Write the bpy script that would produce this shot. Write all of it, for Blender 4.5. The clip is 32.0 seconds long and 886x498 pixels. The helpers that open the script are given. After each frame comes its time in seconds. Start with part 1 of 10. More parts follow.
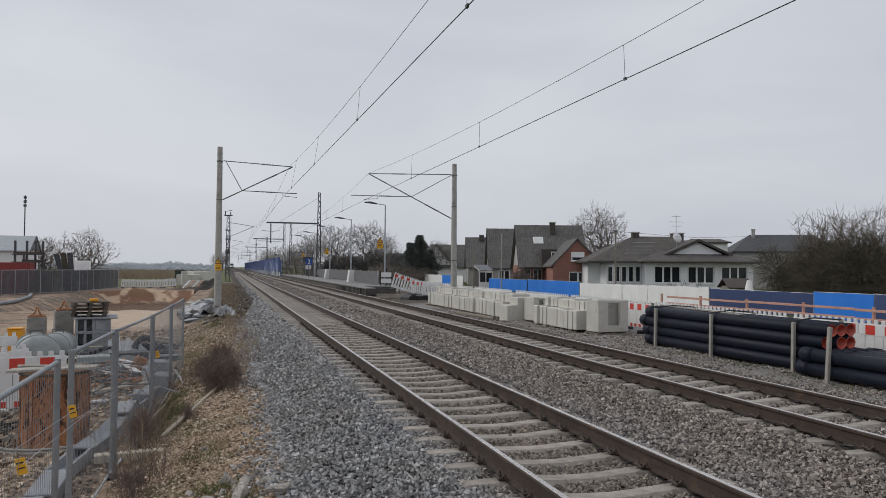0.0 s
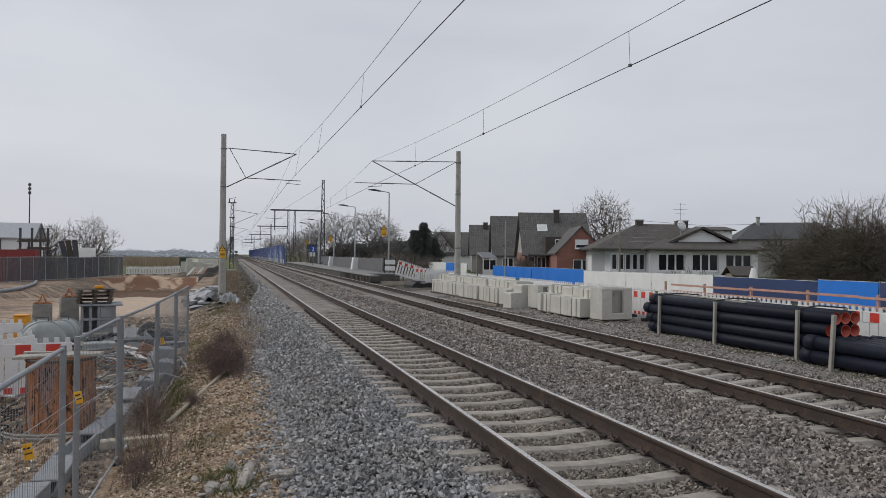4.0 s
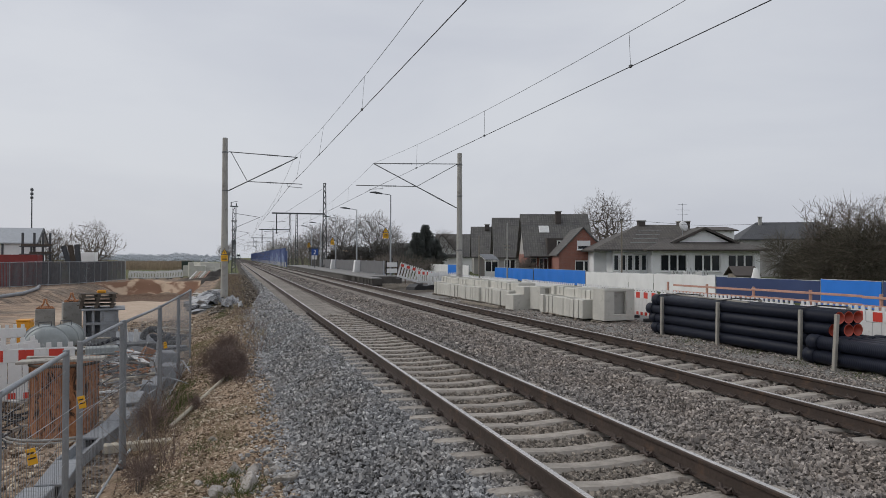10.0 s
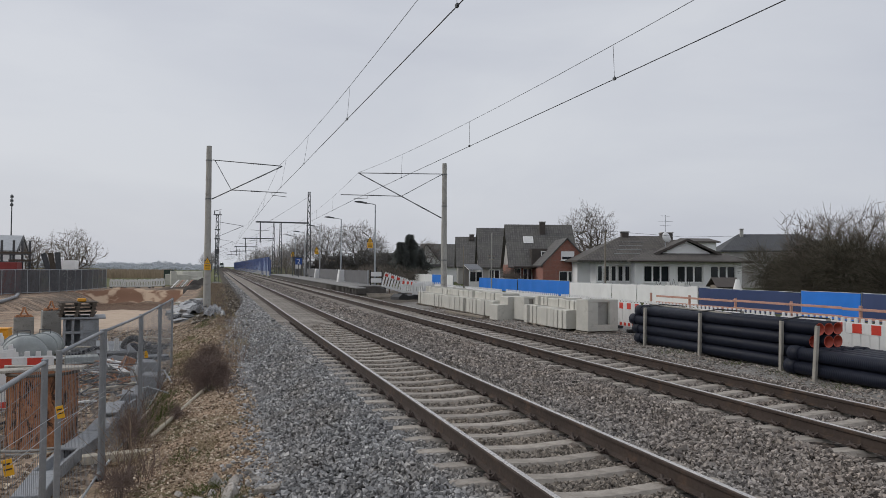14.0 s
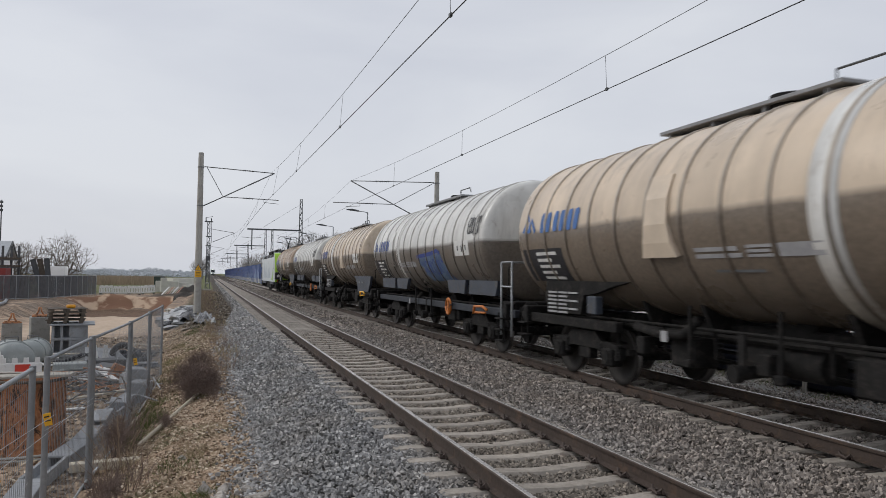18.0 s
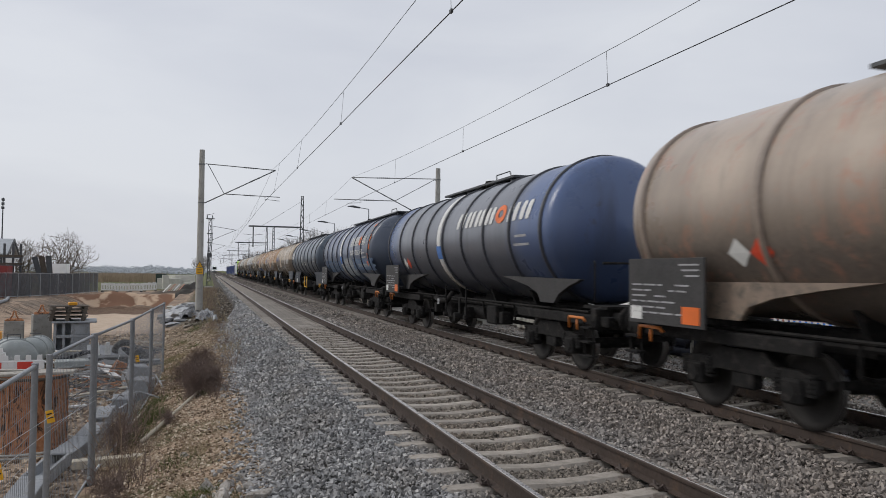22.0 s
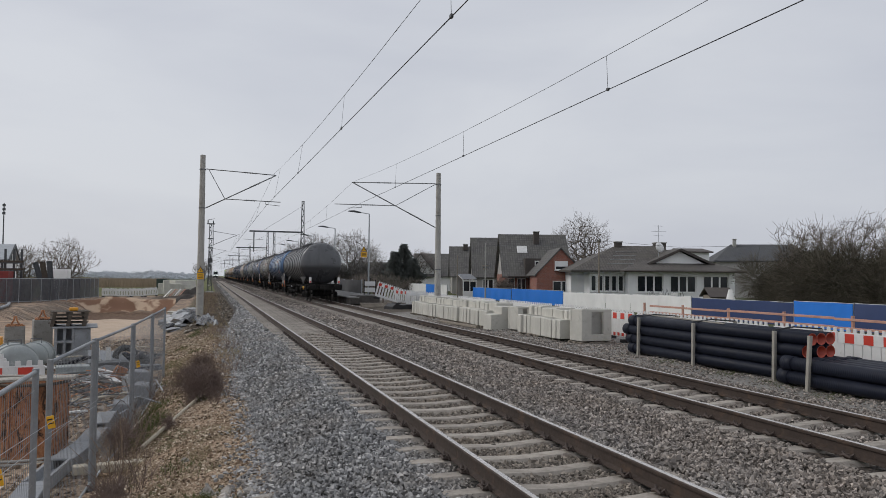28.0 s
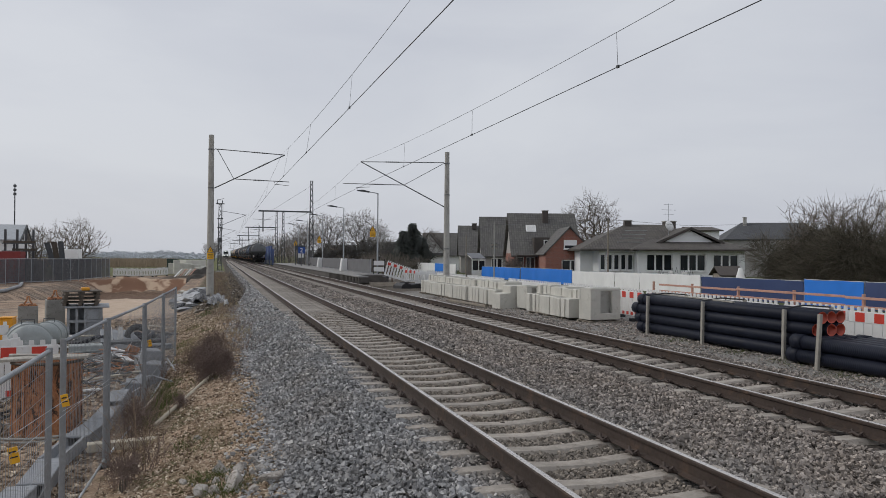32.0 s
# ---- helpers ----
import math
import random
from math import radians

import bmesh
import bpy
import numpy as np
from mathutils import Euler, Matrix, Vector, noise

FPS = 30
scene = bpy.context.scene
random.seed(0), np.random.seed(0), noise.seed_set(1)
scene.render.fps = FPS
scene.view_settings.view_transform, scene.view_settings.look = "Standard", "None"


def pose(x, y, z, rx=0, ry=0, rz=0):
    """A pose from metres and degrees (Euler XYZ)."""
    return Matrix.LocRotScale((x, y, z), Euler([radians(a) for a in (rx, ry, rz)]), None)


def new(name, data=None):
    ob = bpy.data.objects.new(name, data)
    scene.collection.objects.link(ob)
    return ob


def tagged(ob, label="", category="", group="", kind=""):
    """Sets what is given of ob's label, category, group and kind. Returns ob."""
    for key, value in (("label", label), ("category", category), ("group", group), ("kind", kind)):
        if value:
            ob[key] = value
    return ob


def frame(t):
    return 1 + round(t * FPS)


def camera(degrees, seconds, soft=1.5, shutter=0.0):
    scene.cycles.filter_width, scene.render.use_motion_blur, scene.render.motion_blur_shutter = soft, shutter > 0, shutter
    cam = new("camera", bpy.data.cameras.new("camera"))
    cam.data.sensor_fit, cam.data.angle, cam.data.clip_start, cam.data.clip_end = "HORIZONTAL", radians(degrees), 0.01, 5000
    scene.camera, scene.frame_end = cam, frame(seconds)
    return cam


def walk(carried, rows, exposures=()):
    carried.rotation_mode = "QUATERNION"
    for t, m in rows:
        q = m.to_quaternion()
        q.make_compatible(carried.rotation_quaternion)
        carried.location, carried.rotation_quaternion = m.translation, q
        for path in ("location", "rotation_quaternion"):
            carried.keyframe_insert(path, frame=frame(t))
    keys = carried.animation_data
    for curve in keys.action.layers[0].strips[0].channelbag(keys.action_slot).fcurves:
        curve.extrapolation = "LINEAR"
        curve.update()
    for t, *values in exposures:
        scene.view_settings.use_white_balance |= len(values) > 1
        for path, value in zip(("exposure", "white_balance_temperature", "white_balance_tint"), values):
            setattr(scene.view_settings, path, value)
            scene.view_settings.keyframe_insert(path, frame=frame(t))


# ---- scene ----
# ---------------- camera and its walk ----------------
cam = camera(62.65, 32.0, soft=0.6, shutter=0.1)
EYE = (-3.369, 0.0, 1.822)
TURNS = (
    (0, 91.480, -0.475, -16.529),
    (0.5, 91.423, -0.462, -16.479),
    (1, 91.278, -0.462, -16.417),
    (1.5, 91.000, -0.477, -16.338),
    (2, 90.786, -0.519, -16.283),
    (2.5, 90.648, -0.547, -16.243),
    (3, 90.534, -0.528, -16.208),
    (3.5, 90.470, -0.536, -16.209),
    (5.5, 90.616, -0.505, -16.314),
    (6, 90.528, -0.494, -16.279),
    (6.5, 90.389, -0.508, -16.241),
    (7, 90.337, -0.476, -16.245),
    (7.5, 90.404, -0.482, -16.249),
    (8, 90.463, -0.477, -16.266),
    (8.5, 90.447, -0.392, -16.193),
    (9, 90.492, -0.268, -16.120),
    (9.5, 90.580, -0.133, -16.102),
    (10, 90.658, -0.131, -16.078),
    (10.5, 90.760, -0.189, -16.104),
    (11, 90.840, -0.190, -16.134),
    (11.5, 90.786, -0.215, -16.114),
    (12, 90.619, -0.294, -16.130),
    (12.5, 90.748, -0.310, -16.386),
    (13, 90.963, -0.355, -16.679),
    (13.5, 91.229, -0.377, -17.016),
    (14, 91.443, -0.433, -17.306),
    (14.5, 91.663, -0.486, -17.570),
    (16.5, 92.201, -0.515, -18.202),
    (17, 92.257, -0.659, -18.153),
    (17.5, 92.176, -0.630, -18.074),
    (18, 92.117, -0.796, -17.954),
    (18.5, 92.052, -0.670, -17.906),
    (19, 92.047, -0.666, -17.898),
    (19.5, 92.084, -0.766, -17.891),
    (20, 91.990, -0.672, -17.852),
    (20.5, 91.951, -0.681, -17.850),
    (21, 91.905, -0.628, -17.830),
    (21.5, 91.914, -0.668, -17.846),
    (22, 91.840, -0.647, -17.850),
    (22.5, 91.779, -0.653, -17.810),
    (23, 91.763, -0.647, -17.776),
    (23.5, 91.778, -0.675, -17.791),
    (24, 91.765, -0.653, -17.785),
    (24.5, 91.713, -0.663, -17.778),
    (25, 91.669, -0.680, -17.759),
    (25.5, 91.646, -0.652, -17.738),
    (27.5, 92.063, -0.465, -17.916),
    (28, 92.201, -0.533, -17.792),
    (28.5, 92.160, -0.570, -17.639),
    (29, 92.058, -0.518, -17.579),
    (29.5, 91.862, -0.510, -17.481),
    (30, 91.556, -0.545, -17.390),
    (30.5, 91.314, -0.460, -17.414),
    (31, 91.087, -0.427, -17.362),
    (31.5, 90.764, -0.418, -17.233),
    (32, 90.562, -0.390, -17.097),
)
walk(cam, [(t, pose(*EYE, rx, ry, rz)) for t, rx, ry, rz in TURNS],
     exposures=[(0, 0.0), (14.6, 0.0), (16.4, 0.13), (25.6, 0.13), (27.4, 0.02), (32, 0.0)])

# ---------------- overcast daylight ----------------
SUN_AZ, SUN_EL = radians(300), radians(38)
sky_world = bpy.data.worlds.new("overcast_sky")
scene.world = sky_world
sky_world.use_nodes = True
wn, wl = sky_world.node_tree.nodes, sky_world.node_tree.links
wn.clear()
w_out = wn.new("ShaderNodeOutputWorld")
w_bg = wn.new("ShaderNodeBackground")
w_sky = wn.new("ShaderNodeTexSky")
w_sky.sky_type, w_sky.sun_disc = "NISHITA", False
w_sky.sun_elevation, w_sky.sun_rotation, w_sky.dust_density = SUN_EL, SUN_AZ, 4.0
w_co = wn.new("ShaderNodeTexCoord")
w_map = wn.new("ShaderNodeMapping")
w_map.inputs["Scale"].default_value = (1.0, 1.0, 3.2)
w_noise = wn.new("ShaderNodeTexNoise")
w_noise.inputs["Scale"].default_value, w_noise.inputs["Detail"].default_value = 1.7, 9.0
w_noise.inputs["Roughness"].default_value, w_noise.inputs["Distortion"].default_value = 0.5, 0.4
w_ramp = wn.new("ShaderNodeValToRGB")
w_ramp.color_ramp.elements[0].position, w_ramp.color_ramp.elements[0].color = 0.33, (0.550, 0.574, 0.643, 1)
w_ramp.color_ramp.elements[1].position, w_ramp.color_ramp.elements[1].color = 0.67, (0.668, 0.690, 0.738, 1)
w_scale = wn.new("ShaderNodeVectorMath")
w_scale.operation = "SCALE"
w_scale.inputs["Scale"].default_value = 0.10
w_mix = wn.new("ShaderNodeMix")
w_mix.data_type = "RGBA"
w_mix.inputs[0].default_value = 0.90
wl.new(w_co.outputs["Generated"], w_map.inputs[0])
wl.new(w_map.outputs[0], w_noise.inputs["Vector"])
wl.new(w_noise.outputs["Fac"], w_ramp.inputs[0])
wl.new(w_sky.outputs[0], w_scale.inputs[0])
wl.new(w_scale.outputs[0], w_mix.inputs[6])
wl.new(w_ramp.outputs[0], w_mix.inputs[7])
wl.new(w_mix.outputs[2], w_bg.inputs["Color"])
w_bg.inputs["Strength"].default_value = 1.0
wl.new(w_bg.outputs[0], w_out.inputs["Surface"])

sun_data = bpy.data.lights.new("sun", "SUN")
sun_data.energy, sun_data.angle, sun_data.color = 1.05, radians(25), (1.0, 0.965, 0.92)
sun = new("sun", sun_data)
sun.rotation_euler = Euler((radians(90) - SUN_EL, 0, radians(180) - SUN_AZ))
scene.view_settings.exposure = 0.0

# ---------------- mesh tools ----------------
class Geo:
    """Collects vertices and faces of one mesh."""

    def __init__(self):
        self.v, self.f, self.s, self.m, self.n = [], [], [], [], 0

    def add(self, vs, fs, smooth=False, mi=0, at=None):
        vs = np.asarray(vs, float).reshape(-1, 3)
        if at is not None:
            a = np.array(at)
            vs = vs @ a[:3, :3].T + a[:3, 3]
        self.v.append(vs)
        k = self.n
        self.f += [tuple(i + k for i in f) for f in fs]
        self.s += [smooth] * len(fs)
        self.m += [mi] * len(fs)
        self.n += len(vs)
        return self

    def box(self, lo, hi, c=0.0, mi=0, at=None):
        (x0, y0, z0), (x1, y1, z1) = lo, hi
        if c <= 0:
            vs = [(x, y, z) for z in (z0, z1) for x, y in ((x0, y0), (x1, y0), (x1, y1), (x0, y1))]
            fs = [(3, 2, 1, 0), (4, 5, 6, 7), (0, 1, 5, 4), (1, 2, 6, 5), (2, 3, 7, 6), (3, 0, 4, 7)]
            return self.add(vs, fs, mi=mi, at=at)
        c = min(c, (x1 - x0) * 0.45, (y1 - y0) * 0.45, (z1 - z0) * 0.45)
        rings = []
        for z, d in ((z0, c), (z0 + c, 0), (z1 - c, 0), (z1, c)):
            e = c
            rings.append([(x0 + d, y0 + e, z), (x0 + e, y0 + d, z), (x1 - e, y0 + d, z), (x1 - d, y0 + e, z),
                          (x1 - d, y1 - e, z), (x1 - e, y1 - d, z), (x0 + e, y1 - d, z), (x0 + d, y1 - e, z)])
        vs = [p for r in rings for p in r]
        fs = [tuple(range(7, -1, -1)), tuple(range(24, 32))]
        for k in range(3):
            for i in range(8):
                j = (i + 1) % 8
                fs.append((k * 8 + i, k * 8 + j, k * 8 + 8 + j, k * 8 + 8 + i))
        return self.add(vs, fs, mi=mi, at=at)

    def cyl(self, a, b, r0, r1=None, seg=12, caps=True, mi=0, at=None):
        r1 = r0 if r1 is None else r1
        a, b = Vector(a), Vector(b)
        q = (b - a).to_track_quat("Z", "Y").to_matrix()
        vs = []
        for p, r in ((a, r0), (b, r1)):
            for i in range(seg):
                t = 2 * math.pi * i / seg
                vs.append(p + q @ Vector((r * math.cos(t), r * math.sin(t), 0)))
        self.add(vs, [(i, (i + 1) % seg, seg + (i + 1) % seg, seg + i) for i in range(seg)], smooth=seg > 6, mi=mi, at=at)
        if caps:
            self.add(vs, [tuple(range(seg - 1, -1, -1)), tuple(range(seg, 2 * seg))], mi=mi, at=at)
        return self

    def tube(self, pts, r, seg=6, mi=0, at=None, taper=1.0):
        pts = [Vector(p) for p in pts]
        n, vs, fs = len(pts), [], []
        for k, p in enumerate(pts):
            d = (pts[min(k + 1, n - 1)] - pts[max(k - 1, 0)]).normalized()
            q = d.to_track_quat("Z", "Y").to_matrix()
            rk = r * (1 + (taper - 1) * k / max(1, n - 1))
            for i in range(seg):
                t = 2 * math.pi * i / seg
                vs.append(p + q @ Vector((rk * math.cos(t), rk * math.sin(t), 0)))
        for k in range(n - 1):
            for i in range(seg):
                j = (i + 1) % seg
                fs.append((k * seg + i, k * seg + j, (k + 1) * seg + j, (k + 1) * seg + i))
        fs += [tuple(range(seg - 1, -1, -1)), tuple(range((n - 1) * seg, n * seg))]
        return self.add(vs, fs, smooth=seg > 5, mi=mi, at=at)

    def prism(self, poly, axis, a, b, mi=0, at=None):
        """A polygon pushed along an axis from a to b; poly holds the two other coordinates."""
        def p3(u, w, d):
            return (d, u, w) if axis == "x" else (u, d, w) if axis == "y" else (u, w, d)
        n = len(poly)
        area = sum(poly[i][0] * poly[(i + 1) % n][1] - poly[(i + 1) % n][0] * poly[i][1] for i in range(n))
        if (area < 0) != (axis == "y"):
            poly = poly[::-1]
        vs = [p3(u, w, a) for u, w in poly] + [p3(u, w, b) for u, w in poly]
        fs = [tuple(range(n - 1, -1, -1)), tuple(range(n, 2 * n))] + [(i, (i + 1) % n, n + (i + 1) % n, n + i) for i in range(n)]
        return self.add(vs, fs, mi=mi, at=at)

    def lathe(self, prof, seg=24, axis="z", mi=0, at=None, smooth=True):
        """Turns (radius, height) pairs about an axis through the origin."""
        vs, fs, n = [], [], len(prof)
        for r, h in prof:
            for i in range(seg):
                t = 2 * math.pi * i / seg
                c, s = r * math.cos(t), r * math.sin(t)
                vs.append((c, s, h) if axis == "z" else (s, h, c) if axis == "y" else (h, c, s))
        for k in range(n - 1):
            for i in range(seg):
                j = (i + 1) % seg
                fs.append((k * seg + i, k * seg + j, (k + 1) * seg + j, (k + 1) * seg + i))
        return self.add(vs, fs, smooth=smooth, mi=mi, at=at)

    def quad(self, a, b, c, d, mi=0):
        return self.add([a, b, c, d], [(0, 1, 2, 3)], mi=mi)

    def mesh(self, name, mats):
        me = bpy.data.meshes.new(name)
        vs = np.concatenate(self.v) if self.v else np.zeros((0, 3))
        me.from_pydata(vs.tolist(), [], self.f)
        for m in (mats if isinstance(mats, (list, tuple)) else [mats]):
            me.materials.append(m)
        me.polygons.foreach_set("use_smooth", self.s)
        me.polygons.foreach_set("material_index", self.m)
        me.update()
        return me


def part(name, g, material, parent=None, label="", at=None):
    """Links a Geo (or a mesh) as one object under a thing or a part."""
    me = g if isinstance(g, bpy.types.Mesh) else g.mesh(name, material)
    ob = new(name, me)
    if parent is not None:
        ob.parent = parent
    if at is not None:
        ob.matrix_basis = at
    if label:
        ob["label"] = label
    return ob


def thing(name, label, category, at=None, group="", kind=""):
    ob = new(name)
    ob.empty_display_size = 0.2
    if at is not None:
        ob.matrix_basis = at
    return tagged(ob, label, category, group, kind)


def fast_mesh(name, verts, faces3, mats, smooth=False):
    """A big triangle mesh from arrays."""
    me = bpy.data.meshes.new(name)
    verts, faces3 = np.asarray(verts, np.float32), np.asarray(faces3, np.int32)
    me.vertices.add(len(verts))
    me.vertices.foreach_set("co", verts.ravel())
    me.loops.add(faces3.size)
    me.loops.foreach_set("vertex_index", faces3.ravel())
    me.polygons.add(len(faces3))
    me.polygons.foreach_set("loop_start", np.arange(0, faces3.size, faces3.shape[1], dtype=np.int32))
    me.polygons.foreach_set("loop_total", np.full(len(faces3), faces3.shape[1], np.int32))
    me.polygons.foreach_set("use_smooth", np.full(len(faces3), smooth))
    me.materials.append(mats)
    me.update(calc_edges=True)
    return me


# ---------------- materials ----------------
class Mat:
    """Small builder of node materials."""

    def __init__(self, name):
        self.mat = bpy.data.materials.new(name)
        self.mat.use_nodes = True
        self.nt = self.mat.node_tree
        self.n, self.l = self.nt.nodes, self.nt.links
        self.b = self.n["Principled BSDF"]
        self.co = self.n.new("ShaderNodeTexCoord").outputs["Object"]
        self.pos = self.n.new("ShaderNodeNewGeometry")
        self.info = self.n.new("ShaderNodeObjectInfo")

    def noise(self, scale, detail=4.0, rough=0.55, stretch=None, world=False, dist=0.0):
        t = self.n.new("ShaderNodeTexNoise")
        t.inputs["Scale"].default_value, t.inputs["Detail"].default_value = scale, detail
        t.inputs["Roughness"].default_value, t.inputs["Distortion"].default_value = rough, dist
        src = self.pos.outputs["Position"] if world else self.co
        if stretch:
            mp = self.n.new("ShaderNodeMapping")
            mp.inputs["Scale"].default_value = stretch
            self.l.new(src, mp.inputs[0])
            src = mp.outputs[0]
        self.l.new(src, t.inputs["Vector"])
        return t.outputs["Fac"]

    def ramp(self, fac, stops):
        r = self.n.new("ShaderNodeValToRGB")
        e = r.color_ramp.elements
        while len(e) < len(stops):
            e.new(0.5)
        for k, (p, c) in enumerate(stops):
            e[k].position = p
            e[k].color = (*c, 1) if isinstance(c, (tuple, list)) else (c, c, c, 1)
        self.l.new(fac, r.inputs[0])
        return r.outputs[0]

    def mix(self, fac, a, b, mode="MIX"):
        m = self.n.new("ShaderNodeMix")
        m.data_type, m.blend_type = "RGBA", mode
        for sock, val in ((m.inputs[0], fac), (m.inputs[6], a), (m.inputs[7], b)):
            if isinstance(val, (int, float)):
                sock.default_value = val if sock == m.inputs[0] else (val, val, val, 1)
            elif isinstance(val, (tuple, list)):
                sock.default_value = (*val, 1)
            else:
                self.l.new(val, sock)
        return m.outputs[2]

    def math(self, op, a, b=0.0):
        m = self.n.new("ShaderNodeMath")
        m.operation = op
        for sock, val in ((m.inputs[0], a), (m.inputs[1], b)):
            if isinstance(val, (int, float)):
                sock.default_value = val
            else:
                self.l.new(val, sock)
        return m.outputs[0]

    def axis(self, k, world=False):
        s = self.n.new("ShaderNodeSeparateXYZ")
        self.l.new(self.pos.outputs["Position"] if world else self.co, s.inputs[0])
        return s.outputs[k]

    def bump(self, fac, strength=0.3, dist=0.02):
        b = self.n.new("ShaderNodeBump")
        b.inputs["Strength"].default_value, b.inputs["Distance"].default_value = strength, dist
        self.l.new(fac, b.inputs["Height"])
        self.l.new(b.outputs[0], self.b.inputs["Normal"])

    def done(self, colour, rough=0.7, metal=0.0, spec=None):
        for key, val in (("Base Color", colour), ("Roughness", rough), ("Metallic", metal)):
            s = self.b.inputs[key]
            if isinstance(val, (int, float)):
                s.default_value = val
            elif isinstance(val, (tuple, list)):
                s.default_value = (*val, 1)
            else:
                self.l.new(val, s)
        if spec is not None:
            self.b.inputs["Specular IOR Level"].default_value = spec
        return self.mat


def plain(name, col, rough=0.6, metal=0.0, var=0.25, scale=3.0, fine=40.0, bump=0.15, dist=0.01, stain=None, stain_at=0.6, rnd=0.0, spec=None):
    """A worn surface: coarse stains, fine grain, a little relief."""
    m = Mat(name)
    coarse = m.noise(scale, 5.0, 0.6)
    grain = m.noise(fine, 3.0, 0.6)
    dark = tuple(c * (1 - var) for c in col)
    light = tuple(min(1, c * (1 + var * 0.7)) for c in col)
    c = m.ramp(coarse, [(0.3, dark), (0.7, light)])
    c = m.mix(m.ramp(grain, [(0.35, 0.0), (0.75, 1.0)]), c, m.mix(0.5, c, dark), "MIX")
    if stain:
        c = m.mix(m.ramp(m.noise(scale * 2.3, 6.0, 0.7, dist=0.5), [(stain_at - 0.06, 0.0), (stain_at + 0.1, 1.0)]), c, stain)
    if rnd:
        v = m.math("MULTIPLY_ADD", m.info.outputs["Random"], rnd)
        v.node.inputs[2].default_value = 1 - rnd / 2
        h = m.n.new("ShaderNodeHueSaturation")
        m.l.new(v, h.inputs["Value"])
        m.l.new(c, h.inputs["Color"])
        c = h.outputs[0]
    if bump:
        m.bump(m.mix(0.5, coarse, grain), bump, dist)
    r = m.ramp(grain, [(0.2, max(0.05, rough - 0.12)), (0.8, min(1, rough + 0.1))])
    return m.done(c, r, metal, spec)


CONCRETE = plain("weathered_concrete", (0.40, 0.39, 0.36), 0.85, var=0.22, scale=1.2, fine=30, bump=0.25, stain=(0.22, 0.21, 0.19))
BLOCK = plain("pale_cast_concrete", (0.57, 0.555, 0.50), 0.85, var=0.14, scale=1.6, fine=40, bump=0.2, stain=(0.42, 0.41, 0.36), stain_at=0.62, rnd=0.12)
SLEEPER = plain("dusty_concrete_sleeper", (0.36, 0.325, 0.282), 0.9, var=0.32, scale=5, fine=45, bump=0.3, stain=(0.16, 0.125, 0.10), rnd=0.25)
RAIL_SIDE = plain("rusty_rail", (0.050, 0.034, 0.026), 0.8, var=0.3, scale=1.5, fine=25, bump=0.2, stain=(0.095, 0.058, 0.037))
RAIL_TOP = plain("worn_rail_head", (0.56, 0.53, 0.50), 0.30, metal=0.75, var=0.2, scale=1.0, fine=20, bump=0.0)
CLIP = plain("rusty_clip", (0.06, 0.042, 0.034), 0.75, var=0.3, scale=10, fine=60)
GALV = plain("galvanised_steel", (0.42, 0.44, 0.46), 0.45, metal=0.6, var=0.18, scale=4, fine=30, bump=0.05)
STEEL_D = plain("dark_steel", (0.09, 0.095, 0.10), 0.55, metal=0.4, var=0.25, scale=4, fine=30, bump=0.08)
WIRE = plain("dull_copper_wire", (0.045, 0.045, 0.05), 0.6, metal=0.3, var=0.1, scale=3, bump=0.0)
WHITE = plain("white_plastic", (0.72, 0.72, 0.71), 0.5, var=0.08, scale=3, fine=20, bump=0.05, stain=(0.48, 0.46, 0.42), stain_at=0.66)
RED = plain("red_reflective_sheet", (0.62, 0.055, 0.035), 0.45, var=0.15, scale=4, bump=0.05)
YELLOW = plain("yellow_sheet", (0.80, 0.42, 0.02), 0.5, var=0.1, scale=4, bump=0.03)
ARM = plain("weathered_arm_tube", (0.17, 0.175, 0.18), 0.5, metal=0.4, var=0.25, scale=4, fine=30, bump=0.05)
BLACK = plain("black_paint", (0.02, 0.02, 0.022), 0.55, var=0.2, scale=5, bump=0.05)
ORANGE = plain("orange_paint", (0.55, 0.17, 0.03), 0.5, var=0.2, scale=5, bump=0.05)

# ---------------- ground ----------------
SP = 4.363          # distance between the two track centres
NEAR_Y = -720.0


def smooth(a, b, v):
    t = np.clip((v - a) / (b - a), 0, 1)
    return t * t * (3 - 2 * t)


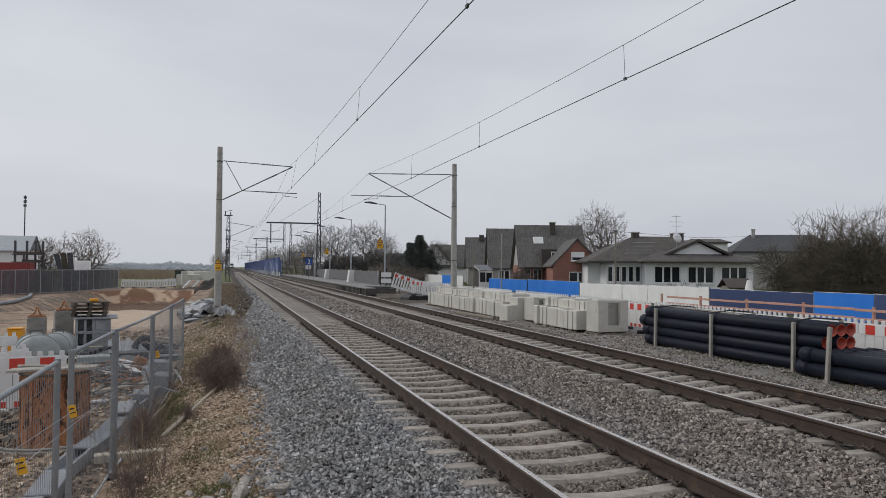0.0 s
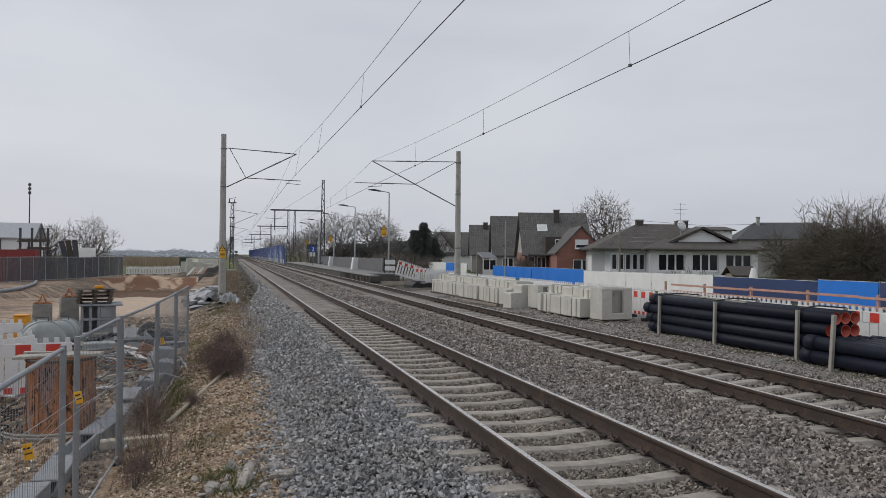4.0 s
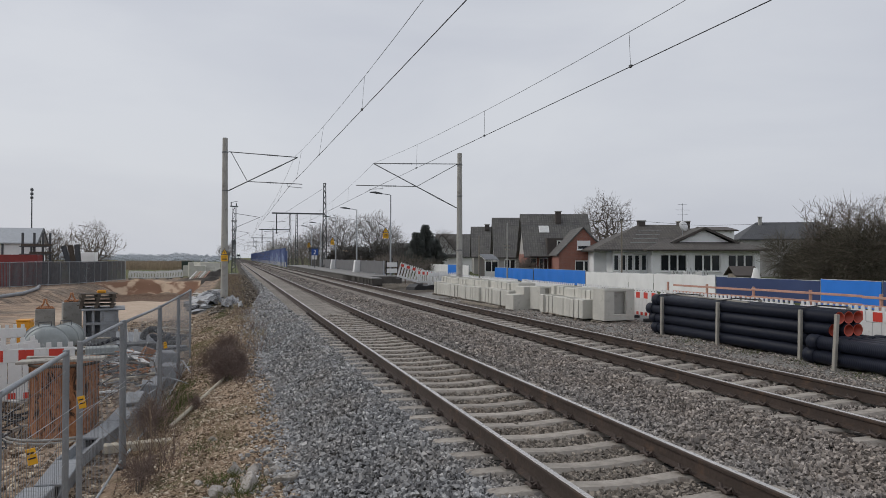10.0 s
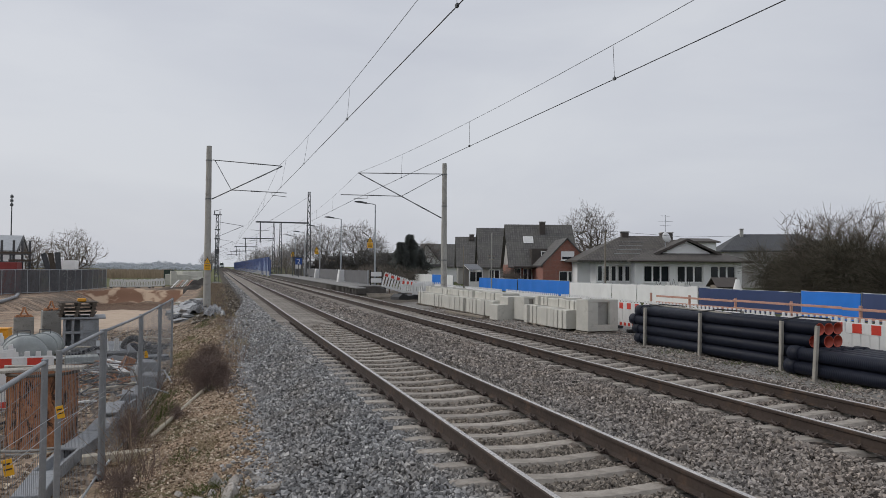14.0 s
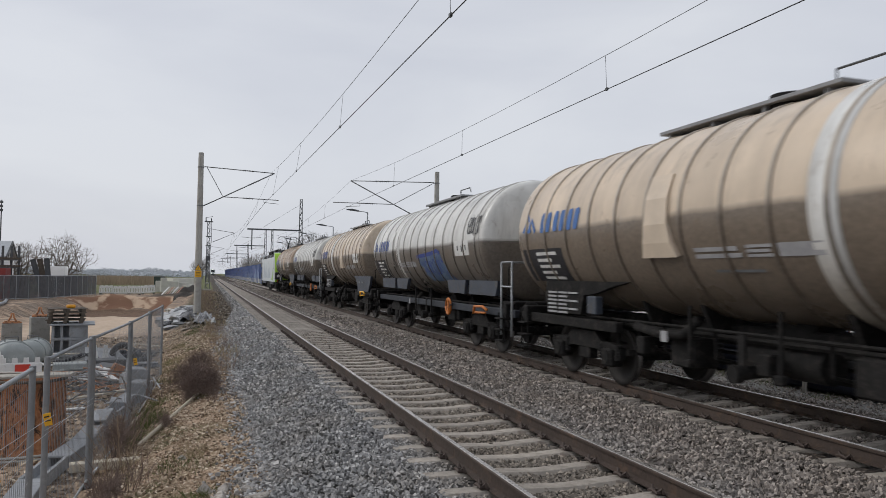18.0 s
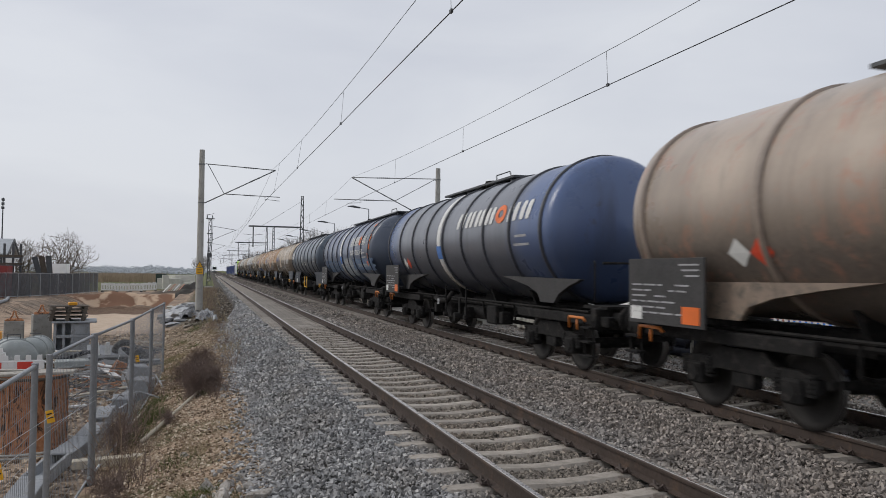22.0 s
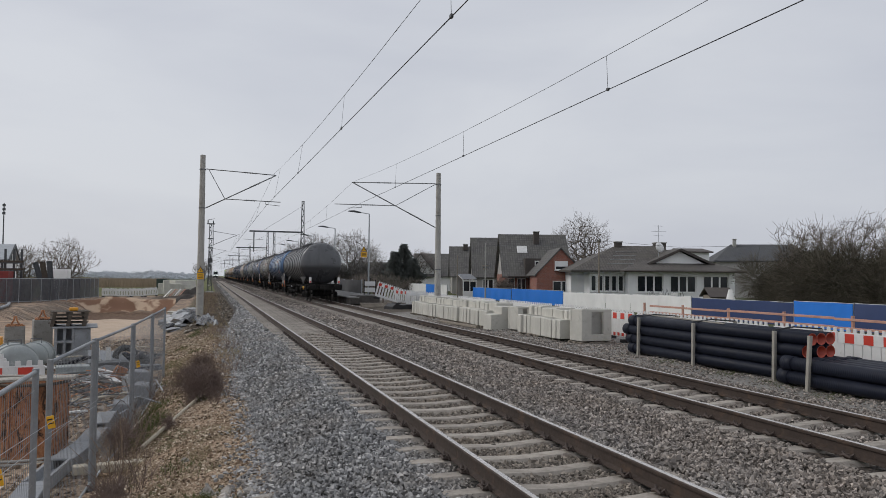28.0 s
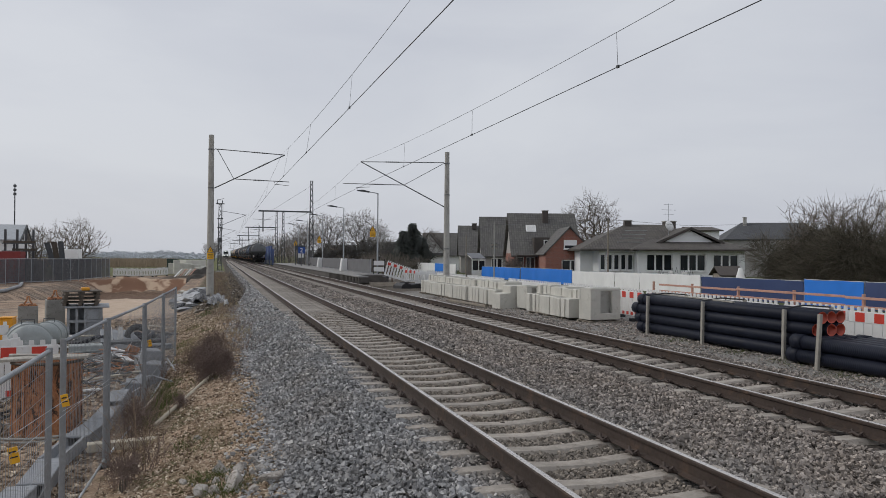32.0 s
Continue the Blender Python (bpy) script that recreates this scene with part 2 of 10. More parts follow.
def ground_z(x, y):
    """Height of the ground sheet; 0 is the top of the rails."""
    x, y = np.asarray(x, float), np.asarray(y, float)
    xs = x + 0.9 * smooth(24, 42, y) * (x < -1.5)
    z = np.interp(xs, [-420, -60, -30, -7, -4.75, -3.7, -2.9, -2.5, 6.9, 8, 12, 24, 60, 420],
                  [-1.3, -1.3, -1.25, -1.12, -1.05, -0.66, -0.5, -0.5, -0.45, -0.36, -0.36, -0.45, -0.5, -0.6])
    pit = smooth(-19, -15, x) * (1 - smooth(-7.6, -6.4, x)) * smooth(51.5, 54, y) * (1 - smooth(90.5, 92.5, y))
    z = z - 1.5 * pit
    bank = np.exp(-((x + 20) / 4.5) ** 2 - ((y - 62) / 14) ** 2) * 0.12
    mound = np.exp(-((x + 7.2) / 2.0) ** 2 - ((y - 104) / 9) ** 2) * 0.35
    z = z + bank + mound
    rough = (np.sin(x * 2.1 + np.sin(y * 0.7)) * np.sin(y * 1.7 + 1.3 * np.sin(x * 0.9))) * 0.035
    rough += (np.sin(x * 5.3 + y * 3.1) * np.sin(y * 4.7 - x * 2.2)) * 0.018
    return z + rough * ((x < -2.9) | (x > 7.5)) * (np.abs(y) < 200)


def axis_steps(knots):
    out = []
    for (a, sa), (b, _) in zip(knots, knots[1:]):
        out += list(np.arange(a, b, sa))
    return np.array(out + [knots[-1][0]])


gx = axis_steps([(-420, 60), (-60, 6), (-30, 0.9), (-10, 0.22), (-2.4, 2.0), (6.8, 0.5), (12, 2.0), (60, 40), (420, 1)])
gy = axis_steps([(-760, 80), (-40, 8), (0, 0.3), (24, 0.6), (60, 1.0), (120, 8), (240, 60), (1500, 1)])
GX, GY = np.meshgrid(gx, gy)
gv = np.stack([GX, GY, ground_z(GX, GY)], -1).reshape(-1, 3)
nx = len(gx)
gi = (np.arange(len(gy) - 1)[:, None] * nx + np.arange(nx - 1)[None]).ravel()
gf = np.stack([gi, gi + 1, gi + nx + 1, gi + nx], 1)

def step(src, edge, soft, grow=1.0):
    s = m.n.new("ShaderNodeMapRange")
    s.inputs["From Min"].default_value, s.inputs["From Max"].default_value = edge - soft, edge + soft
    m.l.new(src, s.inputs["Value"])
    return s.outputs[0]


m = Mat("earth_and_grass")
px, py = m.axis(0, True), m.axis(1, True)
big, mid, fine = m.noise(0.35, 5, 0.6, world=True), m.noise(2.2, 6, 0.65, world=True), m.noise(22, 5, 0.7, world=True)
wob = m.math("MULTIPLY", m.math("SUBTRACT", big, 0.5), 5.0)
sand = m.ramp(mid, [(0.28, (0.22, 0.16, 0.115)), (0.5, (0.37, 0.27, 0.195)), (0.72, (0.49, 0.38, 0.285))])
mud = m.ramp(mid, [(0.3, (0.115, 0.094, 0.077)), (0.7, (0.26, 0.215, 0.172))])
pz = m.axis(2, True)
sand = m.mix(m.ramp(big, [(0.46, 0.0), (0.62, 0.9)]), sand, mud)
rut = m.noise(1.0, 6, 0.7, (0.22, 1.5, 1.0), world=True, dist=1.2)
sand = m.mix(m.ramp(rut, [(0.47, 0.0), (0.58, 0.75)]), sand, (0.075, 0.055, 0.042))
sand = m.mix(m.ramp(rut, [(0.30, 0.6), (0.42, 0.0)]), sand, (0.46, 0.36, 0.27))
floor_ = m.ramp(mid, [(0.3, (0.10, 0.062, 0.042)), (0.7, (0.19, 0.125, 0.085))])
pale = m.ramp(mid, [(0.3, (0.45, 0.345, 0.26)), (0.7, (0.57, 0.455, 0.35))])
gritty = m.ramp(fine, [(0.3, (0.18, 0.12, 0.08)), (0.5, (0.42, 0.305, 0.212)), (0.72, (0.70, 0.59, 0.47))])
gritty = m.mix(m.ramp(m.noise(1.3, 5, 0.6, world=True), [(0.45, 0.0), (0.65, 0.7)]), gritty, m.ramp(fine, [(0.3, (0.165, 0.108, 0.07)), (0.7, (0.39, 0.285, 0.197))]))
grass = m.ramp(fine, [(0.3, (0.045, 0.05, 0.018)), (0.7, (0.13, 0.12, 0.05))])
gritty = m.mix(step(py, 27.0, 4.0), gritty, m.ramp(fine, [(0.3, (0.05, 0.042, 0.033)), (0.55, (0.15, 0.125, 0.095)), (0.75, (0.34, 0.30, 0.25))]))
slope = m.mix(m.ramp(m.noise(0.9, 5, 0.6, world=True), [(0.5, 0.0), (0.62, 0.85)]), gritty, grass)
gravel = m.ramp(fine, [(0.3, (0.13, 0.125, 0.115)), (0.55, (0.26, 0.25, 0.235)), (0.75, (0.42, 0.405, 0.38))])
field = m.ramp(big, [(0.35, (0.13, 0.115, 0.06)), (0.5, (0.10, 0.125, 0.045)), (0.65, (0.17, 0.145, 0.085))])
garden = m.ramp(mid, [(0.35, (0.05, 0.06, 0.025)), (0.65, (0.10, 0.11, 0.05))])

pxw = m.math("ADD", px, m.math("MULTIPLY", wob, 0.12))
near_flat = m.math("MULTIPLY", step(py, 36.0, 2.0), m.math("SUBTRACT", 1.0, step(py, 52.0, 0.8)))
near_flat = m.math("MULTIPLY", near_flat, step(m.math("ADD", px, wob), -12.5, 1.5))
sand = m.mix(near_flat, sand, pale)
sand = m.mix(m.math("SUBTRACT", 1.0, step(pz, -2.35, 0.12)), sand, floor_)
dark_soil = m.math("MULTIPLY", step(m.math("ADD", py, wob), 93.0, 1.5), step(pxw, -9.5, 0.8))
sand = m.mix(m.math("MULTIPLY", step(py, 90.2, 0.5), m.math("SUBTRACT", 1.0, step(py, 93.0, 0.5))), sand, m.mix(m.ramp(m.noise(0.42, 3, 0.5, world=True), [(0.48, 0.0), (0.54, 0.9)]), (0.23, 0.13, 0.085), (0.56, 0.42, 0.30)))
sand = m.mix(m.math("MULTIPLY", dark_soil, 0.9), sand, m.ramp(mid, [(0.3, (0.022, 0.019, 0.016)), (0.7, (0.075, 0.062, 0.05))]))
c = m.mix(step(pxw, -4.9, 0.25), sand, slope)
c = m.mix(step(pxw, 3.0, 0.3), c, gravel)
mud_strip = m.math("MULTIPLY", m.math("MULTIPLY", step(m.math("ADD", py, wob), 43.5, 1.2), m.math("SUBTRACT", 1.0, step(m.math("ADD", py, wob), 66.0, 2.0))), step(pxw, 6.6, 0.3))
c = m.mix(mud_strip, c, m.ramp(fine, [(0.3, (0.045, 0.038, 0.031)), (0.6, (0.12, 0.103, 0.085)), (0.8, (0.24, 0.215, 0.185))]))
c = m.mix(step(m.math("ADD", px, wob), 15.0, 1.5), c, garden)
c = m.mix(step(m.math("ADD", py, m.math("MULTIPLY", wob, 2.0)), 108.0, 6.0), c, field)
c = m.mix(step(m.math("SUBTRACT", m.math("MULTIPLY", px, -1.0), wob), 34.0, 4.0), c, field)
m.bump(m.mix(0.55, mid, fine), 0.9, 0.06)
GROUND = m.done(c, 0.95, spec=0.2)
tagged(new("ground", fast_mesh("ground", gv, gf, GROUND, True)), "brown earth, gritty verge and far fields", "ground", kind="structure")

# ---------------- ballast bed ----------------
m = Mat("crushed_stone")
g1, g2 = m.noise(16, 6, 0.75, world=True), m.noise(1.1, 4, 0.6, world=True)
vor = m.n.new("ShaderNodeTexVoronoi")
vor.inputs["Scale"].default_value = 17.0
m.l.new(m.pos.outputs["Position"], vor.inputs["Vector"])
# bed kept dark and cell edges darker: shade in the stone gaps painted in
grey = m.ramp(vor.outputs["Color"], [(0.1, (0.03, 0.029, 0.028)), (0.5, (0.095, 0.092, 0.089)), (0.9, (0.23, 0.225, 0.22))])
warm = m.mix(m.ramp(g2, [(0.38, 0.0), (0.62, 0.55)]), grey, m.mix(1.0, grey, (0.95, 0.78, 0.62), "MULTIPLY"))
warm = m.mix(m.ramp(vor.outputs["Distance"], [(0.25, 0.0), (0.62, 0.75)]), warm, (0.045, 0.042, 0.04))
m.bump(m.math("SUBTRACT", 1.0, vor.outputs["Distance"]), 0.9, 0.045)
dust = m.n.new("ShaderNodeMapRange")
dust.inputs["From Min"].default_value, dust.inputs["From Max"].default_value = 0.6, 1.7
m.l.new(m.axis(0, True), dust.inputs["Value"])
warm = m.mix(dust.outputs[0], warm, m.mix(1.0, warm, (0.82, 0.74, 0.68), "MULTIPLY"))
far_dust = m.n.new("ShaderNodeMapRange")
far_dust.inputs["From Min"].default_value, far_dust.inputs["From Max"].default_value = 18.0, 50.0
m.l.new(m.axis(1, True), far_dust.inputs["Value"])
warm = m.mix(far_dust.outputs[0], warm, m.mix(1.0, warm, (0.93, 0.88, 0.84), "MULTIPLY"))
# soil and dead weeds have grown over the left shoulder farther along
grown = m.n.new("ShaderNodeMapRange")
grown.inputs["From Min"].default_value, grown.inputs["From Max"].default_value = 26.0, 44.0
m.l.new(m.math("ADD", m.axis(1, True), m.math("MULTIPLY", g2, 12.0)), grown.inputs["Value"])
edge = m.n.new("ShaderNodeMapRange")
edge.inputs["From Min"].default_value, edge.inputs["From Max"].default_value = -1.75, -2.2
m.l.new(m.math("ADD", m.axis(0, True), m.math("MULTIPLY", g1, 0.5)), edge.inputs["Value"])
warm = m.mix(m.math("MULTIPLY", grown.outputs[0], edge.outputs[0]), warm, m.ramp(g1, [(0.3, (0.04, 0.034, 0.027)), (0.7, (0.14, 0.118, 0.09))]))
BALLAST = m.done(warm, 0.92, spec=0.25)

bed_x = [-2.95, -2.45, -1.72, -1.3, 0, 1.3, 1.75, 2.2, 2.65, SP - 1.3, SP, SP + 1.3, SP + 1.75, SP + 2.5, SP + 3.0]
bed_z = [-0.66, -0.46, -0.21, -0.21, -0.252, -0.21, -0.21, -0.27, -0.22, -0.21, -0.252, -0.21, -0.21, -0.42, -0.62]
bx = axis_steps([(-2.95, 0.15), (SP + 3.0, 1)])
by = axis_steps([(NEAR_Y, 60), (0, 0.3), (40, 1.0), (120, 20), (1400, 1)])
BX, BY = np.meshgrid(bx, by)
BZ = np.interp(BX, bed_x, bed_z) + 0.02 * np.sin(BX * 7 + BY * 2.3) * np.sin(BY * 5.1 + BX)
n2 = len(bx)
bi = (np.arange(len(by) - 1)[:, None] * n2 + np.arange(n2 - 1)[None]).ravel()
bf = np.stack([bi, bi + 1, bi + n2 + 1, bi + n2], 1)
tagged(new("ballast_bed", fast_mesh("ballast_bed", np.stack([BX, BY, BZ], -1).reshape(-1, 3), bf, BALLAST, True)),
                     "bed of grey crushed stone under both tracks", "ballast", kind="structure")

# loose stones, too many to count
m = Mat("ballast_stone")
isl = m.pos.outputs["Random Per Island"]
sc = m.ramp(isl, [(0.0, (0.14, 0.139, 0.138)), (0.3, (0.25, 0.248, 0.245)), (0.8, (0.38, 0.377, 0.372)), (1.0, (0.56, 0.552, 0.54))])
sc = m.mix(m.ramp(g2f := m.noise(0.8, 4, 0.6, world=True), [(0.45, 0.0), (0.7, 0.4)]), sc, m.mix(1.0, sc, (0.95, 0.84, 0.72), "MULTIPLY"))
dust = m.n.new("ShaderNodeMapRange")
dust.inputs["From Min"].default_value, dust.inputs["From Max"].default_value = 0.6, 1.7
m.l.new(m.axis(0, True), dust.inputs["Value"])
sc = m.mix(dust.outputs[0], sc, m.mix(1.0, sc, (0.90, 0.815, 0.745), "MULTIPLY"))
# stones between the near rails are multiplied darker and browner
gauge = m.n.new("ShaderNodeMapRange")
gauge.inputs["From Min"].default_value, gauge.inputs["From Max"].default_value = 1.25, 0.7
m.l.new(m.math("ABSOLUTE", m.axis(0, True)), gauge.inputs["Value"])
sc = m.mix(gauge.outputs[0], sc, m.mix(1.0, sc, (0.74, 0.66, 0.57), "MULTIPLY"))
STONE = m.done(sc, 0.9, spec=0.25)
ICO_V = np.array([(0, 0, 1), (0.89, 0, 0.45), (0.28, 0.85, 0.45), (-0.72, 0.53, 0.45), (-0.72, -0.53, 0.45), (0.28, -0.85, 0.45),
                  (0.72, 0.53, -0.45), (-0.28, 0.85, -0.45), (-0.89, 0, -0.45), (-0.28, -0.85, -0.45), (0.72, -0.53, -0.45), (0, 0, -1)])
ICO_F = np.array([(0, i, i % 5 + 1) for i in range(1, 6)] + [(i, (i - 2) % 5 + 6, i % 5 + 1) for i in range(1, 6)] +
                 [(i % 5 + 1, (i - 2) % 5 + 6, (i - 1) % 5 + 6) for i in range(1, 6)] + [(11, (i - 1) % 5 + 6, (i - 2) % 5 + 6) for i in range(1, 6)])


BOX_V = np.array([(x, y, z) for z in (-0.62, 0.62) for x, y in ((-0.62, -0.62), (0.62, -0.62), (0.62, 0.62), (-0.62, 0.62))])
BOX_F = np.array([(2, 1, 0), (3, 2, 0), (4, 5, 6), (4, 6, 7), (0, 1, 5), (0, 5, 4), (1, 2, 6), (1, 6, 5), (2, 3, 7), (2, 7, 6), (3, 0, 4), (3, 4, 7)])
OCT_V = np.array([(1, 0, 0), (0, 1, 0), (-1, 0, 0), (0, -1, 0), (0, 0, 1), (0, 0, -1)], float)
OCT_F = np.array([(0, 1, 4), (1, 2, 4), (2, 3, 4), (3, 0, 4), (1, 0, 5), (2, 1, 5), (3, 2, 5), (0, 3, 5)])


def scatter_stones(name, xs, ys, zs, lo, hi, mat_, label, flat=0.75, seed=3, small=False):
    """Broken, blocky stones at the given places, as one mesh."""
    r = np.random.RandomState(seed)
    n = len(xs)
    size = (r.uniform(lo, hi, n) * np.interp(ys, [12, 16], [1.0, 1.3]))[:, None, None]
    bv, bf_ = (OCT_V, OCT_F) if small else (BOX_V, BOX_F)
    nv = len(bv)
    v = bv[None] * (1 + r.uniform(-0.75, 0.35, (n, nv, 3))) * size * r.uniform(0.5, 1.6, (n, 1, 3))
    q4 = r.normal(0, 1, (n, 4)) * np.array([1.0, 0.5 if small else 1.0, 0.5 if small else 1.0, 1.0])
    q4 /= np.linalg.norm(q4, axis=1)[:, None]
    a, b, c, d = q4.T
    turn = np.stack([np.stack([1 - 2 * (c * c + d * d), 2 * (b * c - a * d), 2 * (b * d + a * c)], -1),
                     np.stack([2 * (b * c + a * d), 1 - 2 * (b * b + d * d), 2 * (c * d - a * b)], -1),
                     np.stack([2 * (b * d - a * c), 2 * (c * d + a * b), 1 - 2 * (b * b + c * c)], -1)], 1)
    v = np.einsum("nij,nkj->nki", turn, v)
    v[..., 2] *= flat
    v += np.stack([xs, ys, zs], -1)[:, None]
    f = (bf_[None] + (np.arange(n) * nv)[:, None, None]).reshape(-1, 3)
    return tagged(new(name, fast_mesh(name, v.reshape(-1, 3), f, mat_)), label, "stones", kind="stuff")


rs = np.random.RandomState(11)


def bed_points(n, x0, x1, y0, y1, power=1.6):
    y = y0 + (y1 - y0) * rs.uniform(0, 1, n) ** power
    x = rs.uniform(x0, x1, n)
    return x, y


sx, sy = [], []
for n_, a_, b_, y0_, y1_, pw in ((44000, -2.8, 1.3, 4.5, 13.5, 1.25), (24000, 0.9, 3.2, 4.8, 13.5, 1.25), (16000, 2.6, SP + 3.0, 7, 14, 1.1),
                                 (26000, -2.8, 1.3, 13.5, 26, 1.1), (13000, 0.9, 3.2, 13.5, 26, 1.1), (17000, 2.6, SP + 3.0, 14, 30, 1.1)):
    a2, b2 = bed_points(n_, a_, b_, y0_, y1_, pw)
    sx.append(a2), sy.append(b2)
sx, sy = np.concatenate(sx), np.concatenate(sy)
keep = np.ones(len(sx), bool)
for c0 in (0.0, SP):
    for rr in (-0.753, 0.753):
        keep &= np.abs(sx - c0 - rr) > 0.1
    on = (np.abs(sx - c0) < 1.27) & (rs.uniform(0, 1, len(sx)) < 0.96) & (np.abs((sy - 6.473 + 0.3) % 0.6 - 0.3) < 0.10)
    keep &= ~on
sx, sy = sx[keep], sy[keep]
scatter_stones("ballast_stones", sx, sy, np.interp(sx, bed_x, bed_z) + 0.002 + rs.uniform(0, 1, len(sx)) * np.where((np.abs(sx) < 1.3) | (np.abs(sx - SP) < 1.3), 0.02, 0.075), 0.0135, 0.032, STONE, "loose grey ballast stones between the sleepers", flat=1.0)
# stones strayed from the bed onto the verge
ey = 4.5 + 30 * rs.uniform(0, 1, 6500) ** 1.6
ex = -2.5 - np.abs(rs.normal(0, 0.13, 6500)) * (1.1 + 0.9 * np.sin(ey * 1.3) * np.sin(ey * 0.47 + 1))
ex -= 0.5 * rs.uniform(0, 1, 6500) ** 6
scatter_stones("strayed_stones", ex, ey, ground_z(ex, ey) + 0.014, 0.016, 0.042, STONE, "ballast stones strayed onto the gritty verge", seed=77)
# farther stones, simpler
fx_, fy_ = [], []
for n_, a_, b_, y0_, y1_, pw in ((12000, -2.7, 1.5, 22, 46, 1.0), (7000, 1.3, SP + 1.5, 24, 46, 1.0), (14000, -2.8, SP + 2.4, 44, 95, 1.2), (9000, -2.8, SP + 1.6, 90, 170, 1.2)):
    a2, b2 = bed_points(n_, a_, b_, y0_, y1_, pw)
    fx_.append(a2), fy_.append(b2)
fx_, fy_ = np.concatenate(fx_), np.concatenate(fy_)
keep = np.ones(len(fx_), bool)
for c0 in (0.0, SP):
    for rr in (-0.753, 0.753):
        keep &= np.abs(fx_ - c0 - rr) > 0.13
    keep &= ~((np.abs(fx_ - c0) < 1.18) & ((fy_ > 60) | (np.abs((fy_ - 6.473 + 0.3) % 0.6 - 0.3) < 0.15)))
keep &= fx_ > -2.75 + 0.95 * smooth(30, 46, fy_)
fx_, fy_ = fx_[keep], fy_[keep]
scatter_stones("far_ballast_stones", fx_, fy_, np.interp(fx_, bed_x, bed_z) + np.where((np.abs(fx_) < 1.3) | (np.abs(fx_ - SP) < 1.3), -0.03, 0.012), 0.030, 0.058, STONE, "loose grey ballast stones farther along the tracks", seed=31, small=True)

# ---------------- tracks ----------------
RAIL = [(-0.075, -0.172), (0.075, -0.172), (0.075, -0.160), (0.012, -0.142), (0.009, -0.05), (0.034, -0.038), (0.036, -0.012),
        (0.024, -0.0005), (-0.024, -0.0005), (-0.036, -0.012), (-0.034, -0.038), (-0.009, -0.05), (-0.012, -0.142), (-0.075, -0.160)]
SLEEPER_SECT = [(-1.3, -0.34), (-1.3, -0.205), (-1.22, -0.178), (-0.6, -0.178), (-0.42, -0.186), (-0.2, -0.200), (0.0, -0.206), (0.2, -0.200), (0.42, -0.186), (0.6, -0.178), (1.22, -0.178), (1.3, -0.205), (1.3, -0.34)]


def sleeper_geo():
    g = Geo()
    n = len(SLEEPER_SECT)
    vs = []
    for y, inset in ((-0.14, 0.06), (-0.085, 0.0), (0.085, 0.0), (0.14, 0.06)):
        for x, z in SLEEPER_SECT:
            vs.append((x, y if z < -0.3 or inset == 0 else y, z - (inset if z > -0.3 else 0)))
    fs = []
    for k in range(3):
        for i in range(n):
            j = (i + 1) % n
            fs.append((k * n + i, k * n + n + i, k * n + n + j, k * n + j))
    fs += [tuple(range(n)), tuple(range(4 * n - 1, 3 * n - 1, -1))]
    return g.add(vs, fs)


def clip_geo():
    g = Geo()
    for s in (-1, 1):
        g.box((0.06 * s - 0.03, -0.075, -0.18), (0.06 * s + 0.05 * s + 0.03 if s > 0 else -0.06 + 0.03, 0.075, -0.155), 0.008)
        g.cyl((0.115 * s, 0, -0.18), (0.115 * s, 0, -0.125), 0.018, seg=6)
        g.tube([(0.07 * s, -0.055, -0.158), (0.15 * s, -0.06, -0.15), (0.155 * s, 0.0, -0.13), (0.15 * s, 0.06, -0.15), (0.07 * s, 0.055, -0.158)], 0.017, 5)
        g.tube([(0.085 * s, -0.09, -0.16), (0.10 * s, -0.075, -0.115), (0.12 * s, -0.03, -0.16), (0.12 * s, 0.03, -0.16), (0.10 * s, 0.075, -0.115), (0.085 * s, 0.09, -0.16)], 0.016, 5)
    return g


me_sleeper = sleeper_geo().mesh("sleeper", SLEEPER)
me_clip = clip_geo().mesh("rail_clip", CLIP)
SL_V = np.concatenate(sleeper_geo().v)


def build_track(x0, near_to, clips_to, label):
    t = thing("railway_track", label, "track", pose(x0, 0, 0), group="parallel tracks", kind="structure")
    for s in (-0.753, 0.753):
        g = Geo().prism([(u + s, w) for u, w in RAIL], "y", NEAR_Y, 1400)
        part("rail", g, RAIL_SIDE, t, "rusty brown steel rail")
        part("rail_head", Geo().prism([(s - 0.027, -0.001), (s + 0.027, -0.001), (s + 0.022, 0.003), (s - 0.022, 0.003)], "y", NEAR_Y, 1400), RAIL_TOP, t, "polished running surface")
    y = 6.473 - 0.6 * 8
    far = []
    while y < 260:
        if 2 < y < near_to:
            ob = part("sleeper", me_sleeper, None, t, at=pose(0, y, rs.uniform(-0.006, 0.006), 0, 0, rs.uniform(-0.4, 0.4)))
            if y < clips_to:
                for s in (-0.753, 0.753):
                    part("rail_clip", me_clip, None, ob, at=pose(s, 0, 0))
        else:
            far.append(y)
        y += 0.6
    far += list(np.arange(-60, 1.6, 0.6))
    g = Geo()
    base = sleeper_geo()
    for y in far:
        g.add(SL_V + np.array([0, y, 0]), base.f)
    tagged(part("far_sleepers", g, SLEEPER, t, "far concrete sleepers"), kind="stuff")
    return t


build_track(0.0, 70, 26, "ballasted railway track with rusty rails on concrete sleepers")
build_track(SP, 70, 30, "second ballasted railway track on concrete sleepers")

# ---------------- overhead line ----------------
MAST_Y = 41.0


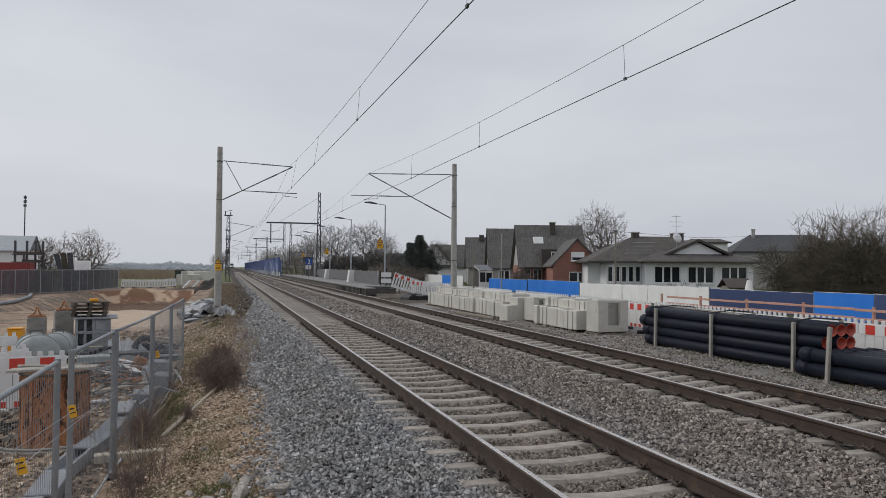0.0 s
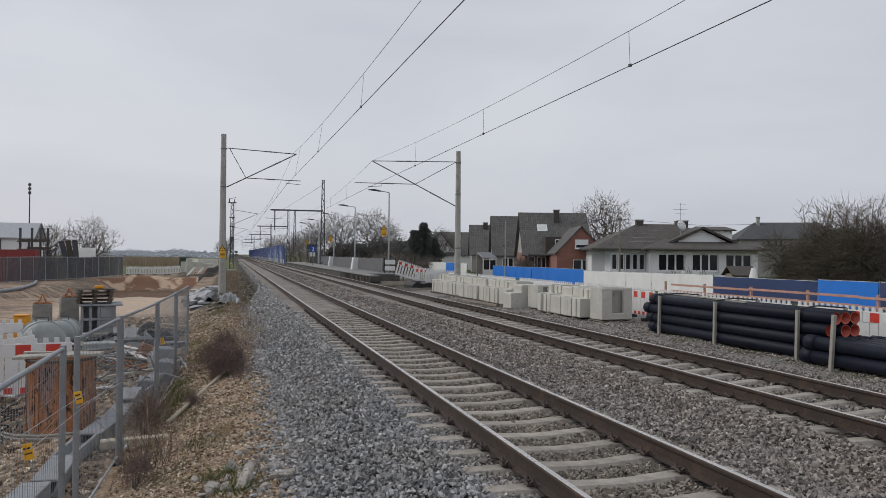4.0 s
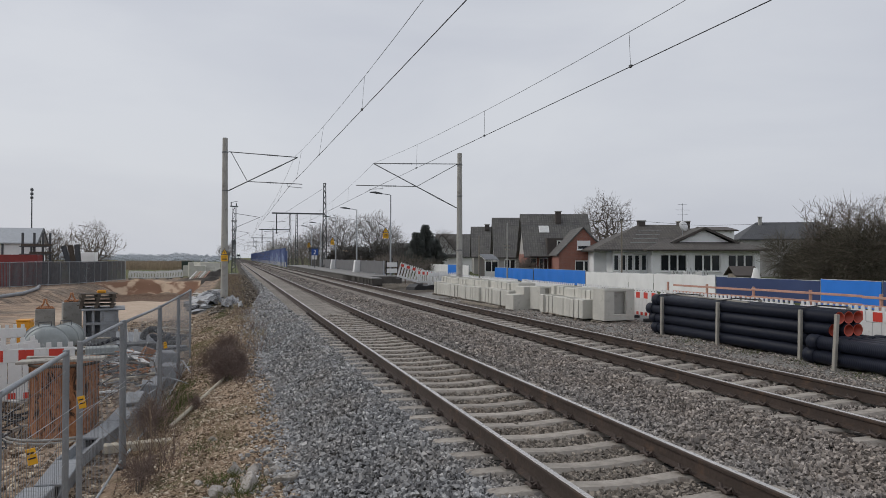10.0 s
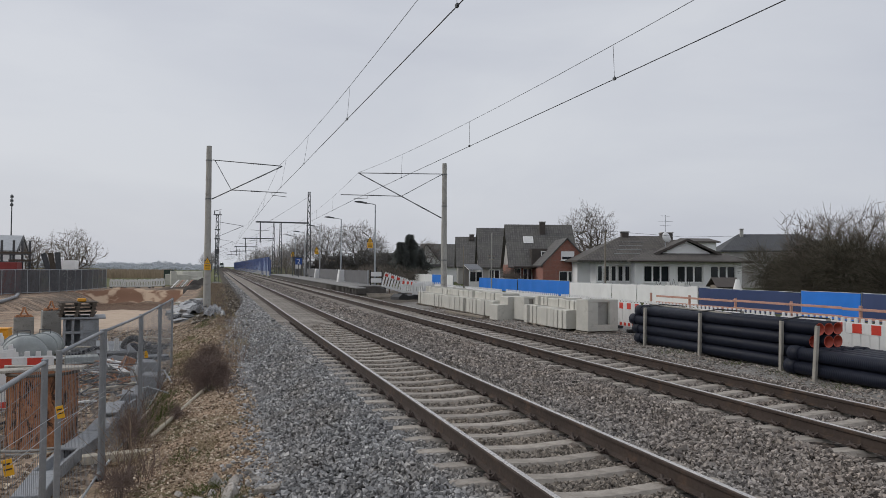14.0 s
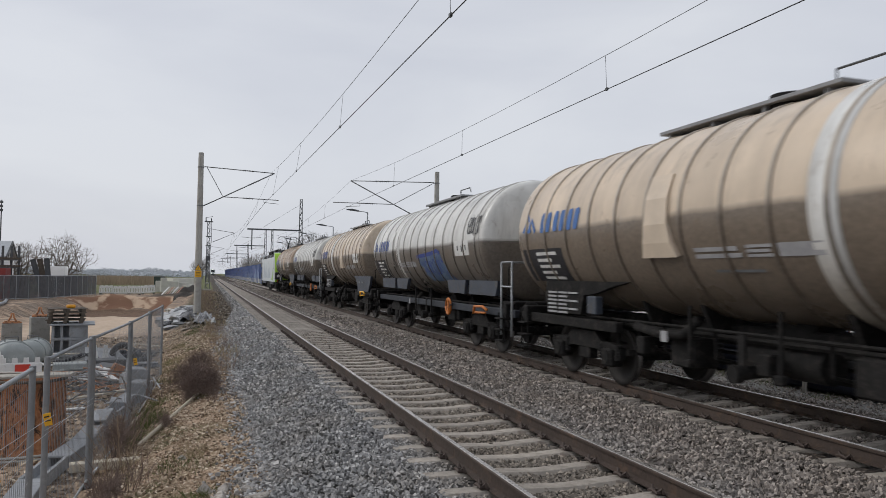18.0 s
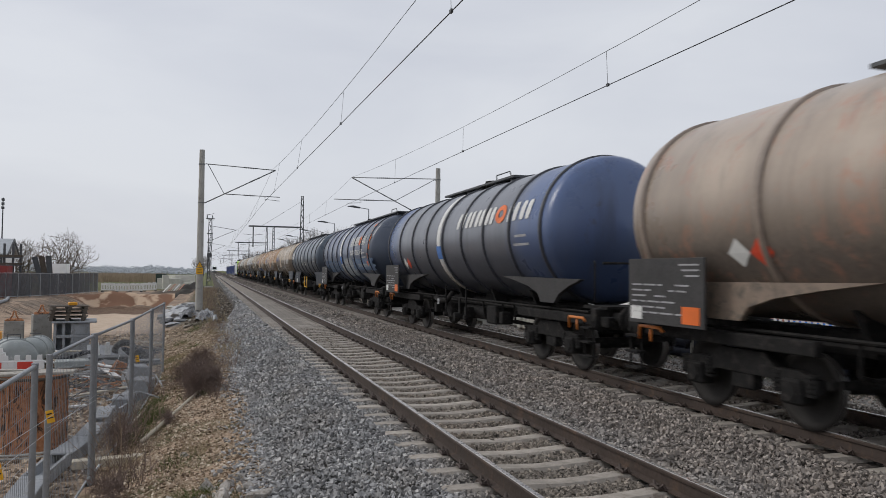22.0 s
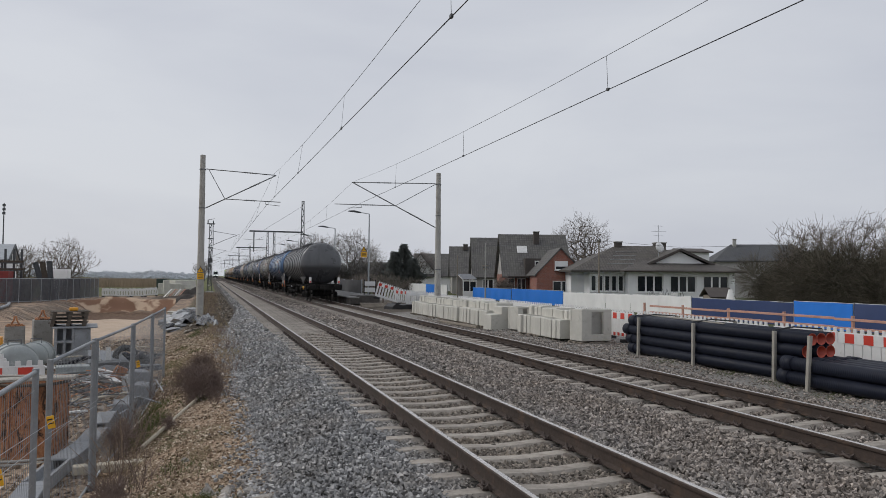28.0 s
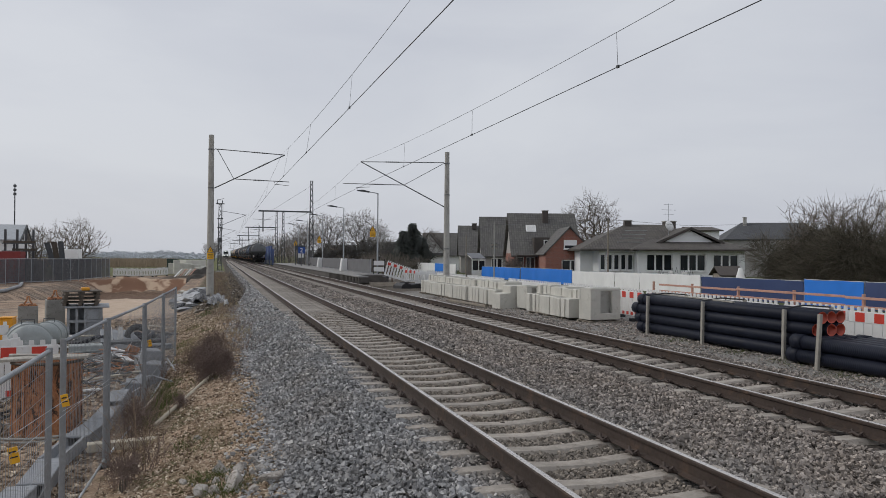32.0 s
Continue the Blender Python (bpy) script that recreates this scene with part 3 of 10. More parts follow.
def warning_sign(parent, at):
    """Yellow plate with a triangle above and a dark frame."""
    s = part("warning_sign", Geo().box((-0.17, -0.012, -0.36), (0.17, 0.0, -0.02), 0.004), YELLOW, parent, "yellow high-voltage warning plate", at=at)
    g = Geo().prism([(-0.19, 0.0), (0.19, 0.0), (0.0, 0.33)], "y", -0.014, 0.002)
    part("triangle", g, BLACK, s)
    part("triangle_face", Geo().prism([(-0.145, 0.025), (0.145, 0.025), (0.0, 0.28)], "y", -0.018, -0.015), YELLOW, s)
    part("bolt_mark", Geo().prism([(0.03, 0.2), (-0.035, 0.11), (0.0, 0.115), (-0.02, 0.045), (0.045, 0.13), (0.008, 0.125)], "y", -0.022, -0.019), BLACK, s)
    g = Geo()
    for zz in (-0.12, -0.19, -0.26):
        g.box((-0.12, -0.016, zz - 0.012), (0.12, -0.0125, zz + 0.012))
    part("lettering_bars", g, BLACK, s)
    return s


def insulator(g, a, b, r=0.05):
    a, b = Vector(a), Vector(b)
    d = b - a
    q = d.to_track_quat("Z", "Y").to_matrix().to_4x4()
    prof = [(0.0, 0.0)]
    for k in range(7):
        prof += [(r * 0.5, d.length * k / 7), (r, d.length * (k + 0.1) / 7), (r * 0.5, d.length * (k + 0.6) / 7)]
    g.lathe(prof + [(0.0, d.length)], 8, at=Matrix.Translation(a) @ q)


def concrete_mast(name, x, y, z0, z1, side, arm_x, wire_z, top_z, reach, label, sign=False):
    t = thing(name, label, "catenary mast", pose(x, y, 0), group="catenary masts")
    g = Geo()
    vs = []
    for z, r in ((z0, 0.2), (z0 + 0.25, 0.195), (z1, 0.135)):
        for i in range(16):
            a = 2 * math.pi * i / 16
            vs.append((r * math.cos(a), r * math.sin(a), z))
    g.add(vs, [(k * 16 + i, k * 16 + (i + 1) % 16, k * 16 + 16 + (i + 1) % 16, k * 16 + 16 + i) for k in range(2) for i in range(16)], True)
    g.add(vs[-16:], [tuple(range(16))])
    part("pole", g, CONCRETE, t, "tapered grey concrete pole")
    for zz in (z0 + 2.75, top_z + 0.12, wire_z - 0.25):
        part("collar", Geo().cyl((0, 0, zz - 0.03), (0, 0, zz + 0.03), 0.187 if zz < 3 else 0.165, seg=16), ARM, t)
    s = side
    e = arm_x - x
    # top tie, strut, steady arm
    up = part("top_tie", Geo().tube([(0.18 * s, 0, top_z + 0.16), (e, 0, top_z)], 0.026, 6), ARM, t)
    g = Geo()
    insulator(g, Vector((0.18 * s, 0, top_z + 0.16)).lerp(Vector((e, 0, top_z)), 0.55), Vector((0.18 * s, 0, top_z + 0.16)).lerp(Vector((e, 0, top_z)), 0.72))
    part("insulator", g, ARM, up, "ribbed insulator")
    lo = Vector((0.18 * s, 0, wire_z - 0.25 if side > 0 else wire_z - 0.95))
    hi = Vector((e, 0, top_z))
    st = part("strut", Geo().tube([lo, hi], 0.030, 8), ARM, t)
    g = Geo()
    insulator(g, lo.lerp(hi, 0.62 if side > 0 else 0.16), lo.lerp(hi, 0.78 if side > 0 else 0.32), 0.055)
    part("insulator", g, ARM, st, "ribbed insulator")
    k = 0.27 if side > 0 else 0.49
    knee = lo.lerp(hi, k)
    part("brace", Geo().tube([(0.32 * s if side > 0 else 0.18 * s, 0, top_z + 0.13), knee], 0.02, 6), ARM, t)
    reg = part("steady_arm", Geo().tube([knee, (arm_x - x + reach * s, 0, wire_z + 0.22)], 0.024, 6), ARM, t)
    g = Geo()
    insulator(g, knee.lerp(Vector((e + reach * s, 0, wire_z + 0.22)), 0.35), knee.lerp(Vector((e + reach * s, 0, wire_z + 0.22)), 0.55))
    part("insulator", g, ARM, reg, "ribbed insulator")
    part("registration_arm", Geo().tube([(e - 0.55 * s + (0.0), 0, wire_z + 0.2), (e - 0.55 * s, 0, wire_z + 0.07), (e + 0.25 * s, 0, wire_z + 0.01)], 0.015, 5), ARM, t)
    part("base", Geo().box((-0.45, -0.45, z0 - 0.4), (0.45, 0.45, z0 + 0.02), 0.04), CONCRETE, t, "concrete footing")
    if sign:
        warning_sign(t, pose(0, -0.2, z0 + 2.6))
    return t


concrete_mast("catenary_mast", -3.82, MAST_Y, -0.66, 8.25, 1, 0.05, 5.65, 7.35, 0.25, "grey concrete catenary mast with cantilever and yellow warning sign", sign=True)
concrete_mast("catenary_mast", 9.52, MAST_Y + 0.2, -0.5, 8.0, -1, 4.34, 5.70, 7.2, 1.0, "grey concrete catenary mast with long cantilever arm")


def lattice_geo(w0, w1, z0, z1, bays):
    g = Geo()
    for sx_, sy_ in ((-1, -1), (1, -1), (1, 1), (-1, 1)):
        g.tube([(sx_ * w0, sy_ * w0, z0), (sx_ * w1, sy_ * w1, z1)], 0.055, 4)
    for k in range(bays):
        a, b = k / bays, (k + 1) / bays
        wa, wb = w0 + (w1 - w0) * a, w0 + (w1 - w0) * b
        za, zb = z0 + (z1 - z0) * a, z0 + (z1 - z0) * b
        f = 1 if k % 2 else -1
        for d in (-1, 1):
            g.tube([(-f * wa, d * wa, za), (f * wb, d * wb, zb)], 0.032, 4)
            g.tube([(d * wa, -f * wa, za), (d * wb, f * wb, zb)], 0.032, 4)
    return g


def lattice_mast(x, y, h, label, w0=0.28):
    t = thing("lattice_mast", label, "catenary mast", pose(x, y, 0), group="lattice masts")
    part("lattice", lattice_geo(w0, 0.14, -0.5, h, 16), STEEL_D, t)
    part("base", Geo().box((-0.5, -0.5, -0.9), (0.5, 0.5, -0.3), 0.05), CONCRETE, t)
    part("top_cap", Geo().box((-0.2, -0.2, h), (0.2, 0.2, h + 0.06)), STEEL_D, t)
    return t


def gantry(y, x_end, x_tower, z, h, label):
    t = lattice_mast(x_tower, y, h, label, 0.32)
    e = x_end - x_tower
    part("beam", Geo().box((e, -0.1, z - 0.1), (0, 0.1, z + 0.1)), STEEL_D, t, "horizontal boom over the tracks")
    part("drop_post", Geo().box((e + 0.55, -0.06, z - 2.9), (e + 0.7, 0.06, z + 0.05)), STEEL_D, t)
    for zz, w in ((z - 2.7, 1.7), (z - 1.25, 1.3)):
        part("bracket", Geo().tube([(e + 0.6, 0, zz), (e + 0.6 - w, 0, zz + 0.12)], 0.025, 5), STEEL_D, t)
        part("bracket", Geo().tube([(e + 0.6, 0, zz), (e + 0.6 + w, 0, zz + 0.12)], 0.025, 5), STEEL_D, t)
    part("stay", Geo().tube([(0, 0, h - 0.6), (e * 0.75, 0, z + 0.1)], 0.016, 4), STEEL_D, t)
    return t


gantry(105.0, 1.85, 9.2, 8.0, 12.4, "tall lattice gantry mast with boom over two tracks")
gantry(163.0, 2.0, 8.6, 7.8, 11.4, "lattice gantry mast beside the platform")
gantry(235.0, 2.0, 8.6, 7.8, 11.0, "far lattice gantry mast")
gantry(320.0, 2.0, 8.6, 7.8, 11.0, "far lattice gantry mast")
gantry(410.0, 2.0, 8.6, 7.8, 11.0, "far lattice gantry mast")
lattice_mast(8.3, 142.0, 10.2, "slim lattice mast beside the platform")
for yy in (100.0, 165.0, 235.0, 300.0, 380.0):
    lm = lattice_mast(-3.3, yy, 8.4, "dark lattice catenary mast")
    part("arm", Geo().tube([(0, 0, 7.6), (3.3, 0, 7.1)], 0.03, 5), STEEL_D, lm)
    part("strut", Geo().tube([(0, 0, 5.6), (3.3, 0, 7.1)], 0.03, 5), STEEL_D, lm)
    if yy < 120:
        # line switch with its gear on the mast head
        sw = part("line_switch", Geo().box((-0.5, -0.2, 8.45), (0.55, 0.2, 8.56), 0.01).box((-0.42, -0.12, 8.56), (-0.3, 0.12, 9.05), 0.02).box((0.25, -0.12, 8.56), (0.37, 0.12, 8.95), 0.02), STEEL_D, lm, "dark switch gear on the mast head")
        part("switch_arm", Geo().tube([(-0.36, 0, 9.0), (0.5, 0, 9.2)], 0.03, 5), STEEL_D, sw)
        part("junction_box", Geo().box((-0.3, -0.4, 3.4), (0.3, -0.25, 4.0), 0.02), STEEL_D, lm)
        for zz in (5.3, 6.5):
            part("bracket", Geo().box((-0.34, -0.3, zz), (0.34, 0.3, zz + 0.12), 0.01), STEEL_D, lm)
        part("drop_cable", Geo().tube([(0.34, -0.2, 8.5), (0.36, -0.3, 6.0), (0.2, -0.34, 4.0)], 0.03, 5), STEEL_D, lm)


def catenary(x, supports, first, name_label):
    """Contact wire, sagging messenger and droppers of one track; supports: (y, stagger, contact z, messenger z)."""
    t = thing("overhead_line", name_label, "overhead line", pose(0, 0, 0), group="overhead lines")
    for (ya, sa, ca, ma), (yb, sb, cb, mb) in zip(supports, supports[1:]):
        part("contact_wire", Geo().tube([(x + sa, ya, ca), (x + sb, yb, cb)], 0.0095, 5), WIRE, t)
        sag = 0.78 * ((yb - ya) / 58.0) ** 2
        n = 16
        pts = [(x + 0.3 * (sa + (sb - sa) * k / n), ya + (yb - ya) * k / n, ma + (mb - ma) * k / n - 4 * sag * (k / n) * (1 - k / n)) for k in range(n + 1)]
        part("messenger_wire", Geo().tube(pts, 0.006, 5), WIRE, t)
        yk = yb - first
        while yk > ya + 3:
            f = (yk - ya) / (yb - ya)
            zc = ca + (cb - ca) * f
            zm = ma + (mb - ma) * f - 4 * sag * f * (1 - f)
            xk = x + sa + (sb - sa) * f
            d = part("dropper", Geo().tube([(xk, yk, zc), (x + 0.3 * (xk - x), yk + 0.06, zm)], 0.005, 4), WIRE, t)
            part("clamp", Geo().box((xk - 0.02, yk - 0.04, zc - 0.02), (xk + 0.02, yk + 0.04, zc + 0.035)), STEEL_D, d)
            yk -= 8.85
    return t


catenary(0.0, [(-17.0, 0.4, 5.74, 7.37), (41.0, -0.42, 5.72, 7.37), (100.0, -0.3, 5.7, 7.1), (165.0, 0.3, 5.7, 7.1), (235.0, -0.3, 5.7, 7.1), (300.0, 0.3, 5.7, 7.1), (380.0, -0.3, 5.7, 7.1)],
         4.2, "contact and messenger wires with droppers over a track")
catenary(SP, [(-17.0, 0.12, 5.68, 7.2), (41.0, -0.12, 5.72, 7.2), (105.0, 0.2, 5.7, 7.0), (163.0, -0.3, 5.7, 7.0), (235.0, 0.3, 5.7, 7.0), (320.0, -0.3, 5.7, 7.0), (410.0, 0.3, 5.7, 7.0)],
         10.2, "contact and messenger wires with droppers over a track")

# ---------------- tank wagons ----------------
TRAIN_V = 25.256      # metres a second, away from the camera


def tank_paint(name, top, low, line=-0.2, soft=0.12, streak=0.16, rough=0.3, rust=(0.16, 0.085, 0.04), rust_at=0.60, ends=None, ends_at=4.9):
    """Painted tank: lower half darkened by road grime and a painted-in ground reflection, drips and rust."""
    m = Mat(name)
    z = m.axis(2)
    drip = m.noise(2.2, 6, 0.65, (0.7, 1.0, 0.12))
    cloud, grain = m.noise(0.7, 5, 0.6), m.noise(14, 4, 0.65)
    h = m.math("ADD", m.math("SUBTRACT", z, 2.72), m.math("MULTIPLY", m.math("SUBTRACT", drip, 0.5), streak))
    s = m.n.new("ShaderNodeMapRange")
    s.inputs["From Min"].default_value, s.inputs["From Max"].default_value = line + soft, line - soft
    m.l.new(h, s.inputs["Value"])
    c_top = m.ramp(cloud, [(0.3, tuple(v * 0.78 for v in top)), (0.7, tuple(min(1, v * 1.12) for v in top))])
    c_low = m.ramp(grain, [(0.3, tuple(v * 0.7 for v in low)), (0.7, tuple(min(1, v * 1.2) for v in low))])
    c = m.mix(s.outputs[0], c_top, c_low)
    # vertical wash marks between the rings
    wash = m.noise(1.0, 4, 0.6, (0.5, 1.6, 0.06))
    c = m.mix(m.ramp(wash, [(0.42, 0.0), (0.75, 0.45)]), c, tuple(v * 0.8 + w * 0.1 for v, w in zip(low, top)))
    if ends:
        away = m.math("ABSOLUTE", m.math("SUBTRACT", m.axis(1), 0.7))
        away = m.math("ADD", away, m.math("MULTIPLY", m.math("SUBTRACT", cloud, 0.5), 1.6))
        e = m.n.new("ShaderNodeMapRange")
        e.inputs["From Min"].default_value, e.inputs["From Max"].default_value = ends_at - 0.3, ends_at + 0.5
        m.l.new(away, e.inputs["Value"])
        c = m.mix(m.math("MULTIPLY", e.outputs[0], 0.85), c, m.mix(s.outputs[0], ends, tuple(v * 0.45 for v in ends)))
    c = m.mix(m.ramp(m.noise(3.1, 7, 0.75, (1, 1, 0.5), dist=0.6), [(rust_at, 0.0), (rust_at + 0.12, 0.55)]), c, rust)
    c = m.mix(m.ramp(drip, [(0.52, 0.0), (0.78, 0.5)]), c, tuple(v * 0.55 for v in low))
    m.bump(cloud, 0.15, 0.02)
    return m.done(c, m.ramp(cloud, [(0.2, rough - 0.10), (0.8, rough + 0.14)]))


UNDER = plain("grimy_underframe", (0.015, 0.0143, 0.014), 0.85, var=0.45, scale=3, fine=25, bump=0.2, stain=(0.038, 0.034, 0.031), stain_at=0.57, spec=0.2)
WHEEL = plain("brake_dusted_wheel", (0.020, 0.017, 0.015), 0.8, metal=0.1, var=0.3, scale=6, fine=30)
TREAD = plain("bright_wheel_tread", (0.22, 0.21, 0.20), 0.45, metal=0.8, var=0.15, scale=6)
GREY_P = plain("grey_saddle_paint", (0.052, 0.063, 0.084), 0.65, var=0.3, scale=2.5, fine=25, stain=(0.07, 0.065, 0.06), stain_at=0.57)
GRIME_P = plain("grimy_saddle_paint", (0.045, 0.043, 0.043), 0.75, var=0.35, scale=2.5, fine=25, stain=(0.03, 0.03, 0.03), stain_at=0.55)
TEAL_P = plain("dark_blue_grey_frame_paint", (0.024, 0.030, 0.041), 0.75, var=0.3, scale=2.5, fine=25, stain=(0.03, 0.03, 0.032), stain_at=0.57)
DIM = plain("dim_grey_lettering", (0.17, 0.18, 0.19), 0.6, var=0.25, scale=8, bump=0.0)
DECAL_W = plain("worn_white_decal", (0.66, 0.66, 0.64), 0.55, var=0.12, scale=4, fine=30, bump=0.0, stain=(0.42, 0.38, 0.33), stain_at=0.64)
DECAL_B = plain("blue_decal", (0.022, 0.06, 0.24), 0.5, var=0.2, scale=4, bump=0.0)
DECAL_LB = plain("light_blue_spray", (0.06, 0.16, 0.42), 0.6, var=0.3, scale=3, bump=0.0)
DECAL_G = plain("grey_spray", (0.36, 0.36, 0.37), 0.7, var=0.25, scale=4, bump=0.0)
DECAL_O = plain("orange_decal", (0.74, 0.15, 0.02), 0.5, var=0.15, scale=4, bump=0.0)
DECAL_R = plain("red_orange_decal", (0.62, 0.07, 0.03), 0.5, var=0.15, scale=4, bump=0.0)
DECAL_F = plain("faded_spray", (0.17, 0.195, 0.23), 0.6, var=0.4, scale=3, bump=0.0)
WALK = plain("dull_zinc_grating", (0.24, 0.245, 0.255), 0.55, metal=0.3, var=0.25, scale=4, fine=30, bump=0.1)
STRIPE = tank_paint("stripe_paint", (0.74, 0.74, 0.72), (0.42, 0.385, 0.33), line=-0.75, soft=0.35)
SPRAY_S = plain("steel_blue_spray", (0.075, 0.13, 0.235), 0.5, var=0.45, scale=1.6, fine=9, bump=0.0, stain=(0.15, 0.21, 0.27), stain_at=0.55)
SPRAY_P = plain("patchy_pale_spray", (0.30, 0.335, 0.36), 0.6, var=0.4, scale=2.2, fine=9, bump=0.0, stain=(0.12, 0.14, 0.17), stain_at=0.54)
SPRAY_B = plain("deep_blue_spray", (0.018, 0.045, 0.25), 0.5, var=0.3, scale=3, bump=0.0)
DECAL_K = plain("black_decal", (0.022, 0.022, 0.026), 0.55, var=0.2, scale=4, bump=0.0)

TZ = 2.72


def on_tank(r, y, a, lift=0.008):
    """A place on the side of the tank that faces the left track: y along the wagon, a degrees above its middle."""
    return (-(r + lift) * math.cos(radians(a)), y, TZ + (r + lift) * math.sin(radians(a)))


def patch(g, r, y0, y1, a0, a1, lift=0.008, skew=0.0):
    n = max(1, int(abs(a1 - a0) / 6))
    vs, fs = [], []
    for k in range(n + 1):
        a = a0 + (a1 - a0) * k / n
        d = skew * k / n
        vs += [on_tank(r, y0 + d, a, lift), on_tank(r, y1 + d, a, lift)]
    for k in range(n):
        fs.append((2 * k, 2 * k + 2, 2 * k + 3, 2 * k + 1) if y0 < y1 else (2 * k, 2 * k + 1, 2 * k + 3, 2 * k + 2))
    g.add(vs, fs)
    return g


def ribbon(g, r, pts, w, lift=0.012):
    """A painted stroke through (y, a) points."""
    k = math.pi * r / 180
    q = [(p[0], p[1] * k) for p in pts]
    vs, fs = [], []
    for i, p in enumerate(q):
        a, b = q[max(0, i - 1)], q[min(len(q) - 1, i + 1)]
        dx, dy = b[0] - a[0], b[1] - a[1]
        ln = math.hypot(dx, dy) or 1
        for s in (-1, 1):
            vs.append(on_tank(r, p[0] - dy / ln * w * s, (p[1] + dx / ln * w * s) / k, lift))
    for i in range(len(q) - 1):
        fs.append((2 * i, 2 * i + 1, 2 * i + 3, 2 * i + 2))
    return g.add(vs, fs)


def scrawl(tank, mat_, label, r, y0, y1, a0, a1, strokes, w, seed):
    """Loops of sprayed paint inside a field."""
    q = random.Random(seed)
    for k in range(strokes):
        cy = y0 + (y1 - y0) * (k + 0.5) / strokes
        pts = []
        ph, ry, ra = q.uniform(0, 6), (y1 - y0) / strokes * q.uniform(0.45, 0.8), (a1 - a0) * q.uniform(0.3, 0.5)
        for i in range(15):
            t = ph + i * q.uniform(0.35, 0.5)
            pts.append((cy + ry * math.cos(t), (a0 + a1) / 2 + ra * math.sin(t * q.uniform(0.85, 1.25))))
        part("graffiti", ribbon(Geo(), r, pts, w), mat_, tank, label)


def letters(text, r, y, a, height, name, mat_, parent, label):
    """Writing wrapped round the tank; it runs towards the wagon's rear, which is to the right as one sees it."""
    cu = bpy.data.curves.new("writing", "FONT")
    cu.body, cu.size, cu.offset = text, height * 1.4, 0.005
    tmp = new("writing", cu)
    me = bpy.data.meshes.new_from_object(tmp.evaluated_get(bpy.context.evaluated_depsgraph_get()))
    bpy.data.objects.remove(tmp)
    k = 180 / (math.pi * r)
    for v in me.vertices:
        v.co = on_tank(r, y - v.co.x * 1.08, a + v.co.y * k, 0.012)
    me.materials.clear()
    me.materials.append(mat_)
    return part(name, me, None, parent, label)


def star(g, r, y, a, size):
    k = 180 / (math.pi * r)
    pts = [(y + size * (1 if i % 2 == 0 else 0.45) * math.sin(i * math.pi / 5), a + k * size * (1 if i % 2 == 0 else 0.45) * math.cos(i * math.pi / 5)) for i in range(10)]
    vs = [on_tank(r, y, a, 0.012)] + [on_tank(r, *p, 0.012) for p in pts]
    return g.add(vs, [(0, (i + 1) % 10 + 1, i + 1) for i in range(10)])


def wheel_geo():
    g = Geo()
    g.lathe([(0.06, -0.07), (0.12, -0.07), (0.13, -0.02), (0.38, -0.03), (0.40, -0.065), (0.455, -0.065)], 24, "x")
    g.lathe([(0.495, 0.04), (0.495, 0.065), (0.40, 0.065), (0.38, 0.03), (0.13, 0.02), (0.12, 0.07), (0.06, 0.07)], 24, "x")
    g.lathe([(0.455, -0.065), (0.46, 0.03), (0.495, 0.04)], 24, "x", mi=1)
    return g


me_wheel_l = wheel_geo().mesh("wheel", [WHEEL, TREAD])
g = Geo()
g.cyl((-1.06, 0, 0), (1.06, 0, 0), 0.085, seg=12)
for s in (-1, 1):
    g.cyl((0.98 * s, 0, 0), (1.15 * s, 0, 0), 0.14, 0.12, 12)
me_axle = g.mesh("axle", UNDER)
g = Geo()
for s in (-1, 1):
    x = 1.0 * s
    side = [(-1.25, 0.46), (-1.25, 0.62), (-0.98, 0.70), (-0.62, 0.70), (-0.42, 0.86), (0.42, 0.86), (0.62, 0.70), (0.98, 0.70), (1.25, 0.62), (1.25, 0.46),
            (1.05, 0.40), (0.74, 0.42), (0.5, 0.56), (-0.5, 0.56), (-0.74, 0.42), (-1.05, 0.40)]
    g.prism(side, "x", x - 0.06, x + 0.06)
    for yy in (-0.9, 0.9):
        g.box((x - 0.13, yy - 0.17, 0.30), (x + 0.16 if s > 0 else x + 0.13, yy + 0.17, 0.60), 0.03)
        for d in (-0.27, 0.27):
            for k in range(5):
                g.cyl((x + 0.02 * s, yy + d, 0.42 + k * 0.055), (x + 0.02 * s, yy + d, 0.455 + k * 0.055), 0.075, seg=10)
    g.box((x - 0.05, -0.2, 0.35), (x + 0.14, 0.2, 0.56), 0.02)
g.box((-1.0, -0.28, 0.58), (1.0, 0.28, 0.86), 0.03)
g.box((-0.95, -1.35, 0.52), (0.95, -1.25, 0.62))
g.box((-0.95, 1.25, 0.52), (0.95, 1.35, 0.62))
me_bogie = g.mesh("bogie", UNDER)
g = Geo().cyl((0, 0, 0), (0, 0.38, 0), 0.10, seg=12).cyl((0, 0.38, 0), (0, 0.62, 0), 0.075, seg=12)
g.lathe([(0.0, 0.66), (0.16, 0.65), (0.235, 0.615), (0.235, 0.59), (0.0, 0.59)], 16, "y")
me_buffer = g.mesh("buffer", UNDER)


def bogie_at(parent, y):
    b = part("bogie", me_bogie, None, parent, at=pose(0, y, 0))
    for yy in (-0.9, 0.9):
        part("axle", me_axle, None, b, at=pose(0, yy, 0.46))
        part("wheel", me_wheel_l, None, b, at=pose(-0.755, yy, 0.46, 0, 0, 180))
        part("wheel", me_wheel_l, None, b, at=pose(0.755, yy, 0.46))
    return b


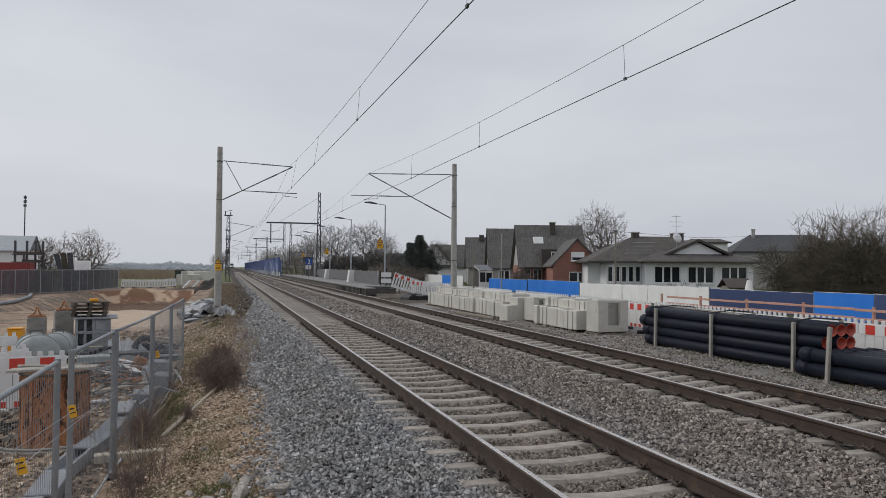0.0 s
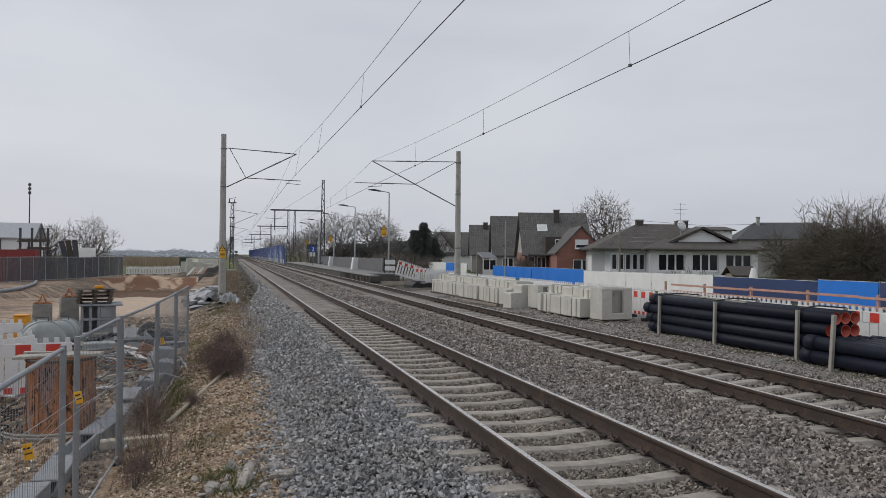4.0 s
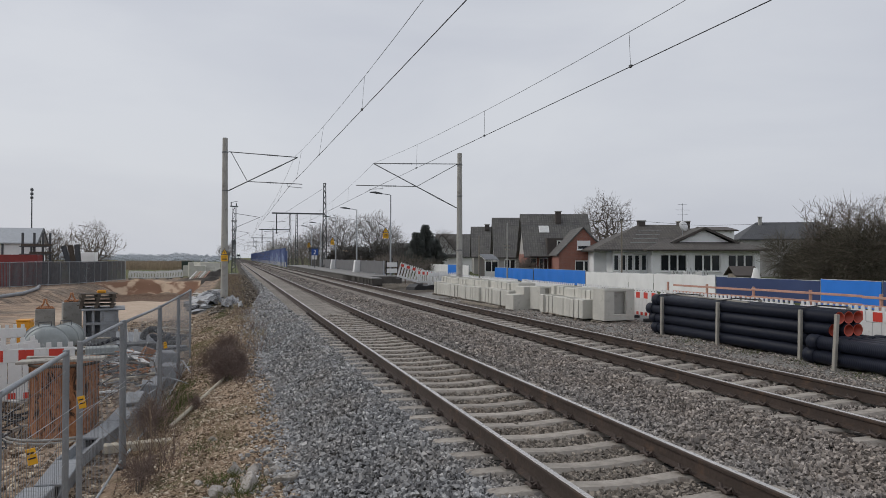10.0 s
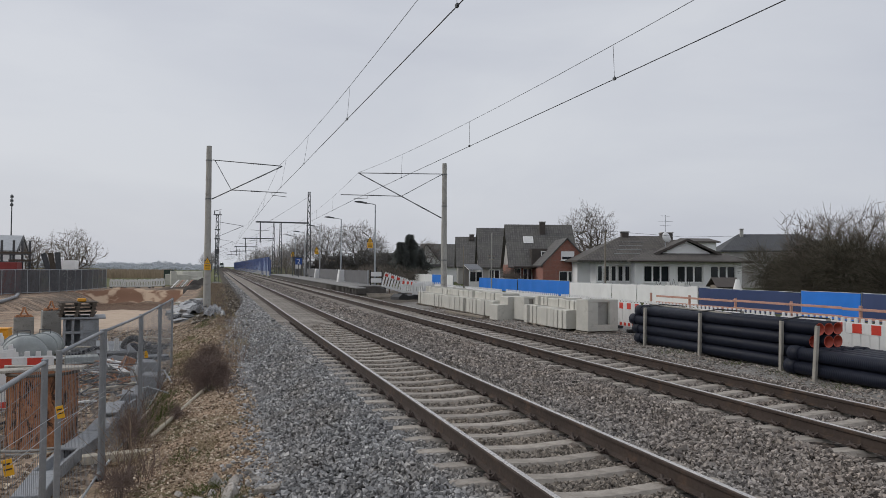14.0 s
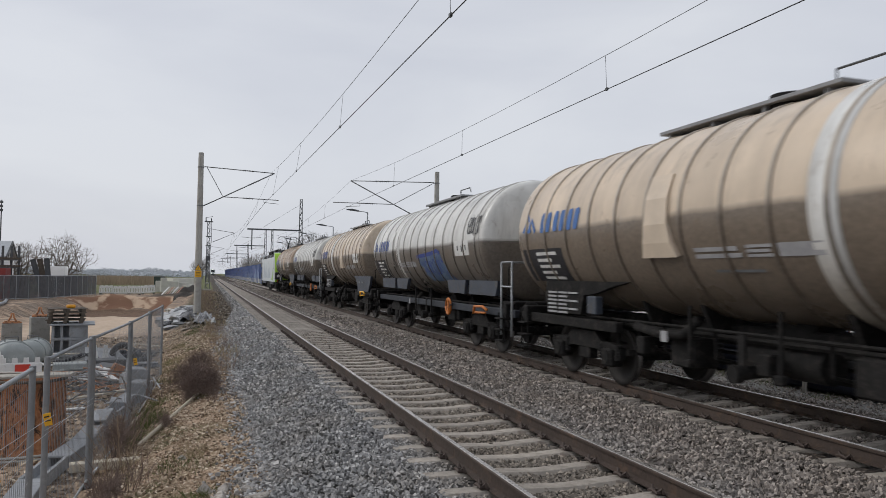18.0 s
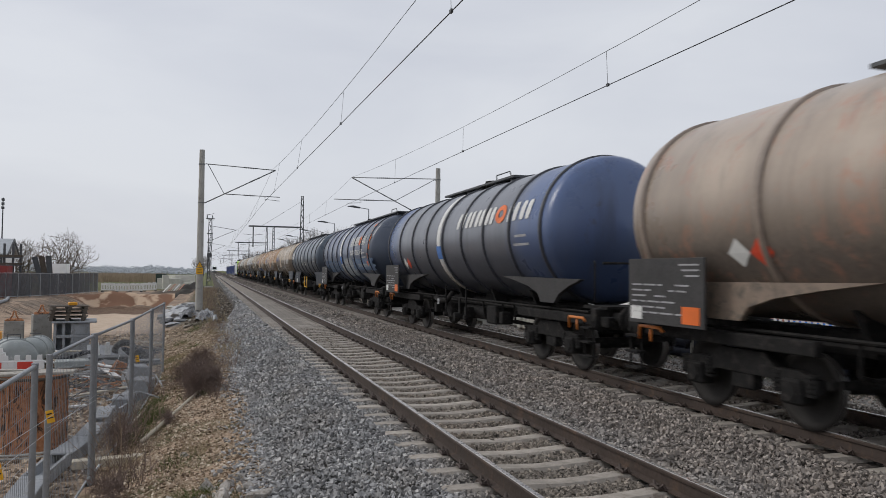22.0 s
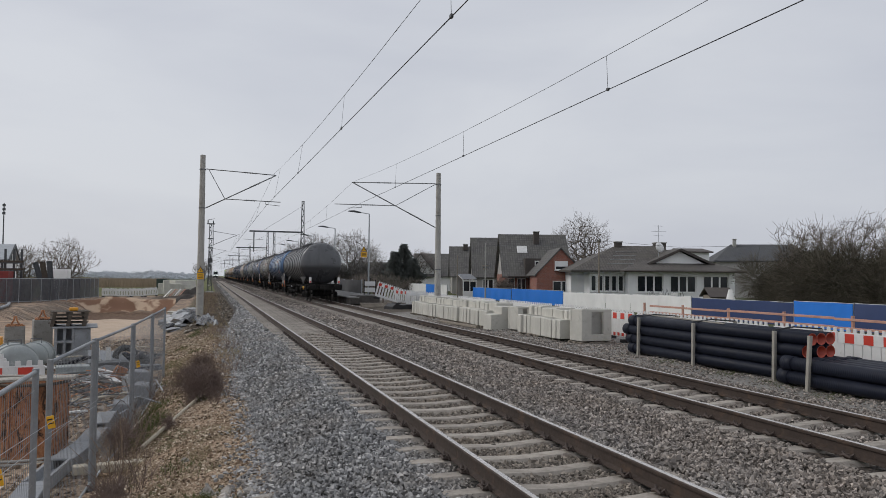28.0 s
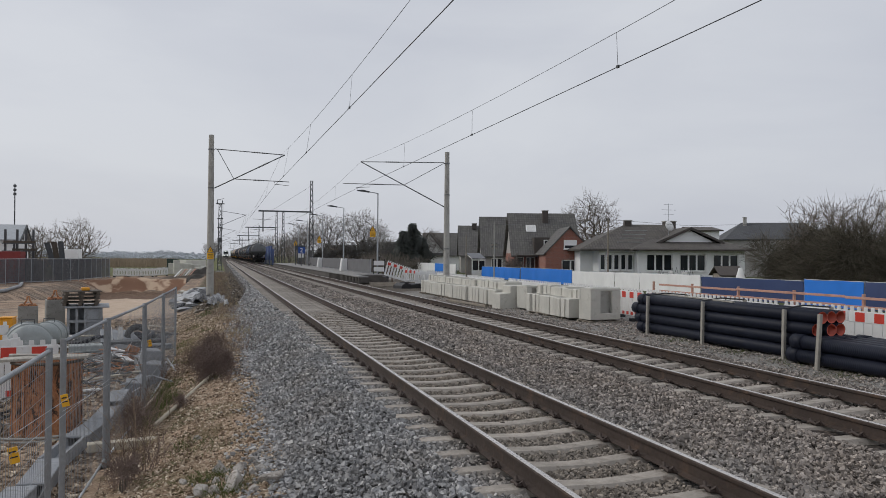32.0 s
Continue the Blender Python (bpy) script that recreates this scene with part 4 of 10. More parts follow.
def placard(parent, y0, y1, z0, z1, seed, orange=True, diamonds=False, x=-1.5):
    p = part("placard_board", Geo().box((x - 0.02, y0, z0), (x + 0.02, y1, z1), 0.006), GRIME_P, parent, "dark grey board with hazard diamonds and data bars")
    q = random.Random(seed)
    g = Geo()
    w, h = y1 - y0, z1 - z0
    for k in range(6):
        zz = z1 - 0.4 * h - k * 0.085 * h
        a = y1 - w * 0.06
        while a > y0 + 0.25 * w:
            b = max(y0 + 0.06 * w, a - w * q.uniform(0.06, 0.22))
            if q.random() < 0.72:
                g.box((x - 0.026, b, zz - 0.012), (x - 0.021, a, zz + 0.012))
            a = b - 0.03 * w
    for k in range(3):
        g.box((x - 0.026, y0 + 0.06 * w, z1 - (0.1 + 0.08 * k) * h - 0.012), (x - 0.021, y0 + w * (0.3 - 0.04 * k), z1 - (0.1 + 0.08 * k) * h + 0.012))
    tagged(part("data_bars", g, DECAL_G, p), kind="stuff")
    part("test_plate", Geo().box((x - 0.026, y1 - 0.2 * w, z0 + 0.06 * h), (x - 0.021, y1 - 0.04 * w, z0 + 0.26 * h)), DECAL_W, p, "small white plate")
    if orange:
        part("orange_plate", Geo().box((x - 0.028, y0 + 0.05 * w, z0 + 0.05 * h), (x - 0.021, y0 + 0.26 * w, z0 + 0.3 * h)), DECAL_O, p, "plain orange plate")
    for k, col in ((0.14, DECAL_R), (0.36, DECAL_W)) if diamonds else ():
        c, d = (y1 - k * w, z1 - 0.22 * h), 0.17 * h
        part("hazard_diamond", Geo().prism([(c[0] - d, c[1]), (c[0], c[1] - d), (c[0] + d, c[1]), (c[0], c[1] + d)], "x", x - 0.028, x - 0.021), col, p)
    return p


def hazard(parent, r, y, a, mat_):
    g = Geo()
    k = 180 / (math.pi * r)
    s = 0.2
    g.add([on_tank(r, y + s, a, 0.012), on_tank(r, y, a + s * k, 0.012), on_tank(r, y - s, a, 0.012), on_tank(r, y, a - s * k, 0.012)], [(0, 1, 2, 3)])
    part("hazard_diamond", g, mat_, parent, "hazard diamond")


def tank_wagon(spec):
    L, kind, r = spec["L"], spec["kind"], spec["r"]
    t = thing("tank_wagon", spec["label"], "tank wagon", group="tank wagons of the train")
    half = L / 2
    e, e2 = half - 0.42, half - (1.32 if kind == "A" else {13: 0.85, 14: 1.3, 15: 0.85}.get(spec["seed"], 1.6))
    if kind == "A":
        dish = [(0.0, 0.0), (0.55, 0.03), (0.95, 0.085), (1.22, 0.14), (1.38, 0.185), (1.455, 0.235), (r - 0.012, 0.30), (r, 0.39)]
    else:
        dish = [(0.0, 0.0), (0.5, 0.04), (0.9, 0.115), (1.15, 0.19), (1.32, 0.265), (1.43, 0.35), (r - 0.018, 0.44), (r, 0.56)]
    prof = [(a, -e2 + b) for a, b in dish] + [(r, -e * 0.33), (r, e * 0.33)] + [(a, e - b) for a, b in reversed(dish)]
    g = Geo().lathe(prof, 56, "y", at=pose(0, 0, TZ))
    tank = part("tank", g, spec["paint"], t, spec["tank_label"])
    # stiffening rings
    rib_w, rib_h = (0.035, 0.024) if kind == "A" else (0.05, 0.04)
    n = spec["ribs"]
    for k in range(n):
        y = -e2 + 0.72 + (e + e2 - 1.44) * k / (n - 1)
        g = Geo().lathe([(r - 0.01, y - rib_w), (r + rib_h, y - rib_w * 0.8), (r + rib_h, y + rib_w * 0.8), (r - 0.01, y + rib_w)], 48, "y", at=pose(0, 0, TZ))
        part("rib", g, spec["rib_paint"], tank)
    if spec.get("band") is not None:
        y = half - spec["band"]
        w_ = 0.2 if kind == "A" else 0.16
        g = Geo().lathe([(r + 0.001, y - w_), (r + 0.012, y - w_), (r + 0.012, y + w_), (r + 0.001, y + w_)], 56, "y", at=pose(0, 0, TZ))
        part("band", g, STRIPE, tank, "dirty white stripe round the tank")
    # underframe
    part("centre_sill", Geo().box((-0.3, -half + 0.2, 0.86), (0.3, half - 0.2, 1.16), 0.02), UNDER, t)
    for s in (-1, 1):
        part("solebar", Geo().box((s * 1.12 - 0.07, -half + 0.25, 0.90), (s * 1.12 + 0.07, half - 0.25 if spec.get("white") else -half + 4.1, 1.08), 0.015), spec["frame_paint"], t)
        if not spec.get("white"):
            part("solebar", Geo().box((s * 1.12 - 0.07, half - 4.1, 0.90), (s * 1.12 + 0.07, half - 0.25, 1.08), 0.015), spec["frame_paint"], t)
        part("headstock", Geo().box((-1.28, s * (half - 0.62) - 0.1, 0.84), (1.28, s * (half - 0.62) + 0.1, 1.22), 0.02), UNDER, t)
        for x in (-0.875, 0.875):
            part("buffer", me_buffer, None, t, at=pose(x, s * (half - 0.65), 1.05, 0, 0, 0 if s > 0 else 180))
        g = Geo().box((-0.06, -0.2, 0.85), (0.06, 0.35, 0.99), 0.02).tube([(0, 0.35, 0.95), (0, 0.5, 0.8), (0, 0.42, 0.6), (0, 0.3, 0.75)], 0.03, 6)
        part("coupling", g, UNDER, t, at=pose(0, s * (half - 0.6), 0, 0, 0, 0 if s > 0 else 180))
        bogie_at(t, s * (half - 2.75))
        # saddles
        for x in (-1, 1):
            if kind == "A" and not spec.get("white"):
                poly = [(half - 4.5, 1.76), (half - 4.0, 1.68), (half - 3.5, 1.56), (half - 3.0, 1.5), (half - 2.9, 1.15), (half - 1.6, 1.15), (half - 1.45, 1.4), (half - 1.5, 1.76)] if s > 0 else [(half - 4.7, 1.76), (half - 4.3, 1.66), (half - 3.9, 1.42), (half - 3.7, 1.1), (half - 1.5, 1.1), (half - 1.2, 1.4), (half - 1.0, 1.76)]
            elif spec.get("white"):
                poly = [(half - 5.0, 1.72), (half - 4.8, 1.36), (half - 3.55, 1.36), (half - 3.45, 1.72)]
            elif spec["seed"] == 9:
                poly = [(half - 4.9, 1.76), (half - 4.3, 1.68), (half - 3.8, 1.42), (half - 3.6, 0.95), (half - 0.7, 0.95), (half - 0.7, 1.35), (half - 1.1, 1.76)]
            else:
                poly = [(half - 5.0, 1.76), (half - 4.2, 1.66), (half - 3.5, 1.55), (half - 3.05, 1.42), (half - 2.9, 1.24), (half - 2.3, 1.24), (half - 2.1, 1.42), (half - 1.7, 1.58), (half - 1.2, 1.72)]
            if spec.get("white"):
                part("saddle", Geo().prism([(s * (half - a_), b_) for a_, b_ in ((3.15, 1.72), (3.2, 1.36), (1.35, 1.36), (1.2, 1.72))], "x", x * 1.16 - 0.05, x * 1.16 + 0.05), spec["saddle_paint"], t, "grey saddle plate")
            poly = [(s * a_, b_) for a_, b_ in poly]
            part("saddle", Geo().prism(poly, "x", x * 1.16 - 0.05, x * 1.16 + 0.05), GREY_P if kind == "A" and s < 0 else spec["saddle_paint"], t, "grey saddle plate")
    part("walkway", Geo().box((-0.36, spec["walk"][0], TZ + r + 0.06), (0.36, spec["walk"][1], TZ + r + 0.12), 0.008), WALK if kind == "A" else STEEL_D, t, "dark grating along the top")
    q = spec["walk"][0] + 0.3
    while q < spec["walk"][1]:
        part("walkway_support", Geo().box((-0.3, q - 0.03, TZ + r - 0.08), (0.3, q + 0.03, TZ + r + 0.075)), WALK if kind == "A" else STEEL_D, t)
        q += 1.1
    part("manhole", Geo().cyl((0, 0.4, TZ + r - 0.05), (0, 0.4, TZ + r + 0.2), 0.28, seg=16), UNDER, t)
    y0, y1 = spec["rail"]
    g = Geo().tube([(-0.34, y0, TZ + r + 0.1), (-0.34, y0 + 0.1, TZ + r + 0.24), (-0.34, y1, TZ + r + 0.24), (-0.34, y1, TZ + r + 0.1)], 0.018, 5)
    part("handrail", g, STEEL_D, t)
    # rear platform
    yl = -half + 0.75
    g = Geo().tube([(-1.0, yl + 0.3, 1.2), (-1.0, yl + 0.3, 2.02), (-0.9, yl + 0.5, 2.06)], 0.016, 6)
    if kind == "B":
        g.tube([(-0.35, yl, 1.15), (-0.35, yl, 2.02), (-1.0, yl, 2.02)], 0.03, 6)
    else:
        # weld seam, round cover and welded frame on the rear end
        part("end_ring", Geo().lathe([(r - 0.01, -e2 + 0.40), (r + 0.012, -e2 + 0.41), (r + 0.012, -e2 + 0.45), (r - 0.01, -e2 + 0.46)], 48, "y", at=pose(0, 0, TZ)), spec["rib_paint"], tank)
        part("end_seam", Geo().tube([(-a, -e2 + b - 0.004, TZ - 0.04) for a, b in dish[1:]], 0.009, 5), spec["rib_paint"], tank)
        part("end_cover", Geo().lathe([(0.0, -0.075), (0.42, -0.06), (0.46, -0.045), (0.46, 0.06)], 24, "y", at=pose(0.22, -e2, TZ - 0.02)), spec["paint"], tank, "round cover on the tank end")
        part("end_frame", Geo().box((0.0, -e2 - 0.1, TZ - 1.32), (0.07, -e2 + 0.3, TZ - 0.5), 0.01).box((1.0, -e2 - 0.1, TZ - 1.32), (1.07, -e2 + 0.4, TZ - 0.5), 0.01).box((-0.04, -e2 - 0.11, TZ - 0.56), (1.12, -e2 + 0.2, TZ - 0.5), 0.01), spec["rib_paint"], tank, "welded bracket frame")
        g.box((0.2, -e2 - 0.3, TZ - 1.2), (0.75, -e2, TZ - 0.95), 0.02)
    g.box((-1.1, yl - 0.3, 1.2), (1.1, yl + 0.55, 1.25))
    part("end_platform", g, UNDER, t, "dark end platform with railing")
    for s in (-1, 1):
        g = Geo()
        for yy in (0.55, 0.85):
            g.tube([(-1.32, s * (half - yy), 1.0), (-1.32, s * (half - yy), 0.35)], 0.02, 5)
        for k in range(3):
            g.box((-1.42, s * (half - 0.7) - 0.17, 0.36 + 0.25 * k), (-1.24, s * (half - 0.7) + 0.17, 0.39 + 0.25 * k))
        part("step", g, UNDER, t)
    # brake gear and pipes under the middle
    g = Geo().cyl((-0.62, -0.9, 0.78), (-0.62, 0.5, 0.78), 0.21, seg=14)
    g.box((-1.02, 1.2, 0.52), (-0.55, 1.75, 0.95), 0.03).box((-0.98, -2.15, 0.55), (-0.5, -1.5, 1.0), 0.03)
    g.cyl((0.3, -half + 4.0, 0.66), (0.3, half - 4.0, 0.66), 0.035, seg=6).cyl((-0.35, -half + 3.8, 0.58), (-0.35, half - 3.8, 0.58), 0.03, seg=6)
    g.cyl((-0.8, -half + 1.2, 1.02), (-0.8, half - 1.2, 1.02), 0.04, seg=6).cyl((-1.02, -half + 1.2, 1.12), (-1.02, half - 1.2, 1.12), 0.025, seg=6)
    for yy in (-3.2, -2.5, -1.2, 0.8, 2.0, 2.7, 3.3):
        g.tube([(-0.95, yy, 1.12), (-0.9, yy + 0.05, 0.72), (-0.4, yy + 0.1, 0.62)], 0.028, 5)
    for yy in (-2.9, -0.4, 2.3):
        g.box((-1.12, yy, 0.62), (-0.9, yy + 0.22, 0.9), 0.02)
    part("brake_gear", g, UNDER, t)
    # bolster beams from the sill up to the tank
    for yy in (-half + 4.3, -1.3, 1.3, half - 4.3):
        g = Geo().prism([(-1.0, 1.9), (-0.55, 0.9), (0.55, 0.9), (1.0, 1.9), (0.5, 1.32), (-0.5, 1.32)], "y", yy - 0.05, yy + 0.05)
        part("tank_bearer", g, UNDER, t)
    g = Geo().box((-0.3, -0.3, 0.52), (0.3, 0.3, 1.4), 0.05)
    for s in (-1, 1):
        g.cyl((0.25 * s, 0, 0.70), (1.22 * s, 0, 0.62), 0.09, seg=10).cyl((1.2 * s, 0, 0.62), (1.34 * s, 0, 0.62), 0.12, seg=12)
        g.box((1.18 * s - 0.02, -0.06, 0.66), (1.18 * s + 0.02, 0.06, 1.12))
    part("outlet_valve", g, UNDER, t)
    for dy in (0.95, -0.75):
        g = Geo().box((-1.28, dy - 0.025, 0.66), (-1.24, dy + 0.025, 1.45), 0.005).box((-1.33, dy - 0.07, 0.58), (-1.2, dy + 0.07, 0.7), 0.02)
        part("valve_lever", g, UNDER, t)
    part("data_plate", Geo().box((-1.33, 1.4, 0.9), (-1.31, 1.55, 1.06)), DECAL_G, t)
    part("heating_pipe", Geo().tube([(-1.05, 2.6, 1.05), (-1.1, 1.9, 0.98), (-1.12, 1.3, 1.0), (-1.0, 1.1, 1.25)], 0.075, 8), UNDER, t)
    if spec["seed"] == 9:
        g = Geo()
        for yy in (half - 8.2, half - 9.3):
            g.tube([(-1.4, yy, 1.42), (-1.4, yy, 0.72)], 0.025, 6)
            g.tube([(-1.4, yy, 1.42), (-1.4, yy + 0.32, 1.42)], 0.025, 6)
        g.tube([(-1.4, half - 7.9, 1.0), (-1.4, half - 8.2, 0.76), (-1.4, half - 9.4, 0.72)], 0.03, 6)
        part("step_rail", g, YELLOW, t, "yellow step railing")
        g = Geo()
        for k in range(7):
            for y0 in (half - 1.75, half - 3.05):
                patch(g, r, y0 - (1.05 if k != 3 else 0.6), y0, -22.5 - k * 2.2, -21.8 - k * 2.2, 0.01)
        tagged(part("data_bars", g, DIM, tank), kind="stuff")
        for k in range(3):
            part("text_plate", Geo().box((-1.232, half - 2.55, 1.62 - 0.13 * k), (-1.215, half - 1.75 - 0.08 * k, 1.67 - 0.13 * k)), DIM, t, "bar of pale lettering")
        part("white_plate", Geo().box((-1.232, half - 2.45, 0.98), (-1.215, half - 1.95, 1.24)), DECAL_W, t, "white test plate")
        part("step_box", Geo().box((-1.34, half - 9.0, 0.72), (-1.0, half - 8.4, 1.2), 0.02), GRIME_P, t)
    if kind == "A":
        # slanted hose box cover and data panels
        y = half - spec.get("cover", 7.8)
        g = Geo()
        rows_ = [(24, 0.26, 0.03), (10, 0.26, 0.05), (-4, 0.28, 0.06), (-14, 0.34, 0.07), (-22, 0.42, 0.08)]
        vs = [on_tank(r, y + d, a, o) for a, w_, o in rows_ for d, o in ((-w_, 0.0), (-w_, o), (w_, o), (w_, 0.0))]
        fs = [(4 * k + i, 4 * k + i + 1, 4 * k + i + 5, 4 * k + i + 4) for k in range(4) for i in range(3)]
        g.add(vs, fs + [(0, 1, 2, 3), (16, 17, 18, 19)])
        part("cover_plate", g, RIBS_L.get(spec["paint"].name, spec["paint"]), tank, "smooth pale cover plate")
        p = part("data_panel", patch(Geo(), r, half - 11.7, half - 10.6, -14, 1), DECAL_W, tank, "white data panel")
        for k, a in enumerate((-11.55, -11.25, -10.95)):
            part("panel_bar", patch(Geo(), r, half + a + 0.03, half + a + 0.10, -9 - k % 2, -4, 0.013), DECAL_K, p)
        if not spec.get("white"):
            g = Geo()
            for k in range(6):
                for a_ in (1.62, 2.05, 2.45)[: 3 - k % 2]:
                    g.box((-1.232, half - a_ - 0.36, 1.52 - 0.075 * k), (-1.215, half - a_, 1.555 - 0.075 * k))
            tagged(part("data_bars", g, DECAL_G, t), kind="stuff")
            part("valve_box", Geo().box((-1.31, half - 3.62, 1.18), (-1.16, half - 3.3, 1.5), 0.02), GREY_P, t, "small blue-grey valve box")
            for y_ in (-half + 2.5, -half + 3.1):
                part("text_plate", Geo().box((-1.232, y_, 1.45), (-1.215, y_ + 0.35, 1.52)), DIM, t, "bar of pale lettering")
        part("data_board", patch(Geo(), r, half - 2.6, half - 0.9, -40, -13), DECAL_K, tank, "black data board")
        g = Geo()
        for k in range(5):
            patch(g, r, half - 2.35 + 0.25 * (k % 2), half - 1.5, -38 + k * 5.0, -35.5 + k * 5.0, 0.013)
        tagged(part("data_bars", g, DECAL_W, tank), kind="stuff")
        # pale notes sprayed beside the cover: two blocks of lines and a plain field
        y = half - spec.get("cover", 7.8)
        for y0, y1, lines in ((-1.65, -0.75, 2), (-2.2, -1.75, 3), (-2.95, -2.28, 1)):
            g = Geo()
            for k in range(lines):
                a0 = -24 + 7.0 * k / lines
                patch(g, r, y + y0 + 0.06 * (k % 2), y + y1, a0, a0 + (6.4 if lines == 1 else 4.6 / lines), 0.012)
            part("small_panel", g, DECAL_G, tank, "small faded white panel")
        part("small_panel", patch(Geo(), r, y - 1.95, y - 1.05, -32, -30.4, 0.012), DIM, tank, "faded line of lettering")
        part("brake_crank", Geo().tube([(-1.36, -half + 1.5, 1.02), (-1.38, -half + 1.75, 1.1), (-1.38, -half + 2.3, 1.08), (-1.36, -half + 2.4, 0.9)], 0.035, 6).tube([(-1.36, -half + 1.6, 0.95), (-1.36, -half + 2.3, 0.93)], 0.03, 6), ORANGE if spec.get("white") else YELLOW, t, "painted hand brake crank")
        if spec.get("white"):
            g = Geo()
            ring = [(-1.3, -half + 4.6 + 0.22 * math.cos(k * math.pi / 6), 0.98 + 0.22 * math.sin(k * math.pi / 6)) for k in range(13)]
            g.tube(ring, 0.03, 6).box((-1.32, -half + 4.55, 0.78), (-1.28, -half + 4.65, 1.18))
            part("hand_wheel", g, ORANGE, t, "orange hand wheel")
            g = Geo()
            for y in (-half + 0.15, -half + 0.75):
                g.tube([(-1.3, y, 0.5), (-1.3, y, 2.15), (-0.3, y, 2.15)], 0.028, 6)
            g.tube([(-1.3, -half + 0.15, 1.6), (-1.3, -half + 0.75, 1.6)], 0.02, 5).tube([(-1.3, -half + 0.15, 2.15), (-1.3, -half + 0.75, 2.15)], 0.02, 5)
            part("end_rail", g, GALV, t, "grey end platform railing")
    else:
        if spec["seed"] != 9:
            placard(t, half - 2.6, half - 0.8, 1.1, 2.06, spec["seed"], orange=spec["seed"] not in (10, 17), diamonds=spec["seed"] in (13, 16, 17))
        for s, col in ((-1, ORANGE if spec["seed"] % 3 else YELLOW), (1, ORANGE)):
            y = s * (half - 1.1)
            part("brake_handle", Geo().tube([(-1.36, y - 0.35, 0.98), (-1.38, y - 0.3, 1.04), (-1.38, y + 0.2, 1.04), (-1.36, y + 0.25, 0.84)], 0.028, 6).tube([(-1.36, y - 0.05, 1.0), (-1.36, y - 0.05, 0.82)], 0.025, 6), col, t, "painted brake handle")
        part("small_lettering", patch(Geo(), r, -half + 2.9, -half + 3.7, -12, -10), DECAL_G, tank)
        part("small_lettering", patch(Geo(), r, -half + 3.0, -half + 3.6, -5, -3), DECAL_G, tank)
    deco = spec.get("deco")
    if deco:
        deco(tank, half, r)
    return t


def plain_mark(r, y0, w, a0, a1):
    """A plain painted mark: two leaning bars side by side."""
    g, n = Geo(), 6
    for y1 in (y0, y0 - 0.56 * w):
        vs = []
        for k in range(n + 1):
            a = a0 + (a1 - a0) * k / n
            d = y1 - 0.14 * w * k / n
            inset = 0.06 * w * (2 * abs(k / n - 0.5)) ** 4
            vs += [on_tank(r, d - 0.4 * w + inset, a, 0.012), on_tank(r, d - inset, a, 0.012)]
        g.add(vs, [(2 * k, 2 * k + 2, 2 * k + 3, 2 * k + 1) for k in range(n)])
    return g


def name_bars(tank, half, r, y, a, h, step, n, mat_, odd=None, odd_mat=None, label="plain block of painted lettering"):
    """A brand name as a row of plain upright shapes."""
    k = 180 / (math.pi * r)
    for i in range(n):
        if i != odd:
            part("name_block", plain_mark(r, y - i * step, step * 0.8, a, a + h * k), mat_, tank, label)
    if odd is not None:
        y0 = y - odd * step - step * 0.41
        ring = []
        for f in (1.0, 0.42):
            ring += [on_tank(r, y0 + step * 0.45 * f * math.cos(q * math.pi / 10), a + h * k / 2 + h * k * 0.52 * f * math.sin(q * math.pi / 10), 0.012) for q in range(20)]
        part("round_mark", Geo().add(ring, [(20 + i, 20 + (i + 1) % 20, (i + 1) % 20, i) for i in range(20)]), odd_mat, tank, "orange ring mark")


def blob(r, y0, y1, a0, a1, seed, lean=0.0):
    """A sprayed field with ragged ends on the tank's side."""
    q = random.Random(seed)
    n = max(4, int((a1 - a0) / 3))
    vs = []
    for k in range(n + 1):
        f, d = k / n, lean * (1 - k / n)
        rag = 0.14 * (y1 - y0) * math.sin(math.pi * f) ** 0.5
        vs += [on_tank(r, y0 + d + q.uniform(-0.5, 0.5) * rag, a0 + (a1 - a0) * f, 0.009), on_tank(r, y1 + d + q.uniform(-0.5, 0.5) * rag, a0 + (a1 - a0) * f, 0.009)]
    return Geo().add(vs, [(2 * k, 2 * k + 2, 2 * k + 3, 2 * k + 1) for k in range(n)])


def sheet_logo(tank, half, r, white, fade=1.0):
    y = half - 1.05
    if white:
        part("logo_plate", patch(Geo(), r, y - 2.6, y + 0.28, -8, 23, 0.006), DECAL_W, tank, "white logo plate")
    m_ = DECAL_B if fade > 0.6 else DECAL_LB
    g = Geo()
    for s in (0.0, 0.22):
        ribbon(g, r, [(y + 0.05 - s, 0), (y - 0.12 - s * 0.9, 14 - s * 20), (y - 0.28 - s, 0)], 0.045)
    part("logo_mark", g, m_, tank, "blue angular mark")
    name_bars(tank, half, r, y - 0.72, -1, 0.38, 0.55, 3, m_)


